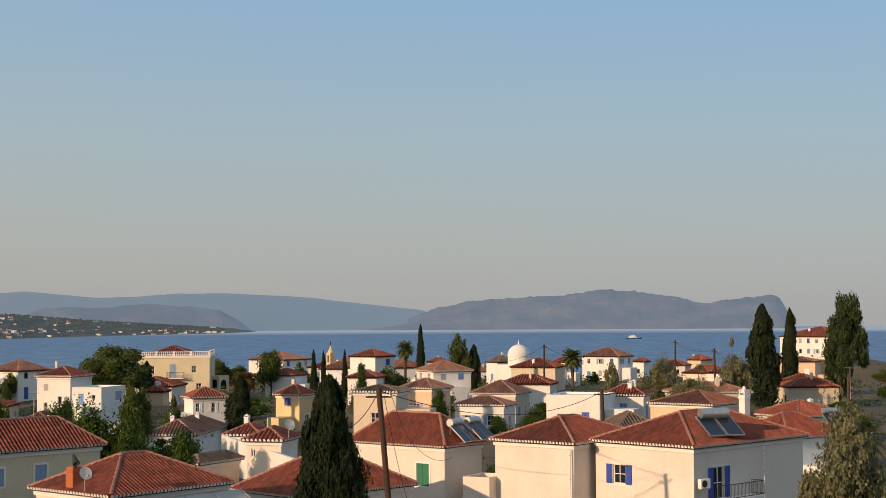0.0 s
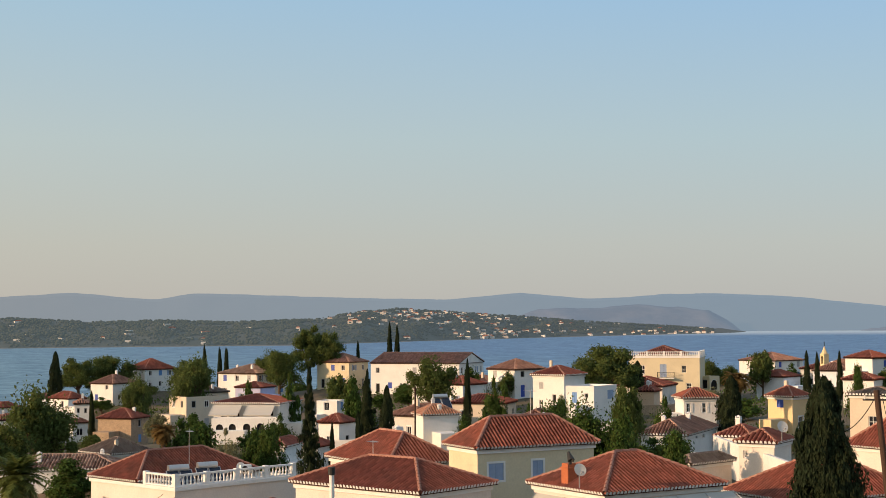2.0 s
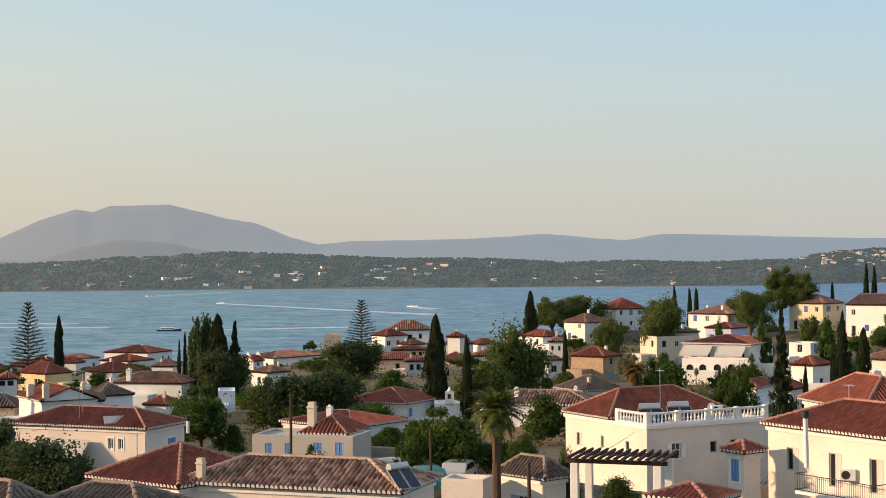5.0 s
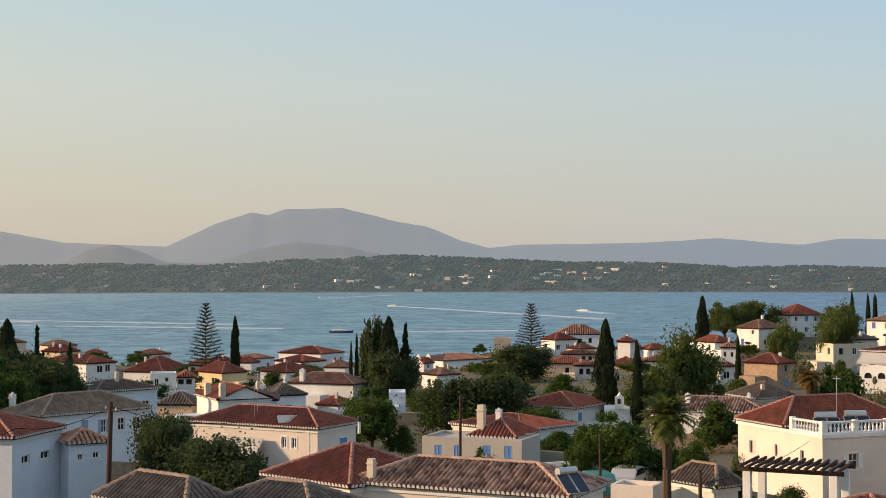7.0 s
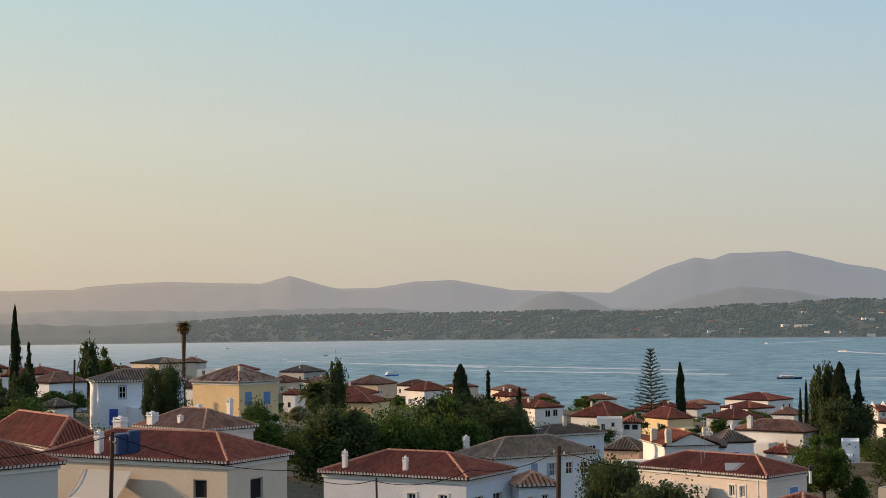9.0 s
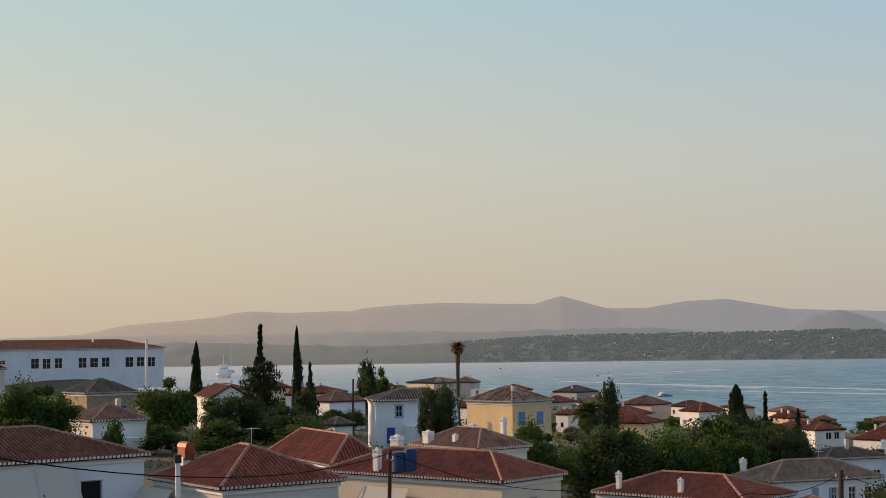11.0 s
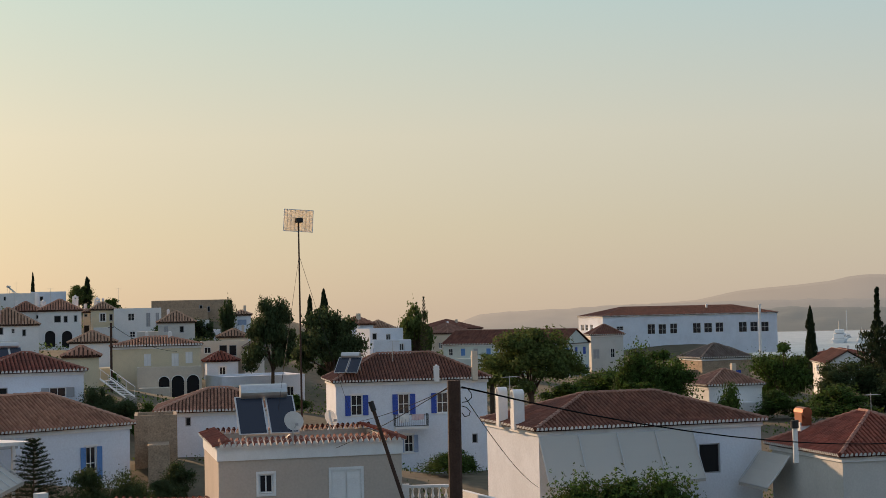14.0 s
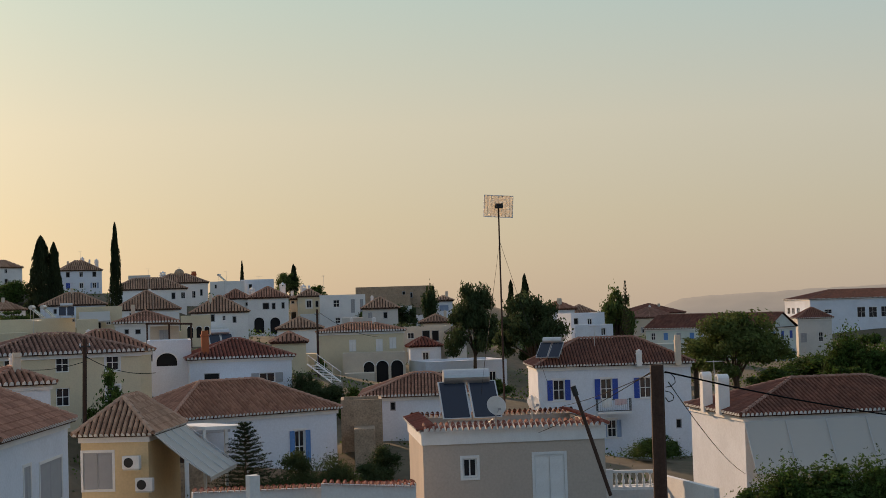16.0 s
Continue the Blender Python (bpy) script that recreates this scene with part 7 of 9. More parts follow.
plant('norfolk', -309.2, -60.3, 26.8, 8.6)
plant('cypress', -310.3, -54.3, 24.0, 2.4)
plant('tree', -142.0, -11.7, 22.5, 6.2)
plant('bush', -142.2, -8.6, 18.8, 3.3)
plant('dark', -86.5, -16.3, 23.7, 5.0)
plant('dark', -97.6, -21.6, 23.8, 3.1)
plant('bush', -115.5, -1.2, 19.8, 2.6)
plant('bush', -83.9, 13.8, 23.1, 1.6)
plant('bush', -78.4, 15.7, 22.3, 4.0)
plant('dark', -163.2, -55.9, 24.3, 7.9)
plant('dark', -167.7, -51.7, 23.3, 8.0)
plant('dark', -165.6, -48.4, 22.2, 5.3)
plant('cypress', -177.5, -58.8, 27.9, 3.6)
plant('oldcypress', -178.6, -55.5, 27.1, 4.4)
plant('dark', -174.5, -58.5, 24.3, 5.0)
plant('dark', -174.7, -54.6, 23.6, 6.0)
plant('dark', -178.4, -52.5, 22.5, 4.0)
plant('ragged', -187.4, -54.0, 24.4, 3.7)
plant('tree', -117.5, -49.6, 25.8, 8.8)
plant('tree', -126.4, -47.4, 24.7, 8.2)
plant('tree', -134.9, -46.0, 25.9, 6.5)
plant('tree', -112.1, -54.2, 25.4, 5.7)
plant('palm', -185.1, -82.1, 24.6, 4.3)
plant('dark', -269.0, -115.0, 25.0, 4.2)
plant('dark', -109.7, -24.9, 22.8, 3.9)
plant('dark', -93.3, -17.8, 22.9, 6.5)
plant('oldcypress', -150.3, -111.2, 36.1, 5.4)
plant('cypress', -159.5, -112.1, 35.9, 1.5)
plant('ragged', -158.9, -109.6, 31.1, 2.6)
plant('dark', -157.7, -109.6, 27.5, 2.8)
plant('dark', -150.5, -109.4, 25.4, 4.0)
plant('dark', -146.0, -112.7, 27.0, 7.0)
plant('dark', -145.7, -105.7, 26.0, 7.6)
plant('dark', -148.1, -102.3, 24.9, 6.9)
plant('cypress', -192.6, -155.5, 34.1, 2.1)
plant('dark', -209.2, -132.3, 30.1, 4.0)
plant('palmtall', -183.8, -101.5, 33.5, 2.1)
plant('dark', -143.4, -81.7, 28.5, 4.4)
plant('tree', -141.3, -69.5, 24.9, 5.4)
plant('tree', -132.3, -110.7, 29.7, 6.6)
plant('tree', -118.0, -92.6, 26.2, 6.9)
plant('tree', -123.4, -85.3, 26.0, 6.9)
plant('tree', -112.2, -110.6, 29.5, 6.6)
plant('tree', -113.5, -119.8, 27.3, 8.8)
plant('bush', -274.1, -169.9, 27.1, 7.4)
plant('bush', -94.8, -85.3, 27.3, 2.9)
plant('umbrella', -92.7, -108.3, 32.3, 9.2)
plant('stonepine', -85.0, -132.0, 34.6, 7.4)
plant('stonepine', -87.4, -148.1, 36.0, 6.2)
plant('cypress', -139.0, -222.1, 38.1, 1.7)
plant('cypress', -141.1, -220.8, 39.1, 2.2)
plant('dark', -117.0, -212.0, 37.0, 2.6)
plant('dark', -111.4, -210.3, 34.0, 4.6)
plant('dark', -52.0, -117.0, 28.4, 2.6)
plant('dark', -52.6, -113.4, 27.5, 3.0)
plant('bush', -53.2, -109.8, 27.4, 2.8)
plant('dark', -55.7, -123.0, 27.3, 2.4)
plant('palm', -99.1, -122.4, 29.1, 3.6)
plant('pine', -135.3, -185.3, 35.2, 5.4)
plant('tree', -110.6, -112.1, 29.6, 5.4)
plant('vine', -42.5, -45.1, 26.5, 6.4)
plant('shrub', -30.2, -68.7, 26.7, 3.1)
plant('shrub', -30.4, -65.3, 26.5, 3.0)
plant('bush', -67.0, -86.6, 23.8, 2.9)
plant('bush', -72.0, -96.0, 23.3, 2.7)
plant('bush', -71.8, -156.8, 28.2, 2.6)
plant('dark', -95.2, -178.7, 31.4, 4.6)
plant('spruce', -28.8, -72.5, 28.2, 4.0)
plant('shrub', -28.8, -69.2, 25.3, 4.3)
plant('bush', -28.0, -93.9, 30.0, 3.4)
plant('cypress', -66.5, -261.7, 48.2, 5.2)
plant('cypress', -68.6, -261.1, 47.1, 3.3)
plant('cypress', -74.4, -243.9, 49.5, 2.1)
plant('cypress', -130.4, -327.5, 46.0, 1.1)
plant('cypress', -141.5, -322.8, 44.8, 2.2)
plant('pine', -139.8, -323.6, 42.6, 6.1)
plant('bush', -70.1, -299.4, 41.2, 9.4)
plant('bush', -77.4, -297.6, 39.3, 14.1)
plant('tree', -99.7, 7.6, 24.2, 4.6)
plant('tree', -97.6, 8.9, 23.8, 4.5)
plant('bush', -99.3, 11.9, 22.3, 3.4)
plant('dark', -114.6, -48.7, 26.1, 6.2)
plant('tree', -121.8, -46.9, 25.2, 7.0)
plant('tree', -123.4, -54.7, 24.7, 5.7)
plant('tree', -131.5, -46.7, 24.3, 6.4)
plant('shrub', -43.1, -84.7, 25.0, 2.2)
plant('shrub', -39.2, -78.8, 24.7, 3.0)
plant('shrub', -36.4, -76.8, 24.9, 2.6)
plant('bush', -63.6, -83.6, 23.8, 3.6)
plant('tree', -110.0, 58.4, 26.3, 5.2)
plant('bush', -108.4, 61.2, 25.6, 4.8)
plant('tree', -109.4, 65.5, 23.8, 5.4)
plant('dark', -172.5, -0.5, 21.5, 9.2)
plant('dark', -172.4, -5.1, 20.9, 7.2)
plant('dark', -284.9, 5.7, 18.9, 10.9)
plant('norfolk', -322.4, 8.3, 26.4, 8.6)
plant('dark', -102.5, -22.8, 23.4, 4.0)
plant('norfolk', -122.0, -165.3, 36.6, 1.6)
plant('ragged', -162.4, 58.2, 28.3, 3.0)
plant('bush', -222.6, 67.2, 25.2, 3.0)
plant('bush', -226.6, 99.6, 25.8, 3.8)
plant('bush', -203.9, 95.1, 24.0, 3.1)
plant('pine', -224.1, 105.1, 25.0, 3.2)
plant('bush', -155.2, 75.3, 23.8, 2.6)
plant('bush', -153.5, 78.8, 24.8, 2.2)
plant('bush', -172.8, 90.4, 21.9, 3.3)
plant('tree', -138.6, 74.8, 23.4, 3.0)
plant('bush', -237.0, 171.5, 24.9, 3.8)
plant('bush', -246.0, 171.7, 25.3, 4.6)
plant('bush', -129.7, 113.7, 25.4, 2.9)
plant('bush', -143.6, 64.7, 24.3, 3.0)
plant('bush', -130.7, 56.8, 24.4, 2.4)
plant('bush', -231.6, 62.8, 24.0, 3.1)
plant('pine', -305.6, 87.9, 27.4, 7.0)
plant('pine', -227.4, 76.6, 25.0, 4.5)
plant('bush', -185.5, 41.2, 21.4, 4.5)
plant('bush', -194.6, 46.0, 20.4, 5.0)
plant('olive', -230.1, 47.8, 19.6, 5.0)
plant('bush', -233.8, 54.3, 19.3, 4.5)
plant('bush', -182.2, 53.8, 21.9, 3.5)
plant('bush', -227.9, 31.4, 17.1, 5)
plant('bush', -137.9, 6.1, 18.8, 5.0)
plant('bush', -139.8, 8.2, 18.9, 4.5)
plant('vine', -39.4, -45.3, 26.0, 4.0)
plant('vine', -41.8, -45.8, 26.5, 4.6)
plant('vine', -42.9, -44.7, 26.6, 4.6)
plant('vine', -44.8, -44.3, 26.6, 5.0)


# ---- loose greenery between the houses ----
def free_spot(x, y, gap):
    return all((x - h[0]) ** 2 + (y - h[1]) ** 2 > (h[3] * 1.25 + gap) ** 2 for h in HOUSES)


# more houses deeper in the town, placed clear of the camera's view of others
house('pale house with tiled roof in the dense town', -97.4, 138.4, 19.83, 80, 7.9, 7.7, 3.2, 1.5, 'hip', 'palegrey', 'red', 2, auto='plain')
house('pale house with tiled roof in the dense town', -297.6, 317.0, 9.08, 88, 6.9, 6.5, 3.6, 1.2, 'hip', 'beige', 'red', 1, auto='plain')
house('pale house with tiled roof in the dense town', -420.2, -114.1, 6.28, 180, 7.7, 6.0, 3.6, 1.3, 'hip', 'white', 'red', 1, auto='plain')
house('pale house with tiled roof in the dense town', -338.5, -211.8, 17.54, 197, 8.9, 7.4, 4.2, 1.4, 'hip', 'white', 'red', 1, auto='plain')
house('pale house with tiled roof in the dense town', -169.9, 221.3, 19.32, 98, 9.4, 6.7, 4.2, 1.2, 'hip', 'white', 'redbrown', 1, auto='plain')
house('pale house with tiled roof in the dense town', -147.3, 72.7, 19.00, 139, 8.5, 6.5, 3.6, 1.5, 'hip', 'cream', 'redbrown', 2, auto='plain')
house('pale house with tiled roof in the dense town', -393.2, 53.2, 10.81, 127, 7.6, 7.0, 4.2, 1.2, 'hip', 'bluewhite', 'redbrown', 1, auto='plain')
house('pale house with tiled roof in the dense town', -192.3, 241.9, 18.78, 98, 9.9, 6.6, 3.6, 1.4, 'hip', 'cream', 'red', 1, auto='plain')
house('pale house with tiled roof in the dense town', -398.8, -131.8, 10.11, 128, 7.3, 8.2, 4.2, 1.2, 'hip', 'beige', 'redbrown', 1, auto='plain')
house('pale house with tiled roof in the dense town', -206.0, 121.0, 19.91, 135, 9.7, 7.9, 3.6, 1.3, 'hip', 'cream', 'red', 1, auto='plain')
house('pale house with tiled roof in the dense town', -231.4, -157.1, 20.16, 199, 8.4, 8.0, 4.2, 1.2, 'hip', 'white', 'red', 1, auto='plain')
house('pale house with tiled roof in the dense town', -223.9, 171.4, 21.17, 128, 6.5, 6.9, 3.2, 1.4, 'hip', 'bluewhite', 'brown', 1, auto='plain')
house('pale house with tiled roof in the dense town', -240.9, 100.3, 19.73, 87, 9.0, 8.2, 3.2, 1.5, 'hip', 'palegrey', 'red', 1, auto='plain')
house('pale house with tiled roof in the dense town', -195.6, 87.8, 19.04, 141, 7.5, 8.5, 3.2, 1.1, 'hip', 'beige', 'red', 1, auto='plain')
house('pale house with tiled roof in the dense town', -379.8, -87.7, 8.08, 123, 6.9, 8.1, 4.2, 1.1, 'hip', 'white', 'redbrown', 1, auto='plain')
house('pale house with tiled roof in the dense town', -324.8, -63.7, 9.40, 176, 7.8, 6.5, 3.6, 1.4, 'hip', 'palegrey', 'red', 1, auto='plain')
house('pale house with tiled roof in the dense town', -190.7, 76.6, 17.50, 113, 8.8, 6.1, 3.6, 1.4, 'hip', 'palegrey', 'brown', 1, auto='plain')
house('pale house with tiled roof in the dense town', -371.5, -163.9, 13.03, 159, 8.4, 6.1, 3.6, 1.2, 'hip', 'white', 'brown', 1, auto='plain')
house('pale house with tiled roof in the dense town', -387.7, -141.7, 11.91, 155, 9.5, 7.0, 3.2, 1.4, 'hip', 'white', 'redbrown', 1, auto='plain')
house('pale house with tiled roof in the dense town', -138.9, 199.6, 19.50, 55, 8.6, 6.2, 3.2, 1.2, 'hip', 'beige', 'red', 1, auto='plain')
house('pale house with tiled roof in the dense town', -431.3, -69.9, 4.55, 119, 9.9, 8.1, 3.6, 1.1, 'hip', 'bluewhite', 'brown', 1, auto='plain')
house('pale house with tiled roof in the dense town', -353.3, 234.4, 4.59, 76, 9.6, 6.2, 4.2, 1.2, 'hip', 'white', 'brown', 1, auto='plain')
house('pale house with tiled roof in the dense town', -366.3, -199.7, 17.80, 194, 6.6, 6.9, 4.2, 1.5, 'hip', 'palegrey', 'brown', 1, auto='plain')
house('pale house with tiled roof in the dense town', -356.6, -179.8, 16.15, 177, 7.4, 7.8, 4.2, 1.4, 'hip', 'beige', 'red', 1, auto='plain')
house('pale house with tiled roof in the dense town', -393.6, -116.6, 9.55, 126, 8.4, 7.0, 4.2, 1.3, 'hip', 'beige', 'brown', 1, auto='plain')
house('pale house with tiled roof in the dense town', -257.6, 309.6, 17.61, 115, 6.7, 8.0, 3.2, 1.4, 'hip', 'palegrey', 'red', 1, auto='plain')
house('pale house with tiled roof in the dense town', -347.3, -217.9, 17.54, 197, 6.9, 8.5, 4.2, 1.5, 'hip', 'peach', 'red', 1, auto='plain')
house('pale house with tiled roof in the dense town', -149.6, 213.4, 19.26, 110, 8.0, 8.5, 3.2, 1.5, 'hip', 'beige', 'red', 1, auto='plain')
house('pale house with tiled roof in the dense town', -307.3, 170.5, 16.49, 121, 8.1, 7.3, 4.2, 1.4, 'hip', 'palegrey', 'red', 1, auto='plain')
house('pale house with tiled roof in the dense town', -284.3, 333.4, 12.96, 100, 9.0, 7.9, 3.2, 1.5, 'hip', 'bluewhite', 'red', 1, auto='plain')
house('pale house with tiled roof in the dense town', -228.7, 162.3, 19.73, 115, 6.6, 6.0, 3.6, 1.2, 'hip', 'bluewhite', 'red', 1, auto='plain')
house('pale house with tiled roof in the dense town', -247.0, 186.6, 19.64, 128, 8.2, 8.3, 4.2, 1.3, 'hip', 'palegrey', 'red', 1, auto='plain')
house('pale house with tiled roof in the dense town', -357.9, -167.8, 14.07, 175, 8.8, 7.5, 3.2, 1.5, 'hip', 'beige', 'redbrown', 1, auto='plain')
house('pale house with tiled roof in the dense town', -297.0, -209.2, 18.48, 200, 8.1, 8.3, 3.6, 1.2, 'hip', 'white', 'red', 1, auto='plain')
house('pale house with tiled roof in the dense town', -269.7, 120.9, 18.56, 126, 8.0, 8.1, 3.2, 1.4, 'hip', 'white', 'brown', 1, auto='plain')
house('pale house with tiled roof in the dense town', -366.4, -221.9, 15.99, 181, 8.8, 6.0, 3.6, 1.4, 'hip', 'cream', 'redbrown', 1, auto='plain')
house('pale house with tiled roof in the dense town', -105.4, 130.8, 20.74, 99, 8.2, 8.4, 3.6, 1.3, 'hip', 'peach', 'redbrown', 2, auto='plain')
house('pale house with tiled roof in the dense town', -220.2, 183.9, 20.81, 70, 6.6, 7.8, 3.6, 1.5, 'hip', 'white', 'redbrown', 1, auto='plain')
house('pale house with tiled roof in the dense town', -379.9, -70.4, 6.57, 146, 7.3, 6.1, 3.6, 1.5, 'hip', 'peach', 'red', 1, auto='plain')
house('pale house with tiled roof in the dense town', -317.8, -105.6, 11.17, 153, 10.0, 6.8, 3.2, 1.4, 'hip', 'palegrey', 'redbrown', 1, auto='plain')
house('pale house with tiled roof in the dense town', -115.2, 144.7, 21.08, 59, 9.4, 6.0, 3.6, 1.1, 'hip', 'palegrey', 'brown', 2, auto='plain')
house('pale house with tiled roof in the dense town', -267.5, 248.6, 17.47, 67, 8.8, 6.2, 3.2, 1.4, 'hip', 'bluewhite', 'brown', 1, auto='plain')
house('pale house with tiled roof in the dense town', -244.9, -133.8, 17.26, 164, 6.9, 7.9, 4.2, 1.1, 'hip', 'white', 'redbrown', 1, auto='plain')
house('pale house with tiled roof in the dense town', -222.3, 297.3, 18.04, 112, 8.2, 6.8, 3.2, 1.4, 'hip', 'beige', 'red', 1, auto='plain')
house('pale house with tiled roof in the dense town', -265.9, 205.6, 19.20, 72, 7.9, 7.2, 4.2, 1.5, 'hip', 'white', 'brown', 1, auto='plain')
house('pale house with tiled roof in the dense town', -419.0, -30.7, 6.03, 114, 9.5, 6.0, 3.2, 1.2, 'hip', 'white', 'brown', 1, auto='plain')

_rng = random.Random(77)
_made = 0
while _made < 350:
    _az, _r = radians(_rng.uniform(28, 172)), 58 + 400 * _rng.random() ** 0.8
    _x, _y = -math.sin(_az) * _r, math.cos(_az) * _r
    _zg = float(ground_at(_x, _y)[0])
    if _zg < 1.0 or not free_spot(_x, _y, 1.5):
        continue
    _kind = _rng.choice(("bush", "bush", "bush", "tree", "tree", "olive", "pine"))
    _h = _rng.uniform(2.0, 3.8) if _kind in ("bush", "olive") else _rng.uniform(3.2, 5.2)
    if _r < 145:
        _kind, _h = "bush", _rng.uniform(1.2, 2.2)
    plant(_kind, _x, _y, _zg + _h * 0.78, _h * _rng.uniform(1.0, 1.6))
    _made += 1

# ---- undergrowth: scrub, hedges and weeds over the free ground ----
_n = 480000
_g = np.random.RandomState(12)
_az = np.radians(_g.uniform(26, 174, _n))
_r = 50 + 420 * _g.random_sample(_n) ** 0.75
_x, _y = -np.sin(_az) * _r, np.cos(_az) * _r
_keep = np.ones(_n, bool)
for _h in HOUSES:
    _keep &= (_x - _h[0]) ** 2 + (_y - _h[1]) ** 2 > (_h[3] * 0.95 + 0.3) ** 2
_patch = np.sin(_x * 0.21 + 1.3 * np.sin(_y * 0.13)) + np.sin(_y * 0.27 + 1.7 * np.sin(_x * 0.09)) + _g.normal(0, 0.35, _n)
_keep &= _patch > 0.45
_x, _y, _patch = _x[_keep], _y[_keep], _patch[_keep]
_z = ground_at(_x, _y)
_ok = _z > 0.8
_x, _y, _z, _patch = _x[_ok], _y[_ok], _z[_ok], _patch[_ok]
_n = len(_x)
_tall = np.clip(_patch, 0.3, 1.7) * np.clip(np.hypot(_x, _y) / 300, 0.12, 1.0)
_c = np.stack([_x, _y, _z + _g.random_sample(_n) * _tall], 1)
_u = _g.normal(0, 1, (_n, 3))
_u /= np.linalg.norm(_u, axis=1, keepdims=True)
_v = np.cross(_u, _g.normal(0, 1, (_n, 3)))
_v /= np.linalg.norm(_v, axis=1, keepdims=True)
_s = (_g.uniform(0.05, 0.13, _n) * (0.6 + np.hypot(_x, _y) / 160))[:, None]
_vs = np.stack([_c - _u * _s, _c + _v * _s * 0.6, _c + _u * _s, _c - _v * _s * 0.6], 1).reshape(-1, 3)
_me = bpy.data.meshes.new("undergrowth")
_me.from_pydata(_vs.tolist(), [], np.arange(4 * _n).reshape(-1, 4).tolist())
_me.materials.append(LEAF["broad"])
tagged(new("undergrowth", _me), "low green scrub and hedges between the houses", "undergrowth", kind="stuff")

def low_wall(a, b, h, t, mat, label, coping=True):
    a, b = Vector(a), Vector(b)
    w = b - a
    yaw = math.atan2(w.y, w.x)
    l = math.hypot(w.x, w.y)
    root = empty("garden_wall", Matrix.Translation(a) @ Matrix.Rotation(yaw, 4, "Z") @ Matrix.Rotation(-math.atan2(w.z, l), 4, "Y"), label, "wall")
    part("body", box(bmesh.new(), 0, -t / 2, -h, l, t / 2, 0), mat, root)
    if coping:
        q, rng = Quads(), random.Random(3)
        for sy in (-1, 1):
            tile_plane(q, None, Vector((0, sy * (t / 2 + 0.1), -0.02)) if sy < 0 else Vector((l, sy * (t / 2 + 0.1), -0.02)), Vector((l, sy * (t / 2 + 0.1), -0.02)) if sy < 0 else Vector((0, sy * (t / 2 + 0.1), -0.02)), Vector((0, -sy, 0.45)).normalized(), t * 0.62, 0.0, 0.0, 0.26, 0.5, rng)
        part("coping_tiles", q.data(), tile("red"), root, "clay tile coping")
    return root


def stair_flight(a, b, width, n, label):
    """Open steel stairs: two stringers, treads and a hand rail."""
    a, b = Vector(a), Vector(b)
    w = b - a
    side = Vector((-w.y, w.x, 0)).normalized() * width / 2
    root = empty("stair", Matrix.Translation(b), label, "stair")
    for k in (-1, 1):
        part("stringer", tube(bmesh.new(), side * k, side * k - w, 0.09, sides=6), WHITE, root)
        part("hand_rail", tube(bmesh.new(), side * k + Vector((0, 0, 0.95)), side * k - w + Vector((0, 0, 0.95)), 0.035, sides=6), WHITE, root)
        for t in (0.02, 0.35, 0.68, 0.98):
            part("post", tube(bmesh.new(), side * k - w * t, side * k - w * t + Vector((0, 0, 0.95)), 0.025, sides=6), WHITE, root)
    yaw = Matrix.Rotation(math.atan2(w.y, w.x), 4, "Z")
    for i in range(1, n):
        part("tread", box(bmesh.new(), -0.14, -width / 2, -0.02, 0.14, width / 2, 0.02, Matrix.Translation(-w * (i / n)) @ yaw), WHITE, root)
    part("foot", box(bmesh.new(), -0.25, -width / 2, -2.0, 0.25, width / 2, 0.0, yaw), CONCRETE, root, "concrete footing")


stair_flight((-60.07, -133.07, 28.63), (-60.08, -127.56, 27.02), 1.0, 12, "white steel outside stair on the slope")

# garden walls before some of the houses
_rng = random.Random(15)
for _h in [h for h in HOUSES[40:160:2] if math.hypot(h[0], h[1]) < 260 and h[1] > -95]:
    _d = Vector((-_h[0], -_h[1], 0)).normalized()
    _s = Vector((-_d.y, _d.x, 0))
    _c = Vector((_h[0], _h[1], 0)) + _d * (_h[3] + _rng.uniform(1.5, 4))
    _l = _rng.uniform(4, 9)
    _p, _q = _c - _s * _l + _d * _rng.uniform(-2, 2), _c + _s * _l
    for _e in (_p, _q):
        _e.z = float(ground_at(_e.x, _e.y)[0]) + _rng.uniform(1.3, 2.0)
    if free_spot(_p.x, _p.y, -0.5) and free_spot(_q.x, _q.y, -0.5):
        low_wall(_p, _q, 3.0, 0.3, plaster(_rng.choice(("white", "white", "cream", "stone"))), "plain plastered garden wall among the houses", False)

# ---- far shore: woods and villas ----
_fa = np.array([c[0] for c in FAR_SHORE])
_fe = np.array([c[1] for c in FAR_SHORE])


def far_point(a, f):
    """A place on the far shore's slope, by bearing and share of the way up."""
    zt = EYE + (far_foot(a) + 420) * math.tan(radians(float(np.interp(a, _fa, _fe))))
    r = far_foot(a) + 420 * f
    z = -2.0 + (zt + 2.0) * f ** 0.8
    k = math.sin(f * math.pi) * 0.16 * max(zt + 2, 0)
    z += noise.noise(Vector((a * 0.9 + 15, f * 3.0, 15))) * k
    return Vector((-math.sin(radians(a)) * r, math.cos(radians(a)) * r, z)), zt


_ico = bmesh.new()
bmesh.ops.create_icosphere(_ico, subdivisions=1, radius=1.0)
_ico.verts.ensure_lookup_table()
_iv = np.array([v.co[:] for v in _ico.verts])
_if = np.array([[v.index for v in f.verts] for f in _ico.faces])
_ico.free()
_pts = []
_rng = random.Random(5)
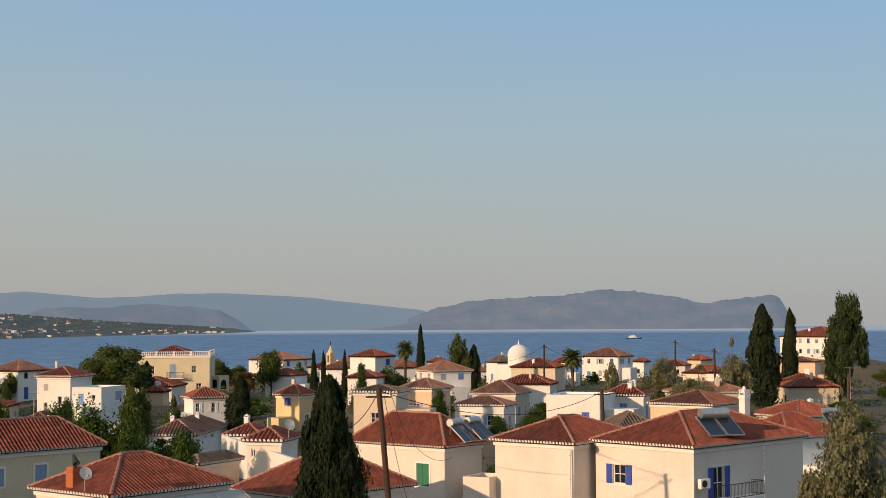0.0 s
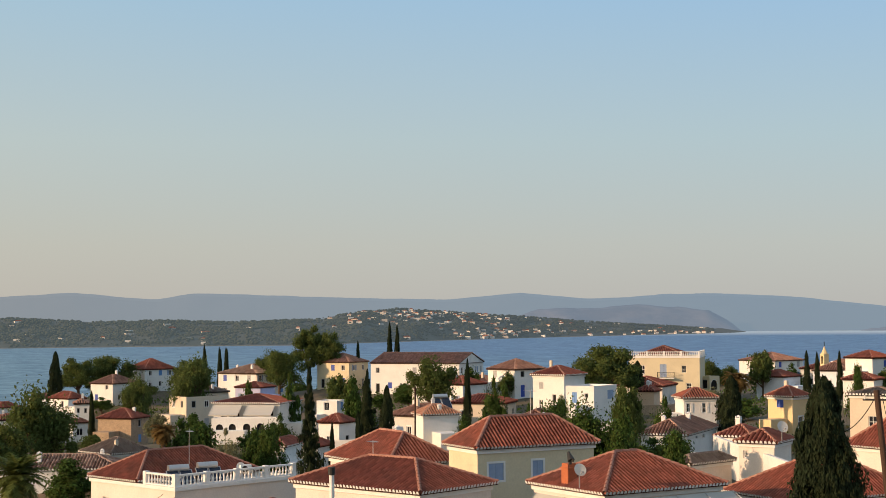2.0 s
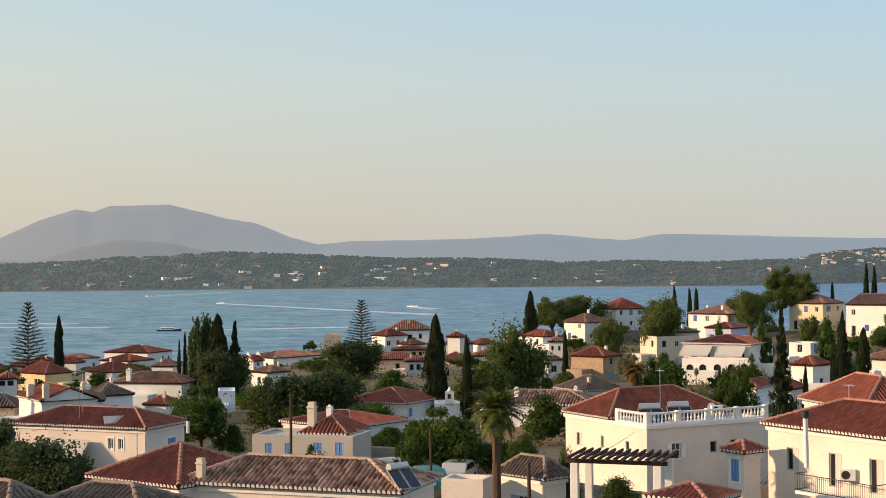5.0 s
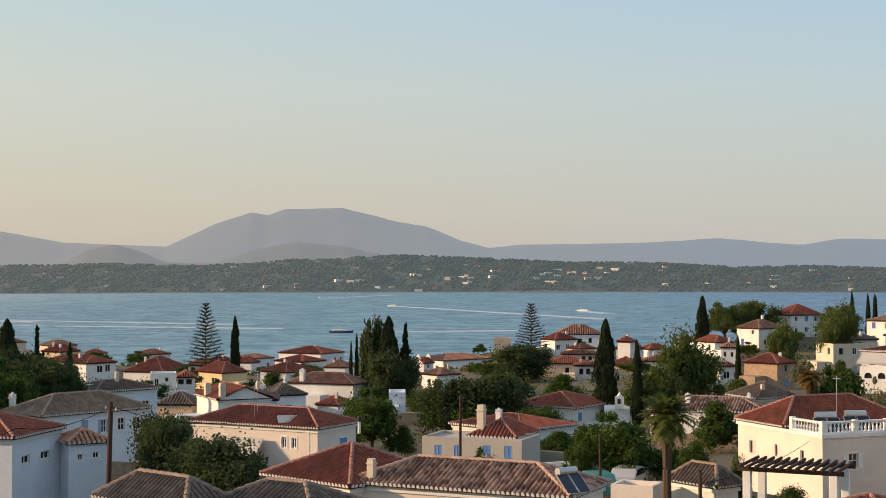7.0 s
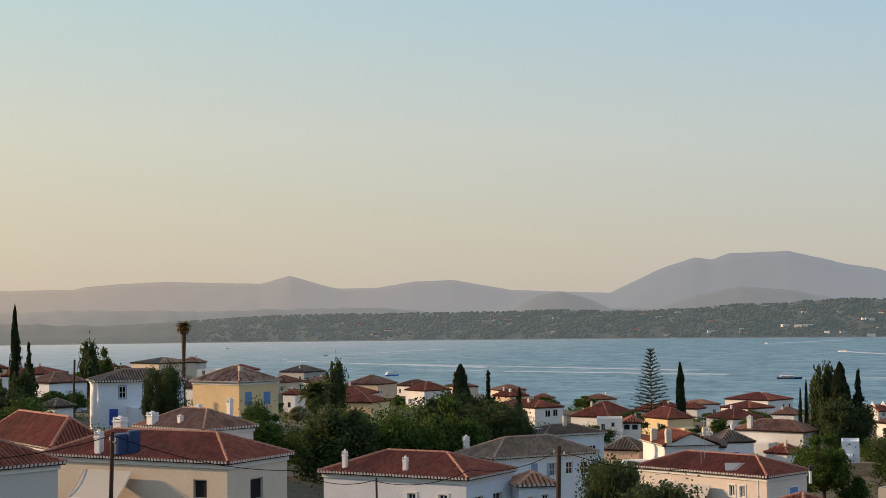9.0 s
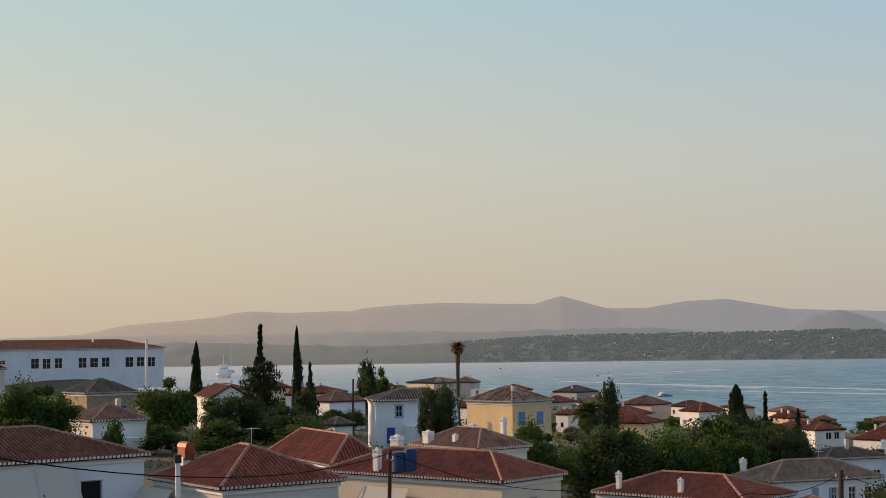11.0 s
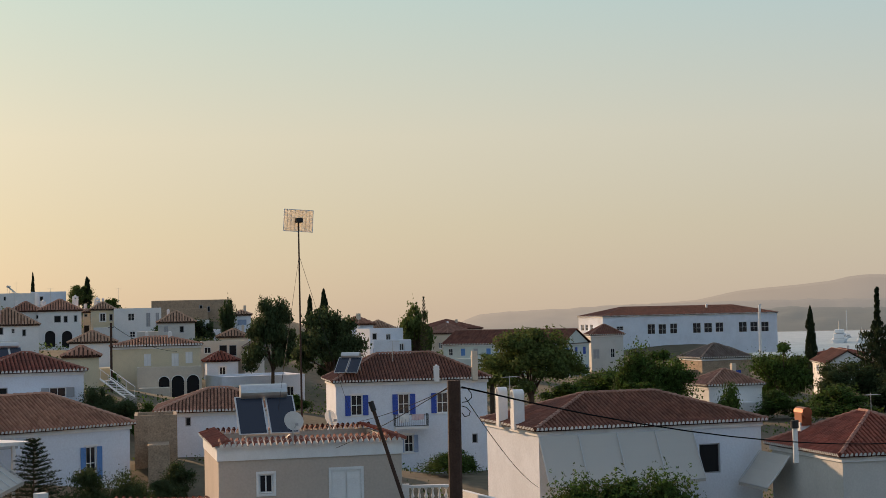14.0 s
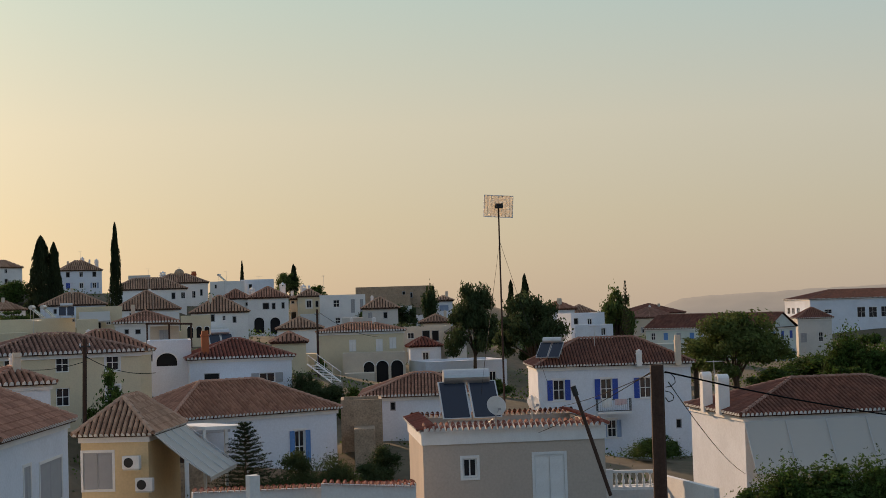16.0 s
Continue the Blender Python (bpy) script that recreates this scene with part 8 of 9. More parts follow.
while len(_pts) < 24000:
    _a, _f = _rng.uniform(57, 119), _rng.random() ** 0.8
    _p, _zt = far_point(_a, _f)
    if _zt < 4 or _p.z < 1.5:
        continue
    if noise.noise(Vector((_a * 1.7, _f * 6, 2))) < -0.12 and _rng.random() < 0.85:
        continue
    _pts.append(_p)
_g = np.random.RandomState(6)
_n = len(_pts)
_w = _g.uniform(0.9, 2.5, (_n, 1, 1)) * np.array([1.5, 1.5, 0.85]) * _g.uniform(0.7, 1.2, (_n, len(_iv), 1))
_vs = (np.array([p[:] for p in _pts])[:, None, :] + np.array([0, 0, 1.4]) + _iv[None] * _w).reshape(-1, 3)
_fs = (_if[None] + (np.arange(_n) * len(_iv))[:, None, None]).reshape(-1, 3)
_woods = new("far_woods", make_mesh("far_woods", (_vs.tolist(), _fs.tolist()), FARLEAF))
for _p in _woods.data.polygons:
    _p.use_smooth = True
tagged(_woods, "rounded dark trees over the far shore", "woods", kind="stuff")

# low rocks along the far waterline, a broad shelf where the headland comes forward
_rng = random.Random(41)
_q = Quads()
for _i in range(900):
    _a = 57 + 76 * _i / 900
    _shelf = max(0.0, 1 - abs(_a - 88.0) / 2.4)
    _h = (0.4 + 0.8 * _rng.random()) * (1 + 2.6 * _shelf) * (0.6 + 0.8 * abs(noise.noise(Vector((_a * 2.2, 0, 4)))))
    _r0 = far_foot(_a) - 6 - 46 * _shelf * (0.7 + 0.3 * _rng.random())
    _r1 = far_foot(_a) + 16
    _k = [Vector((-math.sin(radians(b)) * r, math.cos(radians(b)) * r, z)) for b, r, z in ((_a - 0.06, _r0, -0.5), (_a + 0.06, _r0, -0.5), (_a + 0.05, _r0 + 5, _h), (_a - 0.05, _r0 + 5, _h * 0.8), (_a + 0.05, _r1, _h * 1.2), (_a - 0.05, _r1, _h * 1.1))]
    _q.quad(_k[0], _k[1], _k[2], _k[3])
    _q.quad(_k[3], _k[2], _k[4], _k[5])
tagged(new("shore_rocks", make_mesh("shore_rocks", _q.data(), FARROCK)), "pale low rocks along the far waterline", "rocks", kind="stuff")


def villa_meshes():
    bm = box(bmesh.new(), -0.5, -0.4, -0.3, 0.5, 0.4, 0.5)
    a = bpy.data.meshes.new("wall")
    bm.to_mesh(a)
    bm.free()
    a.materials.append(FARWHITE)
    q = Quads()
    e = [Vector((-0.55, -0.45, 0.5)), Vector((0.55, -0.45, 0.5)), Vector((0.55, 0.45, 0.5)), Vector((-0.55, 0.45, 0.5))]
    r0, r1 = Vector((-0.2, 0, 0.75)), Vector((0.2, 0, 0.75))
    q.quad(e[0], e[1], r1, r0)
    q.quad(e[1], e[2], r1)
    q.quad(e[2], e[3], r0, r1)
    q.quad(e[3], e[0], r0)
    q.quad(e[3], e[2], e[1], e[0])
    b = make_mesh("roof", q.data(), FARROOF)
    return a, b


_vw, _vr = villa_meshes()
_rng = random.Random(9)


def far_villa(a, f, w, h, roofed):
    """A villa on the far shore's slope."""
    p, zt = far_point(a, f)
    if zt < 5:
        return 0
    v = empty("villa", Matrix.Translation(p) @ Matrix.Rotation(radians(a + _rng.uniform(-25, 25)), 4, "Z"), "pale villa on the wooded far shore", "house", "villas on the far shore")
    s = Matrix.Diagonal((w, w * 0.7, h, 1))
    share("wall", _vw, v, s)
    if roofed:
        share("roof", _vr, v, s)
    return 1


_n = 0
while _n < 85:
    _a, _f = _rng.uniform(57, 113), 0.04 + 0.85 * _rng.random() ** 1.2
    if _rng.random() > 0.25 + 0.75 * (0.5 + noise.noise(Vector((_a * 0.35, _f * 2, 8)))):
        continue
    _n += far_villa(_a, _f, _rng.uniform(6, 13), _rng.uniform(4.5, 7), _rng.random() < 0.5)
for _i, (_a, _f) in enumerate([(95.29, 0.58), (93.95, 0.54), (95.49, 0.2), (92.93, 0.34), (92.49, 0.46), (91.75, 0.26), (91.61, 0.28), (91.16, 0.29), (91.01, 0.34), (90.86, 0.27), (90.02, 0.34), (89.92, 0.48), (89.8, 0.47), (88.07, 0.45), (87.86, 0.5), (87.51, 0.65), (87.06, 0.53), (86.9, 0.53), (87.87, 0.24), (87.7, 0.22), (86.45, 0.5), (86.35, 0.29), (85.94, 0.32), (85.28, 0.61), (84.82, 0.9), (85.58, 0.54), (92.88, 0.02), (95.15, 0.22)]):
    far_villa(_a, _f, 7 + 2.3 * (_i % 4), 6 + 1.2 * (_i % 3), _i % 4 == 0)
# the village over the spit's crest and along its shore
_n = 0
while _n < 190:
    if _rng.random() < 0.6:
        _a, _f = _rng.gauss(68.2, 1.7), _rng.uniform(0.45, 0.97)
    else:
        _a, _f = _rng.uniform(57, 67), _rng.uniform(0.03, 0.3)
    if 57 < _a < 72:
        _n += far_villa(_a, _f, _rng.uniform(5, 10), _rng.uniform(5, 7.5), _rng.random() < 0.35)


# ---- poles and wires ----
def pole(top, low, r, label="dark weathered wooden power pole", arms=1):
    """A pole through two points, down into the ground, with cross-arms and insulators."""
    top, low = Vector(top), Vector(low)
    d = (low - top).normalized()
    zg = float(ground_at(low.x, low.y)[0])
    foot = top + d * ((zg - 0.4 - top.z) / d.z) if d.z < -0.2 else low
    root = empty("power_pole", Matrix.Translation(foot), label, "pole")
    part("post", tube(bmesh.new(), (0, 0, 0), top - foot, r * 1.15, r, 10), WHITE if "pale" in label else POLEWOOD, root)
    if arms:
        side = Vector((0.7, 0.7, 0))
        t = top - foot - Vector((0, 0, 0.5))
        part("crossarm", tube(bmesh.new(), t - side * 0.7, t + side * 0.7, 0.05, 0.05, 6), DARKMETAL, root)
        for s in (-0.6, 0, 0.6):
            part("insulator", tube(bmesh.new(), t + side * s, t + side * s + Vector((0, 0, 0.22)), 0.05, 0.03, 6), WHITE, root)
    return root


def wire(points, sag, label="thin black overhead cable", r=0.022):
    """A cable that hangs from point to point."""
    cu = bpy.data.curves.new("cable", "CURVE")
    cu.dimensions, cu.bevel_depth, cu.bevel_resolution = "3D", r, 1
    sp = cu.splines.new("POLY")
    pts = []
    for a, b in zip(points, points[1:]):
        a, b = Vector(a), Vector(b)
        for i in range(16):
            t = i / 16
            pts.append(a.lerp(b, t) - Vector((0, 0, sag * 4 * t * (1 - t))))
    pts.append(Vector(points[-1]))
    sp.points.add(len(pts) - 1)
    for p, v in zip(sp.points, pts):
        p.co = (*v, 1)
    cu.materials.append(CABLE)
    tagged(new("cable", cu), label, "cable")


pole((-62.26, 50.24, 30.25), (-61.95, 50.62, 24.39), 0.15)
pole((-86.16, 93.98, 27.85), (-86.11, 94.03, 24.78), 0.15)
pole((-163.55, 165.25, 29.67), (-163.59, 165.21, 22.63), 0.14)
pole((-196.43, 236.58, 29.10), (-196.47, 236.55, 24.71), 0.16)
pole((-134.63, 170.82, 29.30), (-134.58, 170.86, 22.55), 0.15)
pole((-95.98, -2.12, 25.80), (-95.98, -2.14, 21.60), 0.085, arms=0)
pole((-87.78, 6.29, 24.24), (-87.77, 6.31, 21.56), 0.075, arms=0)
pole((-75.28, 10.42, 23.84), (-75.28, 10.44, 21.97), 0.09, arms=0)
pole((-87.11, -22.64, 26.16), (-87.08, -22.73, 22.69), 0.14)
pole((-79.96, -31.67, 24.77), (-79.97, -31.65, 23.36), 0.06, arms=0)
pole((-66.47, -40.82, 28.28), (-66.44, -40.86, 25.88), 0.10)
pole((-169.94, -110.12, 28.81), (-169.89, -110.19, 23.83), 0.13, arms=0)
pole((-21.93, -28.55, 32.42), (-21.92, -28.56, 29.86), 0.16, arms=0, label="thick dark wooden power pole with cables")
pole((-65.40, -143.28, 34.00), (-65.39, -143.28, 26.93), 0.12)
pole((-26.38, -93.34, 32.57), (-26.32, -93.36, 29.34), 0.13)
pole((-204.50, -176.29, 34.73), (-204.46, -176.35, 27.32), 0.22, label="pale steel mast before the school", arms=0)
pole((-125.56, 49.60, 27.98), (-125.56, 49.59, 25.16), 0.08, label="thin street lamp post among houses", arms=0)
wire([(-62.22, 50.28, 30.07), (-86.16, 93.98, 27.56), (-138.66, 167.57, 27.43)], 1.6)
wire([(-62.22, 50.28, 30.13), (-67.55, 51.60, 27.66)], 0.6)
wire([(-61.88, 50.71, 30.13), (-76.26, 64.69, 25.36), (-74.64, 66.55, 24.59)], 0.5, r=0.015)
wire([(-62.07, 50.47, 29.83), (-73.57, 61.67, 22.38)], 0.4, r=0.015)
wire([(-196.44, 236.58, 28.64), (-134.63, 170.82, 29.05), (-102.49, 138.75, 27.51)], 0.8)
wire([(-163.55, 165.25, 29.50), (-148.44, 158.97, 28.44)], 0.8)
wire([(-163.55, 165.25, 29.50), (-179.90, 169.98, 26.62)], 0.8)
wire([(-22.08, -28.43, 32.25), (-66.46, -40.82, 28.11)], 1.2)
wire([(-66.46, -40.82, 28.11), (-79.91, -36.86, 25.06), (-79.96, -31.67, 24.65)], 0.5)
wire([(-79.96, -31.67, 24.55), (-87.51, -28.39, 24.55), (-87.11, -22.64, 25.89), (-103.49, -17.74, 23.30)], 0.5)
wire([(-21.90, -28.58, 32.31), (-33.71, -52.04, 28.59)], 0.1, r=0.011)
wire([(-21.89, -28.58, 32.26), (-39.08, -58.07, 29.13)], 0.1, r=0.011)
wire([(-22.14, -28.39, 32.00), (-52.17, -60.65, 24.66)], 0.3, r=0.012)
wire([(-22.18, -28.61, 32.22), (-22.31, -28.51, 32.20), (-22.38, -28.46, 32.10), (-22.39, -28.45, 31.98), (-22.31, -28.51, 31.89), (-22.20, -28.59, 31.87)], 0.0, "loop of black cable beside the pole", r=0.011)
wire([(-22.19, -28.60, 31.78), (-22.28, -28.53, 31.75), (-22.35, -28.47, 31.65), (-22.33, -28.49, 31.55), (-22.25, -28.56, 31.52), (-22.19, -28.60, 31.62)], 0.0, "loop of black cable beside the pole", r=0.011)
wire([(-65.56, -143.21, 33.70), (-78.21, -153.75, 30.56)], 0.6)
wire([(-26.36, -93.35, 31.49), (-28.35, -85.42, 30.51)], 0.4)
wire([(-26.36, -93.35, 31.13), (-22.01, -97.55, 30.96)], 0.4)
wire([(-77.23, 10.95, 22.90), (-102.72, 21.75, 22.14)], 0.4, r=0.015)
wire([(-95.98, -2.12, 25.62), (-112.37, -5.51, 22.72)], 0.3, r=0.015)


# ---- roof-top equipment ----
def solar_heater(p, yaw, s=1.0, label="solar water heater with tank and dark panels", tilt_by=42):
    """Two tilted collectors with a round tank behind; the front looks to -y."""
    root = empty("solar_heater", Matrix.Translation(p) @ Matrix.Rotation(radians(yaw), 4, "Z") @ Matrix.Diagonal((s, s, s, 1)), label, "solar heater")
    tilt = Matrix.Rotation(radians(tilt_by), 4, "X")
    hz = 0.1 + 1.9 * math.sin(radians(tilt_by)) + 0.15
    for sx in (-0.56, 0.56):
        m = Matrix.Translation((sx, -0.75, 0.05)) @ tilt
        c = part("collector", box(bmesh.new(), -0.52, 0, 0, 0.52, 1.9, 0.08, m), METAL, root, "framed collector")
        part("glass", box(bmesh.new(), -0.47, 0.05, 0.082, 0.47, 1.85, 0.09, m), SOLAR, c, "dark collector glass")
    t = tube(bmesh.new(), (-0.85, 0.72, hz), (0.85, 0.72, hz), 0.30, sides=20)
    part("tank", t, METAL, root, "round zinc tank")
    for sx in (-0.8, 0.8):
        part("leg", tube(bmesh.new(), (sx, 0.72, -0.3), (sx, 0.72, hz - 0.2), 0.03), METAL, root)
        part("brace", tube(bmesh.new(), (sx, 0.72, -0.2), (sx, -0.7, 0.06), 0.025), METAL, root)
    return root


def dish(p, yaw, r, label="round white satellite dish"):
    """A shallow dish on an arm, looking to -y."""
    root = empty("satellite_dish", Matrix.Translation(p) @ Matrix.Rotation(radians(yaw), 4, "Z"), label, "satellite dish")
    bm = bmesh.new()
    prev = None
    for k in range(5):
        q = r * k / 4
        y = 0.16 * r * (k / 4) ** 2
        row = [bm.verts.new((math.cos(a) * q, -y, math.sin(a) * q)) for a in (i * math.pi / 12 for i in range(24))] if k else [bm.verts.new((0, 0, 0))]
        if prev:
            for i in range(24):
                if len(prev) == 1:
                    bm.faces.new((prev[0], row[i], row[(i + 1) % 24]))
                else:
                    bm.faces.new((prev[i], row[i], row[(i + 1) % 24], prev[(i + 1) % 24]))
        prev = row
    bmesh.ops.solidify(bm, geom=bm.faces[:], thickness=0.02)
    d = part("reflector", bm, WHITE, root)
    d.rotation_euler = (radians(-22), 0, 0)
    part("arm", tube(bmesh.new(), (0, 0, -r * 0.8), (0, -r * 0.9, -r * 0.25), 0.02), METAL, root)
    part("receiver", box(bmesh.new(), -0.05, -r * 0.9 - 0.08, -r * 0.25 - 0.05, 0.05, -r * 0.9 + 0.05, -r * 0.25 + 0.05), GREY, root)
    part("mast", tube(bmesh.new(), (0, 0.08, -r - 0.6), (0, 0.08, 0.05), 0.03), METAL, root)
    return root


def aerial(p, h, label="thin rooftop television aerial"):
    root = empty("aerial", Matrix.Translation(p), label, "aerial")
    part("mast", tube(bmesh.new(), (0, 0, -0.3), (0, 0, h), 0.025, 0.02, 6), METAL, root)
    part("boom", tube(bmesh.new(), (-0.5, 0, h * 0.95), (0.5, 0.1, h * 0.95), 0.015, sides=5), METAL, root)
    for i in range(6):
        x = -0.45 + i * 0.18
        part("element", tube(bmesh.new(), (x, -0.3 + i * 0.02, h * 0.95), (x, 0.35 - i * 0.02, h * 0.95), 0.01, sides=5), METAL, root)
    return root


def air_conditioner(p, yaw, label="white outdoor air conditioner unit on the wall"):
    root = empty("air_conditioner", Matrix.Translation(p) @ Matrix.Rotation(radians(yaw), 4, "Z"), label, "air conditioner")
    part("body", box(bmesh.new(), -0.42, -0.32, -0.3, 0.42, 0.0, 0.3, bevel=0.02), WHITE, root)
    part("fan_grille", tube(bmesh.new(), (-0.1, -0.33, 0), (-0.1, -0.30, 0), 0.23, sides=20), DARKMETAL, root)
    part("bracket", box(bmesh.new(), -0.38, -0.3, -0.36, 0.38, 0.0, -0.31), METAL, root)
    return root


def awning(a, b, out, drop, yaw, label="pale canvas awning on the house wall", stripes=0):
    """A sloping cloth between two wall points, held by rods."""
    a, b = Vector(a), Vector(b)
    z = (a.z + b.z) / 2
    a.z = b.z = z
    n = Vector((math.sin(radians(yaw)), -math.cos(radians(yaw)), 0))
    root = empty("awning", Matrix.Translation(a), label, "awning")
    w = b - a
    q = Quads()
    for i in range(12):
        for j in range(4):
            def pt(s, t):
                return w * s + n * (0.06 + out * t) + Vector((0, 0, -drop * t - 0.10 * math.sin(t * math.pi)))
            q.quad(pt(i / 12, j / 4), pt((i + 1) / 12, j / 4), pt((i + 1) / 12, (j + 1) / 4), pt(i / 12, (j + 1) / 4))
    cl = part("cloth", q.data(), CANVAS, root)
    v = Quads()
    for i in range(24):
        s0, s1 = i / 24, (i + 1) / 24
        e0, e1 = w * s0 + n * (0.06 + out) - Vector((0, 0, drop)), w * s1 + n * (0.06 + out) - Vector((0, 0, drop))
        dn = Vector((0, 0, -0.22 + 0.05 * (i % 2)))
        v.quad(e0, e1, e1 + dn, e0 + dn)
    part("valance", v.data(), CANVAS, cl, "scalloped valance")
    part("front_bar", tube(bmesh.new(), n * (0.06 + out) - Vector((0, 0, drop)), w + n * (0.06 + out) - Vector((0, 0, drop)), 0.03), METAL, root)
    for i in range(stripes + 2):
        s = i / (stripes + 1)
        part("arm", tube(bmesh.new(), w * s + n * 0.1 + Vector((0, 0, 0.02)), w * s + n * (0.06 + out) - Vector((0, 0, drop - 0.03)), 0.025), METAL, root)
    return root


def railing(a, b, h, label="black wrought iron balcony railing"):
    """An iron railing with uprights between two points."""
    a, b = Vector(a), Vector(b)
    root = empty("railing", Matrix.Translation(a), label, "railing")
    w = b - a
    for z in (0.06, h):
        part("rail", tube(bmesh.new(), Vector((0, 0, z)), w + Vector((0, 0, z)), 0.022, sides=6), DARKMETAL, root)
    n = max(2, int(w.length / 0.14))
    first = part("bar", tube(bmesh.new(), (0, 0, 0.06), (0, 0, h), 0.010, sides=5), DARKMETAL, root)
    for i in range(1, n + 1):
        share("bar", first.data, root, Matrix.Translation(w * (i / n)))
    return root


def balcony(a, b, yaw, depth, label="small white balcony with iron railing"):
    """A slab on a wall with railings on three sides."""
    a, b = Vector(a), Vector(b)
    b.z = a.z
    n = Vector((math.sin(radians(yaw)), -math.cos(radians(yaw)), 0))
    root = empty("balcony", Matrix.Translation(a), label, "balcony")
    w = b - a
    q = Quads()
    k = [Vector((0, 0, 0)) - n * 0.05, w - n * 0.05, w + n * depth, n * depth]
    lo = [v - Vector((0, 0, 0.16)) for v in k]
    q.quad(*k)
    q.quad(*lo[::-1])
    for i in range(4):
        q.quad(lo[i], lo[(i + 1) % 4], k[(i + 1) % 4], k[i])
    part("slab", q.data(), WHITE, root)
    for s, e in ((n * depth, w + n * depth), (Vector((0, 0, 0)), n * depth), (w, w + n * depth)):
        l = (e - s)
        for z in (0.08, 0.95):
            part("rail", tube(bmesh.new(), s + Vector((0, 0, z)), e + Vector((0, 0, z)), 0.025, sides=6), DARKMETAL, root)
        m = max(2, int(l.length / 0.15))
        first = None
        for i in range(m + 1):
            if first is None:
                first = part("bar", tube(bmesh.new(), (0, 0, 0.08), (0, 0, 0.95), 0.011, sides=5), DARKMETAL, root)
                first.location = s
            else:
                share("bar", first.data, root, Matrix.Translation(s + l * (i / m)))
    return root


def washing(a, b, z0, mat, label):
    """A cloth folded over a rail, hanging on both sides in soft folds."""
    a, b = Vector(a), Vector(b)
    w = b - a
    n = Vector((w.y, -w.x, 0)).normalized()
    q = Quads()
    m = 14
    def at_fold(i, d, off):
        t = i / m
        return w * t + n * (off + 0.05 * math.sin(t * 17 + d) * d) - Vector((0, 0, d * z0 * (1 + 0.06 * math.sin(t * 5))))
    root = empty("laundry", Matrix.Translation(a), label, "laundry")
    for off in (0.035, -0.035):
        for i in range(m):
            for d in range(4):
                q.quad(at_fold(i, d / 4, off), at_fold(i + 1, d / 4, off), at_fold(i + 1, (d + 1) / 4, off), at_fold(i, (d + 1) / 4, off))
    for i in range(m):
        q.quad(at_fold(i, 0, 0.035), at_fold(i + 1, 0, 0.035), at_fold(i + 1, 0, -0.035), at_fold(i, 0, -0.035))
    part("cloth", q.data(), mat, root)


def facing(p, turn=0.0):
    """Yaw that turns a thing's front from p back towards the camera."""
    return math.degrees(math.atan2(p[1], p[0])) - 90 + turn


def on(fn, p, turn=0.0, *a, **k):
    return fn(p, facing(p, turn), *a, **k)


on(solar_heater, (-34.31, -58.71, 28.75), 8, 1.25)
on(dish, (-34.32, -56.38, 29.47), 20, 0.45)
on(dish, (-36.78, -57.19, 29.43), 40, 0.36)
on(solar_heater, (-61.42, 78.46, 26.08), 30, 1.2, tilt_by=30)
on(solar_heater, (-77.79, 70.42, 25.21), 60, 0.9)
on(solar_heater, (-78.15, 72.39, 25.24), 60, 0.9)
on(solar_heater, (-106.85, 23.96, 22.06), 20, 0.9)
on(solar_heater, (-108.56, 26.50, 22.01), 20, 0.9)
on(solar_heater, (-69.79, 3.73, 23.46), 40, 0.65)
on(solar_heater, (-64.49, -97.50, 29.61), -20, 0.9)
on(solar_heater, (-171.77, 71.46, 22.81), 20, 1.1)
on(solar_heater, (-48.46, -127.19, 30.65), 10, 1.0)
on(solar_heater, (-81.33, 121.27, 23.35), 40, 1.0)
on(solar_heater, (-50.15, -185.33, 34.07), 0, 0.9)
on(dish, (-68.96, 36.45, 26.17), 25, 0.34)
on(dish, (-108.73, 28.88, 23.14), 30, 0.4)
on(dish, (-94.06, 67.03, 25.78), 30, 0.45)
on(dish, (-112.20, 27.40, 23.34), 30, 0.3)
aerial((-109.64, 25.18, 22.16), 3.95)
aerial((-192.55, -30.80, 17.81), 3.0)
aerial((-114.06, -18.20, 23.32), 2.65)
aerial((-52.35, -63.11, 29.09), 1.5)
aerial((-73.25, 111.61, 27.04), 2.5)
on(air_conditioner, (-60.22, 75.01, 23.35), 45)
on(air_conditioner, (-21.37, -67.98, 27.11), -20)
on(air_conditioner, (-21.87, -67.65, 26.07), -20)
on(air_conditioner, (-77.61, 28.01, 22.57), 0)
on(air_conditioner, (-105.76, 28.38, 23.35), 20)

awning((-53.54, -62.20, 27.32), (-62.21, -58.94, 27.10), 1.6, 2.6, 69.4 + 90, "wide pale roll-down awning on a white house", 3)
awning((-22.29, -67.61, 28.28), (-25.55, -72.60, 28.32), 2.6, 2.0, 146.8 + 90, "pale striped awning held out over a terrace", 3)
awning((-119.25, -22.43, 20.50), (-117.06, -18.17, 20.70), 1.8, 1.9, 62.8, "pale sun-bleached awning over a terrace")
awning((-223.56, 55.09, 21.46), (-220.85, 58.91, 21.41), 2.0, 1.4, 54.6, "pale awning over an upper terrace")
awning((-220.34, 59.64, 21.43), (-217.80, 63.21, 21.45), 2.0, 1.4, 54.6, "pale awning over an upper terrace")
awning((-148.00, 41.76, 20.91), (-146.98, 43.20, 20.76), 1.6, 1.6, 54.4, "pale hanging awning on a small house")
awning((-66.01, -57.12, 25.78), (-64.48, -53.67, 25.92), 1.4, 1.7, 66.0, "pale pointed awning with a scalloped edge")
awning((-80.07, -51.04, 24.85), (-79.43, -47.32, 24.77), 1.5, 1.6, 80.3, "pale awning below the red roof")
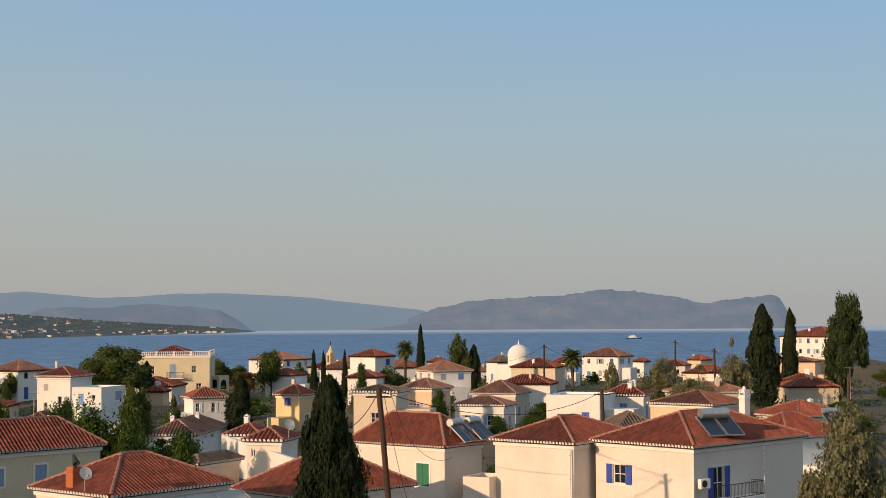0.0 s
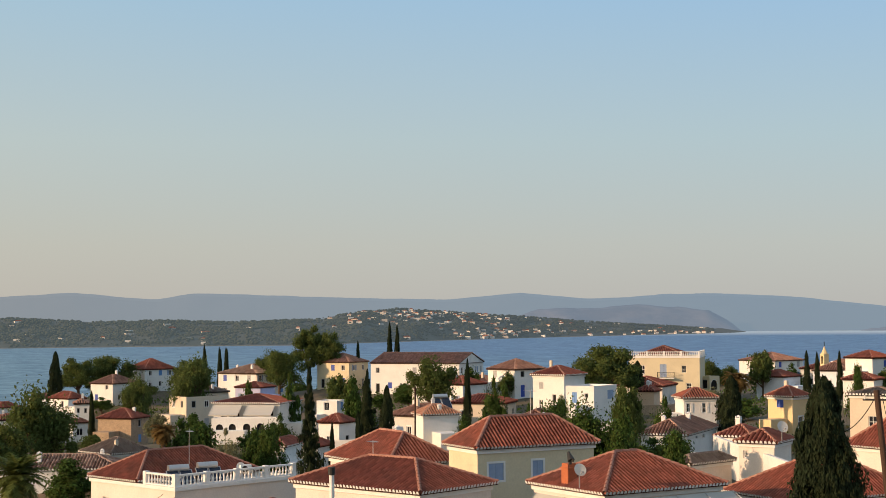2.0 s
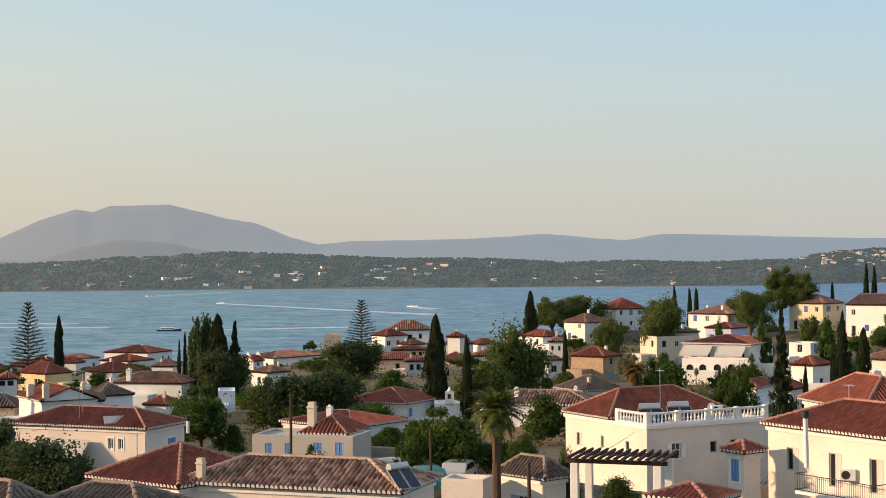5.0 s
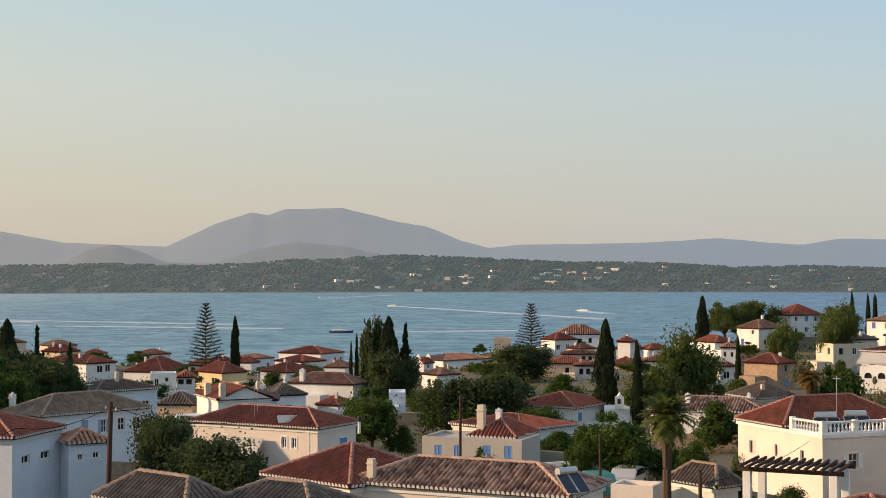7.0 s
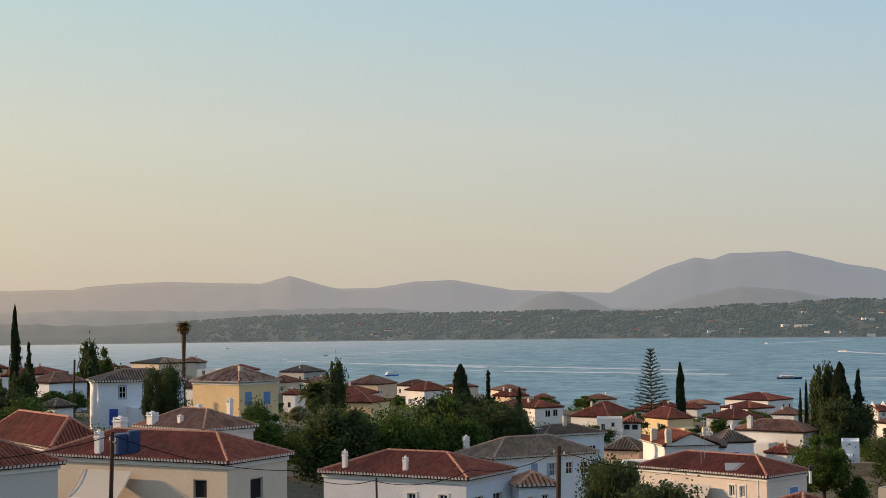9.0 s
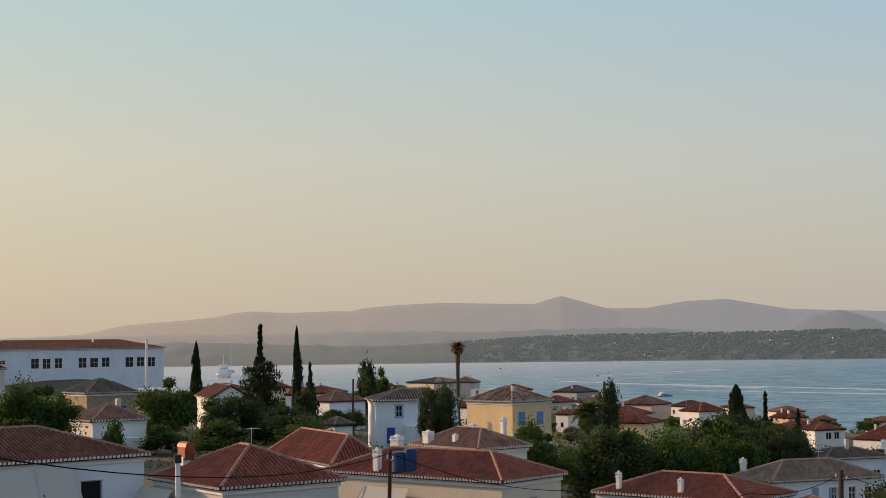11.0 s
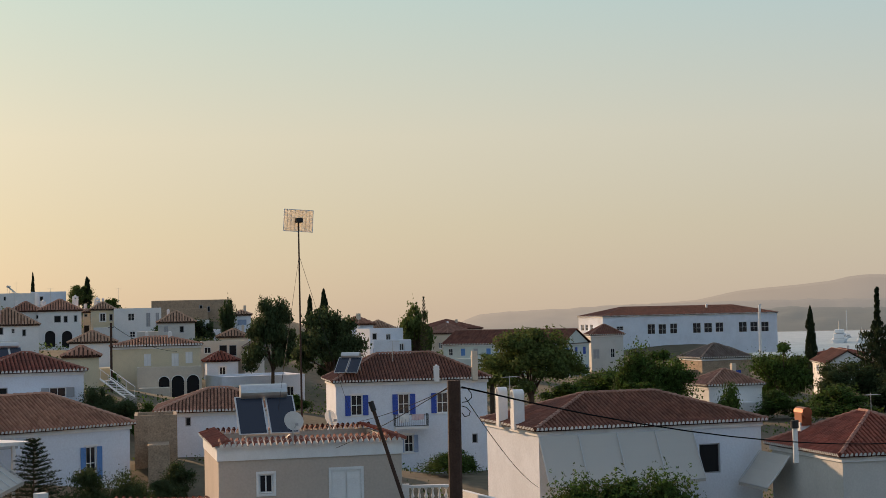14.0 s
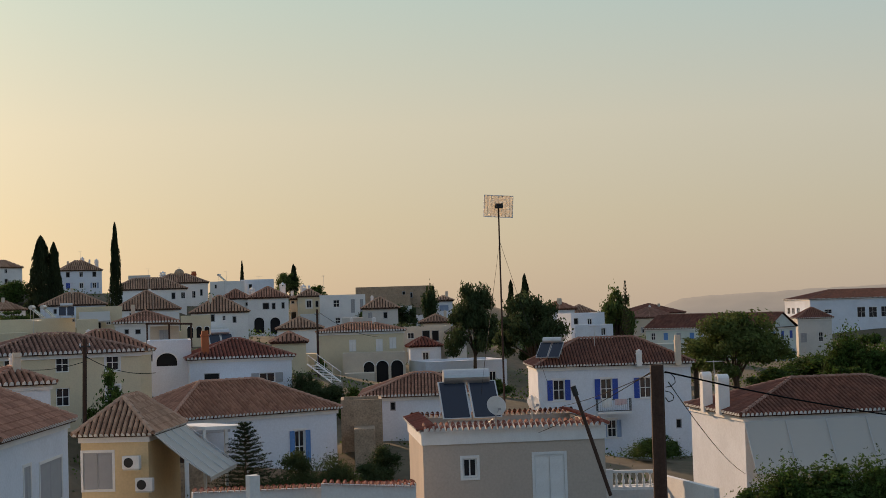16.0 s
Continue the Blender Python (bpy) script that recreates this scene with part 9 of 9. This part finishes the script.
awning((-382.66, -12.46, 9.78), (-394.03, 0.19, 9.84), 3.4, 1.2, 41.9 + 90, "row of white waterfront awnings", 3)
awning((-76.20, 37.57, 24.07), (-70.93, 38.42, 24.30), 2.2, 1.5, 9.2, "wide pale awning under the tiled eaves", 1)
awning((-70.54, 41.30, 24.33), (-71.54, 47.48, 24.25), 2.6, 1.4, 9.2 + 90, "wide pale awning under the tiled eaves", 2)
balcony((-66.88, -94.89, 25.41), (-69.19, -93.72, 25.32), 63.2 + 90, 1.0)
washing((-66.71, -93.86, 26.39), (-67.4, -93.51, 26.39), 0.6, WHITE, "white sheet hung over the balcony rail")
washing((-67.58, -93.41, 26.39), (-68.42, -92.99, 26.39), 0.45, surface("pink_cloth", (0.62, 0.46, 0.46), 0.95, (0.7, 0.6, 0.58), 0.4, 3, 30, 0.05), "pale pink cloth hung over the balcony rail")
balcony((-80.33, 26.67, 21.40), (-75.22, 29.19, 21.94), 26.3, 0.9)
balcony((-60.28, 76.15, 22.24), (-60.51, 80.48, 22.08), 3.1 + 90, 1.0)


# ---- tall panel aerial ----
GAUZE = surface("pale_gauze", (0.85, 0.80, 0.70), 0.7, grain_amount=0.03)
_nt = GAUZE.node_tree
_t = _nt.nodes.new("ShaderNodeBsdfTranslucent")
_x = _nt.nodes.new("ShaderNodeMixShader")
_x.inputs[0].default_value = 0.6
_t.inputs[0].default_value = (0.85, 0.80, 0.70, 1)
_nt.links.new(_nt.nodes["Principled BSDF"].outputs[0], _x.inputs[1])
_nt.links.new(_t.outputs[0], _x.inputs[2])
_nt.links.new(_x.outputs[0], _nt.nodes["Material Output"].inputs[0])


def panel_aerial(p, h):
    """A guyed mast with a bent mesh reflector at its head."""
    root = empty("panel_aerial", Matrix.Translation(p), "tall guyed mast with a pale mesh panel", "aerial")
    part("mast", tube(bmesh.new(), (0, 0, -0.4), (0, 0, h), 0.05, 0.035, 8), POLEWOOD, root)
    yaw = Matrix.Translation((0, 0, h)) @ Matrix.Rotation(radians(facing(p, 12)), 4, "Z")
    w, t = 1.42, 1.05
    lean = yaw @ Matrix.Rotation(0.06, 4, "Y")
    panel = part("reflector_frame", lattice([-w / 2, -w / 2 + 0.03, w / 2 - 0.03, w / 2], [-t / 2, -t / 2 + 0.03, t / 2 - 0.03, t / 2], {(1, 1)}, -0.015, 0.015), WHITE, root, "pale frame of a wire panel")
    panel.matrix_basis = lean
    for i in range(1, 22):
        z = -t / 2 + t * i / 22
        part("wire", box(bmesh.new(), -w / 2, -0.006, z - 0.022, w / 2, 0.006, z + 0.022), GAUZE, panel)
    for i in range(1, 8):
        x = -w / 2 + w * i / 8
        part("wire", box(bmesh.new(), x - 0.012, 0.012, -t / 2, x + 0.012, 0.03, t / 2), GAUZE, panel)
    part("feed", box(bmesh.new(), -0.16, -0.3, -0.10, 0.16, -0.02, 0.12, yaw), DARKMETAL, root, "dark feed box")
    for a in (0.5, 2.6, 4.7):
        part("guy_wire", tube(bmesh.new(), (0, 0, h * 0.82), (math.cos(a) * 2.2, math.sin(a) * 2.2, 0.2), 0.008, sides=4), DARKMETAL, root)


panel_aerial((-36.74, -59.58, 29.52), 9.09)


# ---- leaning flue, barrels, pipes ----
def flue(a, b, r, label, mat):
    a, b = Vector(a), Vector(b)
    root = empty("flue_pipe", Matrix.Translation(b), label, "flue")
    part("pipe", tube(bmesh.new(), (0, 0, 0), a - b, r, sides=12), mat, root)
    part("cowl", tube(bmesh.new(), a - b - (a - b).normalized() * 0.05, a - b + (a - b).normalized() * 0.35, r * 1.5, sides=12), DARKMETAL, root, "dark cowl")


flue((-33.90, -49.50, 30.26), (-34.94, -48.78, 26.19), 0.075, "slim leaning flue pipe with dark cowl", POLEWOOD)
flue((-74.04, 24.53, 26.06), (-74.03, 24.57, 23.49), 0.13, "white upright flue pipe on the wall", WHITE)
flue((-58.55, -48.46, 28.04), (-58.56, -48.45, 26.28), 0.13, "white upright flue pipe before the roof", WHITE)
flue((-113.54, -10.28, 22.35), (-113.53, -10.29, 21.37), 0.12, "white flue pipe with round cowl", WHITE)


def barrel(p, r, h, mat, label):
    root = empty("water_barrel", Matrix.Translation(p), label, "barrel")
    bm = bmesh.new()
    tube(bm, (0, 0, 0), (0, 0, h), r, sides=20)
    part("drum", bm, mat, root)
    part("lid", tube(bmesh.new(), (0, 0, h), (0, 0, h + 0.06), r * 0.95, r * 0.8, 20), mat, root)


barrel((-80.19, -48.49, 25.77), 0.55, 1.2, DEEPBLUE, "blue plastic water barrel on the roof")
barrel((-80.18, -47.74, 25.82), 0.4, 1.35, DEEPBLUE, "dark blue water barrel on the roof")


def skylight(p, yaw):
    root = empty("skylight", Matrix.Translation(p) @ Matrix.Rotation(radians(yaw), 4, "Z") @ Matrix.Rotation(radians(26), 4, "X"), "tilted flat solar panel lying on the tiles", "solar panel")
    part("frame", box(bmesh.new(), -0.85, -0.55, 0.05, 0.85, 0.55, 0.15), METAL, root)
    # matte grey paint stands in for the reflection on the glass
    part("glass", box(bmesh.new(), -0.8, -0.5, 0.152, 0.8, 0.5, 0.16), GREY, root, "glass coloured grey for its pale reflection")


on(skylight, (-117.27, -16.26, 21.98), 5)


# ---- chapel dome, bell towers ----
def dome_chapel(p, r, label, wall="white", reach=7):
    root = empty("chapel" if reach > 3 else "roof_lantern", Matrix.Translation(p), label, "chapel" if reach > 3 else "lantern")
    part("hall", box(bmesh.new(), -r * 1.3, -r * 1.3, -reach, r * 1.3, r * 1.3, -r * 0.75), plaster("white"), root)
    part("drum", tube(bmesh.new(), (0, 0, -r * 0.8), (0, 0, 0), r * 0.96, sides=24), plaster(wall), root)
    bm = bmesh.new()
    bmesh.ops.create_uvsphere(bm, u_segments=28, v_segments=16, radius=r)
    bmesh.ops.delete(bm, geom=[v for v in bm.verts if v.co.z < -0.01 * r], context="VERTS")
    d = part("dome", bm, plaster(wall), root)
    for f in d.data.polygons:
        f.use_smooth = True
    part("finial", tube(bmesh.new(), (0, 0, r), (0, 0, r * 1.35), r * 0.09, r * 0.04), WHITE, d)


dome_chapel((-211.44, 206.43, 26.28), 2.26, "small white chapel with a round dome")
dome_chapel((-99.31, -283.09, 41.9), 1.0, "roof lantern with a small brown dome", "stone", 2.0)


def bell_tower(p, w, h, wall):
    root = empty("bell_tower", Matrix.Translation(p), "slender ochre bell tower with a cross", "bell tower")
    part("shaft", box(bmesh.new(), -w / 2, -w / 2, -h, w / 2, w / 2, -h * 0.42), plaster(wall), root)
    part("belfry", lattice([-w / 2, -w * 0.25, w * 0.25, w / 2], [-h * 0.42, -h * 0.36, -h * 0.2, -h * 0.15], {(1, 1)}, -w * 0.45, w * 0.45), plaster(wall), root)
    part("spire", tube(bmesh.new(), (0, 0, -h * 0.15), (0, 0, 0), w * 0.5, 0.05, 8), plaster(wall), root)
    part("cross", box(bmesh.new(), -0.05, -0.05, 0, 0.05, 0.05, 0.9), DARKMETAL, root)
    return root


bell_tower((-227.44, 171.75, 28.72), 1.20, 9.0, "yellow")


def bell_gable(p, w, h):
    root = empty("bell_gable", Matrix.Translation(p) @ Matrix.Rotation(radians(facing(p)), 4, "Z"), "small white chapel with an arched bell gable", "chapel")
    part("gable", lattice([-w / 2, -w * 0.22, w * 0.22, w / 2], [-h, -h * 0.62, -h * 0.2, 0], {(1, 1)}, -0.2, 0.2), WHITE, root)
    part("crown", tube(bmesh.new(), (0, 0, 0), (0, 0, h * 0.35), w * 0.3, 0.05, 8), WHITE, root)
    part("nave", box(bmesh.new(), -1.8, 0.2, -h - 3.5, 1.8, 5, -h, bevel=0.05), WHITE, root)
    part("bell", tube(bmesh.new(), (0, 0, -h * 0.55), (0, 0, -h * 0.3), w * 0.12, w * 0.06, 10), DARKMETAL, root)


bell_gable((-171.88, 14.58, 19.26), 1.05, 1.45)


# ---- pergola ----
def pergola(c, yaw, w, d, h):
    root = empty("pergola", Matrix.Translation(c) @ Matrix.Rotation(radians(yaw), 4, "Z"), "garden pergola with white pillars and dark beams", "pergola")
    for sx in (-1, 1):
        for sy in (-1, 1):
            part("pillar", box(bmesh.new(), sx * w / 2 - 0.2, sy * d / 2 - 0.2, -h, sx * w / 2 + 0.2, sy * d / 2 + 0.2, 0, bevel=0.02), WHITE, root, "white square pillar")
    for sy in (-1, 1):
        part("beam", box(bmesh.new(), -w / 2 - 0.5, sy * d / 2 - 0.08, 0, w / 2 + 0.5, sy * d / 2 + 0.08, 0.22), POLEWOOD, root)
    for i in range(13):
        x = -w / 2 - 0.3 + (w + 0.6) * i / 12
        part("slat", box(bmesh.new(), x - 0.05, -d / 2 - 0.5, 0.22, x + 0.05, d / 2 + 0.5, 0.36), POLEWOOD, root)


pergola((-76.44, 15.52, 23.71), facing((-76.44, 15.52, 23.71), -12), 4.32, 3.2, 3.2)


# ---- parked cars ----
def car(p, yaw, mat, label):
    """A small parked car with body, cabin, glass and wheels."""
    z = float(ground_at(p[0], p[1])[0])
    root = empty("car", pose(p[0], p[1], z, 0, 0, yaw), label, "car")
    bm = bmesh.new()
    prof = [(-2.0, 0.35), (-2.0, 0.85), (-1.2, 0.95), (-0.7, 1.42), (0.9, 1.45), (1.6, 0.95), (2.0, 0.8), (2.0, 0.35)]
    rows = []
    for y, k in ((-0.82, 0.96), (-0.7, 1.0), (0.7, 1.0), (0.82, 0.96)):
        rows.append([bm.verts.new((x, y, 0.35 + (zz - 0.35) * k)) for x, zz in prof])
    for a, b in zip(rows, rows[1:]):
        for i in range(len(prof)):
            j = (i + 1) % len(prof)
            bm.faces.new((a[i], a[j], b[j], b[i]))
    bm.faces.new(rows[0][::-1])
    bm.faces.new(rows[-1])
    body = part("body", bm, mat, root)
    for y in (-0.825, 0.825):
        q = Quads()
        q.quad((-1.0, y, 0.98), (1.35, y, 0.98), (0.8, y, 1.36), (-0.65, y, 1.36))
        part("side_window", q.data(), GLASS, body)
    for x in (-1.25, 1.25):
        for y in (-0.75, 0.75):
            part("wheel", tube(bmesh.new(), (x, y - 0.1, 0.32), (x, y + 0.1, 0.32), 0.32, sides=18), DARKMETAL, root)


TEAL = surface("teal_car_paint", (0.05, 0.22, 0.20), 0.3, grain_amount=0.03, spec=0.5)
SILVER = surface("silver_car_paint", (0.45, 0.45, 0.43), 0.35, grain_amount=0.03, metal=0.3)
car((-91.77, 6.49, 21.34), facing((-91.77, 6.49, 21.34), 105), TEAL, "teal car parked beside the garden wall")
car((-95.61, 8.60, 20.86), facing((-95.61, 8.60, 20.86), 75), SILVER, "silver covered car parked beside the garden wall")


# ---- garden and terrace walls ----
low_wall((-20.15, -56.51, 26.88), (-29.23, -54.68, 26.63), 3.0, 0.3, plaster("white"), "white garden wall with clay tile coping")
low_wall((-20.32, -51.0, 28.0), (-20.72, -51.0, 28.0), 2.2, 0.4, plaster("white"), "short white gate pier by the garden wall", False)
low_wall((-28.29, -52.91, 26.76), (-24.90, -54.59, 27.00), 3.0, 0.3, plaster("white"), "white garden wall with clay tile coping")
low_wall((-43.19, -60.09, 24.87), (-44.89, -58.83, 24.93), 4.0, 0.25, plaster("white"), "plain white terrace wall", False)
low_wall((-43.90, -57.07, 25.61), (-40.80, -49.31, 25.92), 4.0, 0.25, plaster("white"), "sloping white terrace wall", False)
low_wall((-97.94, 3.37, 20.35), (-97.44, 10.44, 20.48), 1.6, 0.3, plaster("stone"), "rough stone garden wall", False)
low_wall((-109.49, 71.01, 23.92), (-88.74, 64.15, 23.61), 3.0, 0.3, plaster("white"), "plain white garden wall", False)
low_wall((-225.88, -55.07, 12.65), (-168.42, -37.31, 16.77), 3.0, 0.3, plaster("white"), "plain white garden wall", False)
_t = empty("terrace_balustrade", Matrix.Translation((-43.41, -58.69, 24.97)) @ Matrix.Rotation(radians(facing((-43.41, -58.69, 24.97))), 4, "Z"), "white terrace balustrade with turned balusters", "balustrade")
balustrade(_t, 2.6, 1.2, -0.1, "A", 0.9)
part("base", box(bmesh.new(), -1.35, -0.75, -6, 1.35, 0.75, -0.1), plaster("white"), _t)


# ---- boats ----
def boat(p, yaw, l, kind, label):
    """A small ship: hull, cabin, funnel or mast."""
    root = empty("boat", pose(p[0], p[1], 0, 0, 0, yaw), label, "boat")
    bm = bmesh.new()
    st = [(-0.5, 0.11, 0.06), (-0.3, 0.13, 0.06), (0.1, 0.13, 0.065), (0.35, 0.08, 0.08), (0.5, 0.005, 0.10)]
    rows = []
    for x, w, h in st:
        rows.append([bm.verts.new((x * l, y * l, z * l)) for y, z in ((-w, h), (-w * 0.7, -0.02), (w * 0.7, -0.02), (w, h))])
    for a, b in zip(rows, rows[1:]):
        for i in range(4):
            bm.faces.new((a[i], a[(i + 1) % 4], b[(i + 1) % 4], b[i]))
    bm.faces.new(rows[0])
    bm.faces.new(rows[-1][::-1])
    part("hull", bm, {"blue": LIGHTBLUE, "low": DARKMETAL}.get(kind, WHITE if "dark" not in label else DEEPBLUE), root)
    if kind == "low":
        part("console", box(bmesh.new(), -0.12 * l, -0.05 * l, 0.05 * l, 0.04 * l, 0.05 * l, 0.12 * l, bevel=0.01 * l), GREY, root)
        return
    part("cabin", box(bmesh.new(), -0.36 * l, -0.09 * l, 0.06 * l, 0.18 * l, 0.09 * l, 0.15 * l, bevel=0.01 * l), WHITE, root)
    part("window_band", box(bmesh.new(), -0.33 * l, -0.092 * l, 0.095 * l, 0.17 * l, 0.092 * l, 0.12 * l), GLASS, root)
    if kind in ("yacht", "ferry", "blue"):
        part("upper_deck", box(bmesh.new(), -0.28 * l, -0.075 * l, 0.155 * l, 0.08 * l, 0.075 * l, 0.22 * l, bevel=0.01 * l), WHITE, root)
        part("mast", tube(bmesh.new(), (-0.1 * l, 0, 0.22 * l), (-0.12 * l, 0, 0.38 * l), 0.012 * l, 0.005 * l), METAL, root)
    if kind == "sail":
        part("mast", tube(bmesh.new(), (0, 0, 0.06 * l), (0, 0, 1.25 * l), 0.016 * l, 0.010 * l), WHITE, root)


FOAM = surface("sea_foam", (0.66, 0.70, 0.73), 0.7, (0.30, 0.38, 0.46), 0.85, 0.12, 0.5, 0.2)


def wake(a, b, h):
    """A long low ridge of broken foam on the water, h high at the boat and fading behind it."""
    a, b = Vector(a), Vector(b)
    d = b - a
    s = Vector((-d.y, d.x, 0)).normalized()
    rng = random.Random(int(a.length))
    q = Quads()
    n = max(30, int(d.length / 4))
    top = [0.5 * h * (1 - 0.75 * i / n) * rng.uniform(0.6, 1.1) for i in range(n + 1)]
    for i in range(n):
        p, r = a + d * (i / n), a + d * ((i + 1) / n)
        w0, w1 = 3.5 + 5.0 * i / n, 3.5 + 5.0 * (i + 1) / n
        for sg in (-1, 1):
            q.quad(p + s * sg * w0, r + s * sg * w1, r + Vector((0, 0, top[i + 1])), p + Vector((0, 0, top[i])))
    tagged(new("wake", make_mesh("wake", q.data(), FOAM)), "white foam wake behind a boat", "wake", kind="stuff")


boat((-1487.0, 1695.0, 0.0), 35, 23, "yacht", "dark-hulled motor yacht at anchor")
boat((-805.0, -309.0, 0.0), 150, 11, "blue", "blue and white excursion boat")
boat((-790.0, -81.0, 0.0), 82, 13, "motor", "long low dark boat with a pale cabin")
boat((-1715.0, -201.0, 0.0), 30, 8, "motor", "small white motorboat under way")
boat((-1348.0, -92.0, 0.0), 240, 10, "motor", "small white motorboat with a long wake")
boat((-1190.0, 72.0, 0.0), 240, 11, "motor", "white motorboat with a foaming bow")
boat((-1078.0, -505.0, 0.0), 20, 8, "motor", "small white speedboat under way")
boat((-1216.0, -530.0, 0.0), 20, 8, "low", "small dark speedboat under way")
boat((-1521.0, -784.0, 0.0), 20, 8, "low", "small dark motorboat under way")
boat((-1146.8, -891.8, 0.0), 215, 56, "ferry", "white ferry moored at the quay")
boat((-1181.5, -892.4, 0.0), 215, 36, "yacht", "white motor yacht moored at the quay")
boat((-1315.4, -1013.1, 0.0), 200, 24, "sail", "sailing yacht with tall mast")
boat((-1329.0, -983.0, 0.0), 200, 27, "sail", "sailing yacht with tall mast")
wake((-1356, -92, 0), (-998, 78, 0), 1.1)
wake((-797, -85, 0), (-817, 15, 0), 0.6)
wake((-1715, -201, 0), (-1957, -122, 0), 1.5)
wake((-1225, -532, 0), (-1499, -508, 0), 1.0)
wake((-1073, -500, 0), (-947, -292, 0), 0.8)
wake((-2068, -1114, 0), (-2039, -927, 0), 1.8)
wake((-1528, -780, 0), (-1701, -687, 0), 0.9)
wake((-1197, 71, 0), (-1120, 88, 0), 1.4)
wake((-1010, -380, 0), (-905, -150, 0), 0.5)
wake((-900, -330, 0), (-845, -120, 0), 0.45)


def downpipe(a, b, label="slim white rainwater pipe on the wall"):
    """A rainwater pipe from the eave to the ground, with clamps."""
    a, b = Vector(a), Vector(b)
    root = empty("downpipe", Matrix.Translation(b), label, "pipe")
    part("pipe", tube(bmesh.new(), (0, 0, 0), a - b, 0.06, sides=8), WHITE, root)
    for k in (0.25, 0.6, 0.92):
        part("clamp", tube(bmesh.new(), (a - b) * k, (a - b) * k + Vector((0, 0, 0.06)), 0.075, sides=8), METAL, root)


downpipe((-60.59, 82.03, 25.25), (-60.59, 81.98, 21.12))
downpipe((-68.65, 71.67, 25.17), (-68.62, 71.68, 20.18))
downpipe((-115.08, -14.32, 21.32), (-115.06, -14.29, 18.19))
downpipe((-33.88, -88.43, 27.15), (-33.82, -88.42, 23.43))
balcony((-228.43, 136.52, 23.65), (-226.68, 138.90, 23.62), 53.5, 1.2, "small white balcony with railing on the villa")
# porch of the white house with blue shutters
_p = empty("porch", Matrix.Translation((-31.16, -88.14, 26.89)) @ Matrix.Rotation(radians(96.2 + 90), 4, "Z"), "flat porch roof on a white post by the door", "porch")
part("slab", box(bmesh.new(), -1.2, -2.2, -0.25, 1.9, 0.05, 0.0, bevel=0.02), GREY, _p, "grey slab")
for _sx in (-1.0, 1.7):
    part("post", box(bmesh.new(), _sx - 0.1, -2.1, -4.2, _sx + 0.1, -1.9, -0.25), WHITE, _p)
part("doorway", box(bmesh.new(), -0.6, -0.06, -3.4, 0.5, 0.02, -0.9), POLEWOOD, _p, "dark wooden door")


def cowl(p):
    """A turning metal hood on a chimney top."""
    root = empty("chimney_cowl", Matrix.Translation(p), "dark metal wind cowl on a chimney top", "cowl")
    part("neck", tube(bmesh.new(), (0, 0, -0.1), (0, 0, 0.15), 0.09, sides=10), DARKMETAL, root)
    part("hood", tube(bmesh.new(), (0.12, 0, 0.12), (-0.18, 0, 0.55), 0.20, 0.07, 12), DARKMETAL, root)
    part("tail", box(bmesh.new(), 0.1, -0.012, 0.05, 0.42, 0.012, 0.22), DARKMETAL, root)


cowl((-70.97, 36.93, 26.37))
aerial((-87.43, 42.63, 27.29), 2.2)
aerial((-85.40, 30.95, 24.96), 1.8)
aerial((-118.85, -19.24, 21.99), 2.65)
aerial((-70.70, -52.96, 27.01), 2.0)
aerial((-68.41, -97.00, 30.26), 1.8)
aerial((-135.44, -37.24, 21.68), 1.8)
aerial((-26.57, -107.06, 32.08), 1.8)
# fittings on the hillside houses
awning((-49.07, -175.78, 34.5), (-52.49, -174.79, 34.52), 1.9, 1.1, 163.7, "wide pale awning on a hillside house")
for _p in ((-47.92, -191.08, 33.95), (-49.3, -190.75, 33.95), (-120.46, -314.74, 41.0)):
    on(solar_heater, _p, 75, 0.9)
for _x, _y, _z, _w, _k in ((-96.26, -284.14, 40.6, 0.9, "cap"), (-102.02, -282.12, 40.4, 0.8, "terracotta"), (-98.43, -242.81, 36.3, 0.8, "white"), (-103.37, -240.74, 37.0, 0.8, "cap"), (-107.53, -241.11, 36.6, 0.8, "white")):
    _c = empty("roof_chimney", Matrix.Translation((_x, _y, _z)), "plastered chimney rising from a hillside roof", "chimney")
    chimney(_c, 0, 0, -1.0, 1.9, _w, _k)
for _x, _y, _z in ((-70.2, -255.0, 37.5), (-88.0, -268.0, 40.2), (-97.0, -236.0, 37.6), (-111.0, -240.0, 37.6), (-54.0, -163.0, 33.9), (-72.5, -221.0, 37.2), (-93.5, -333.0, 46.5), (-122.0, -316.0, 40.9), (-80.0, -208.0, 36.3), (-83.0, -188.0, 32.7)):
    aerial((_x, _y, _z), 2.4)
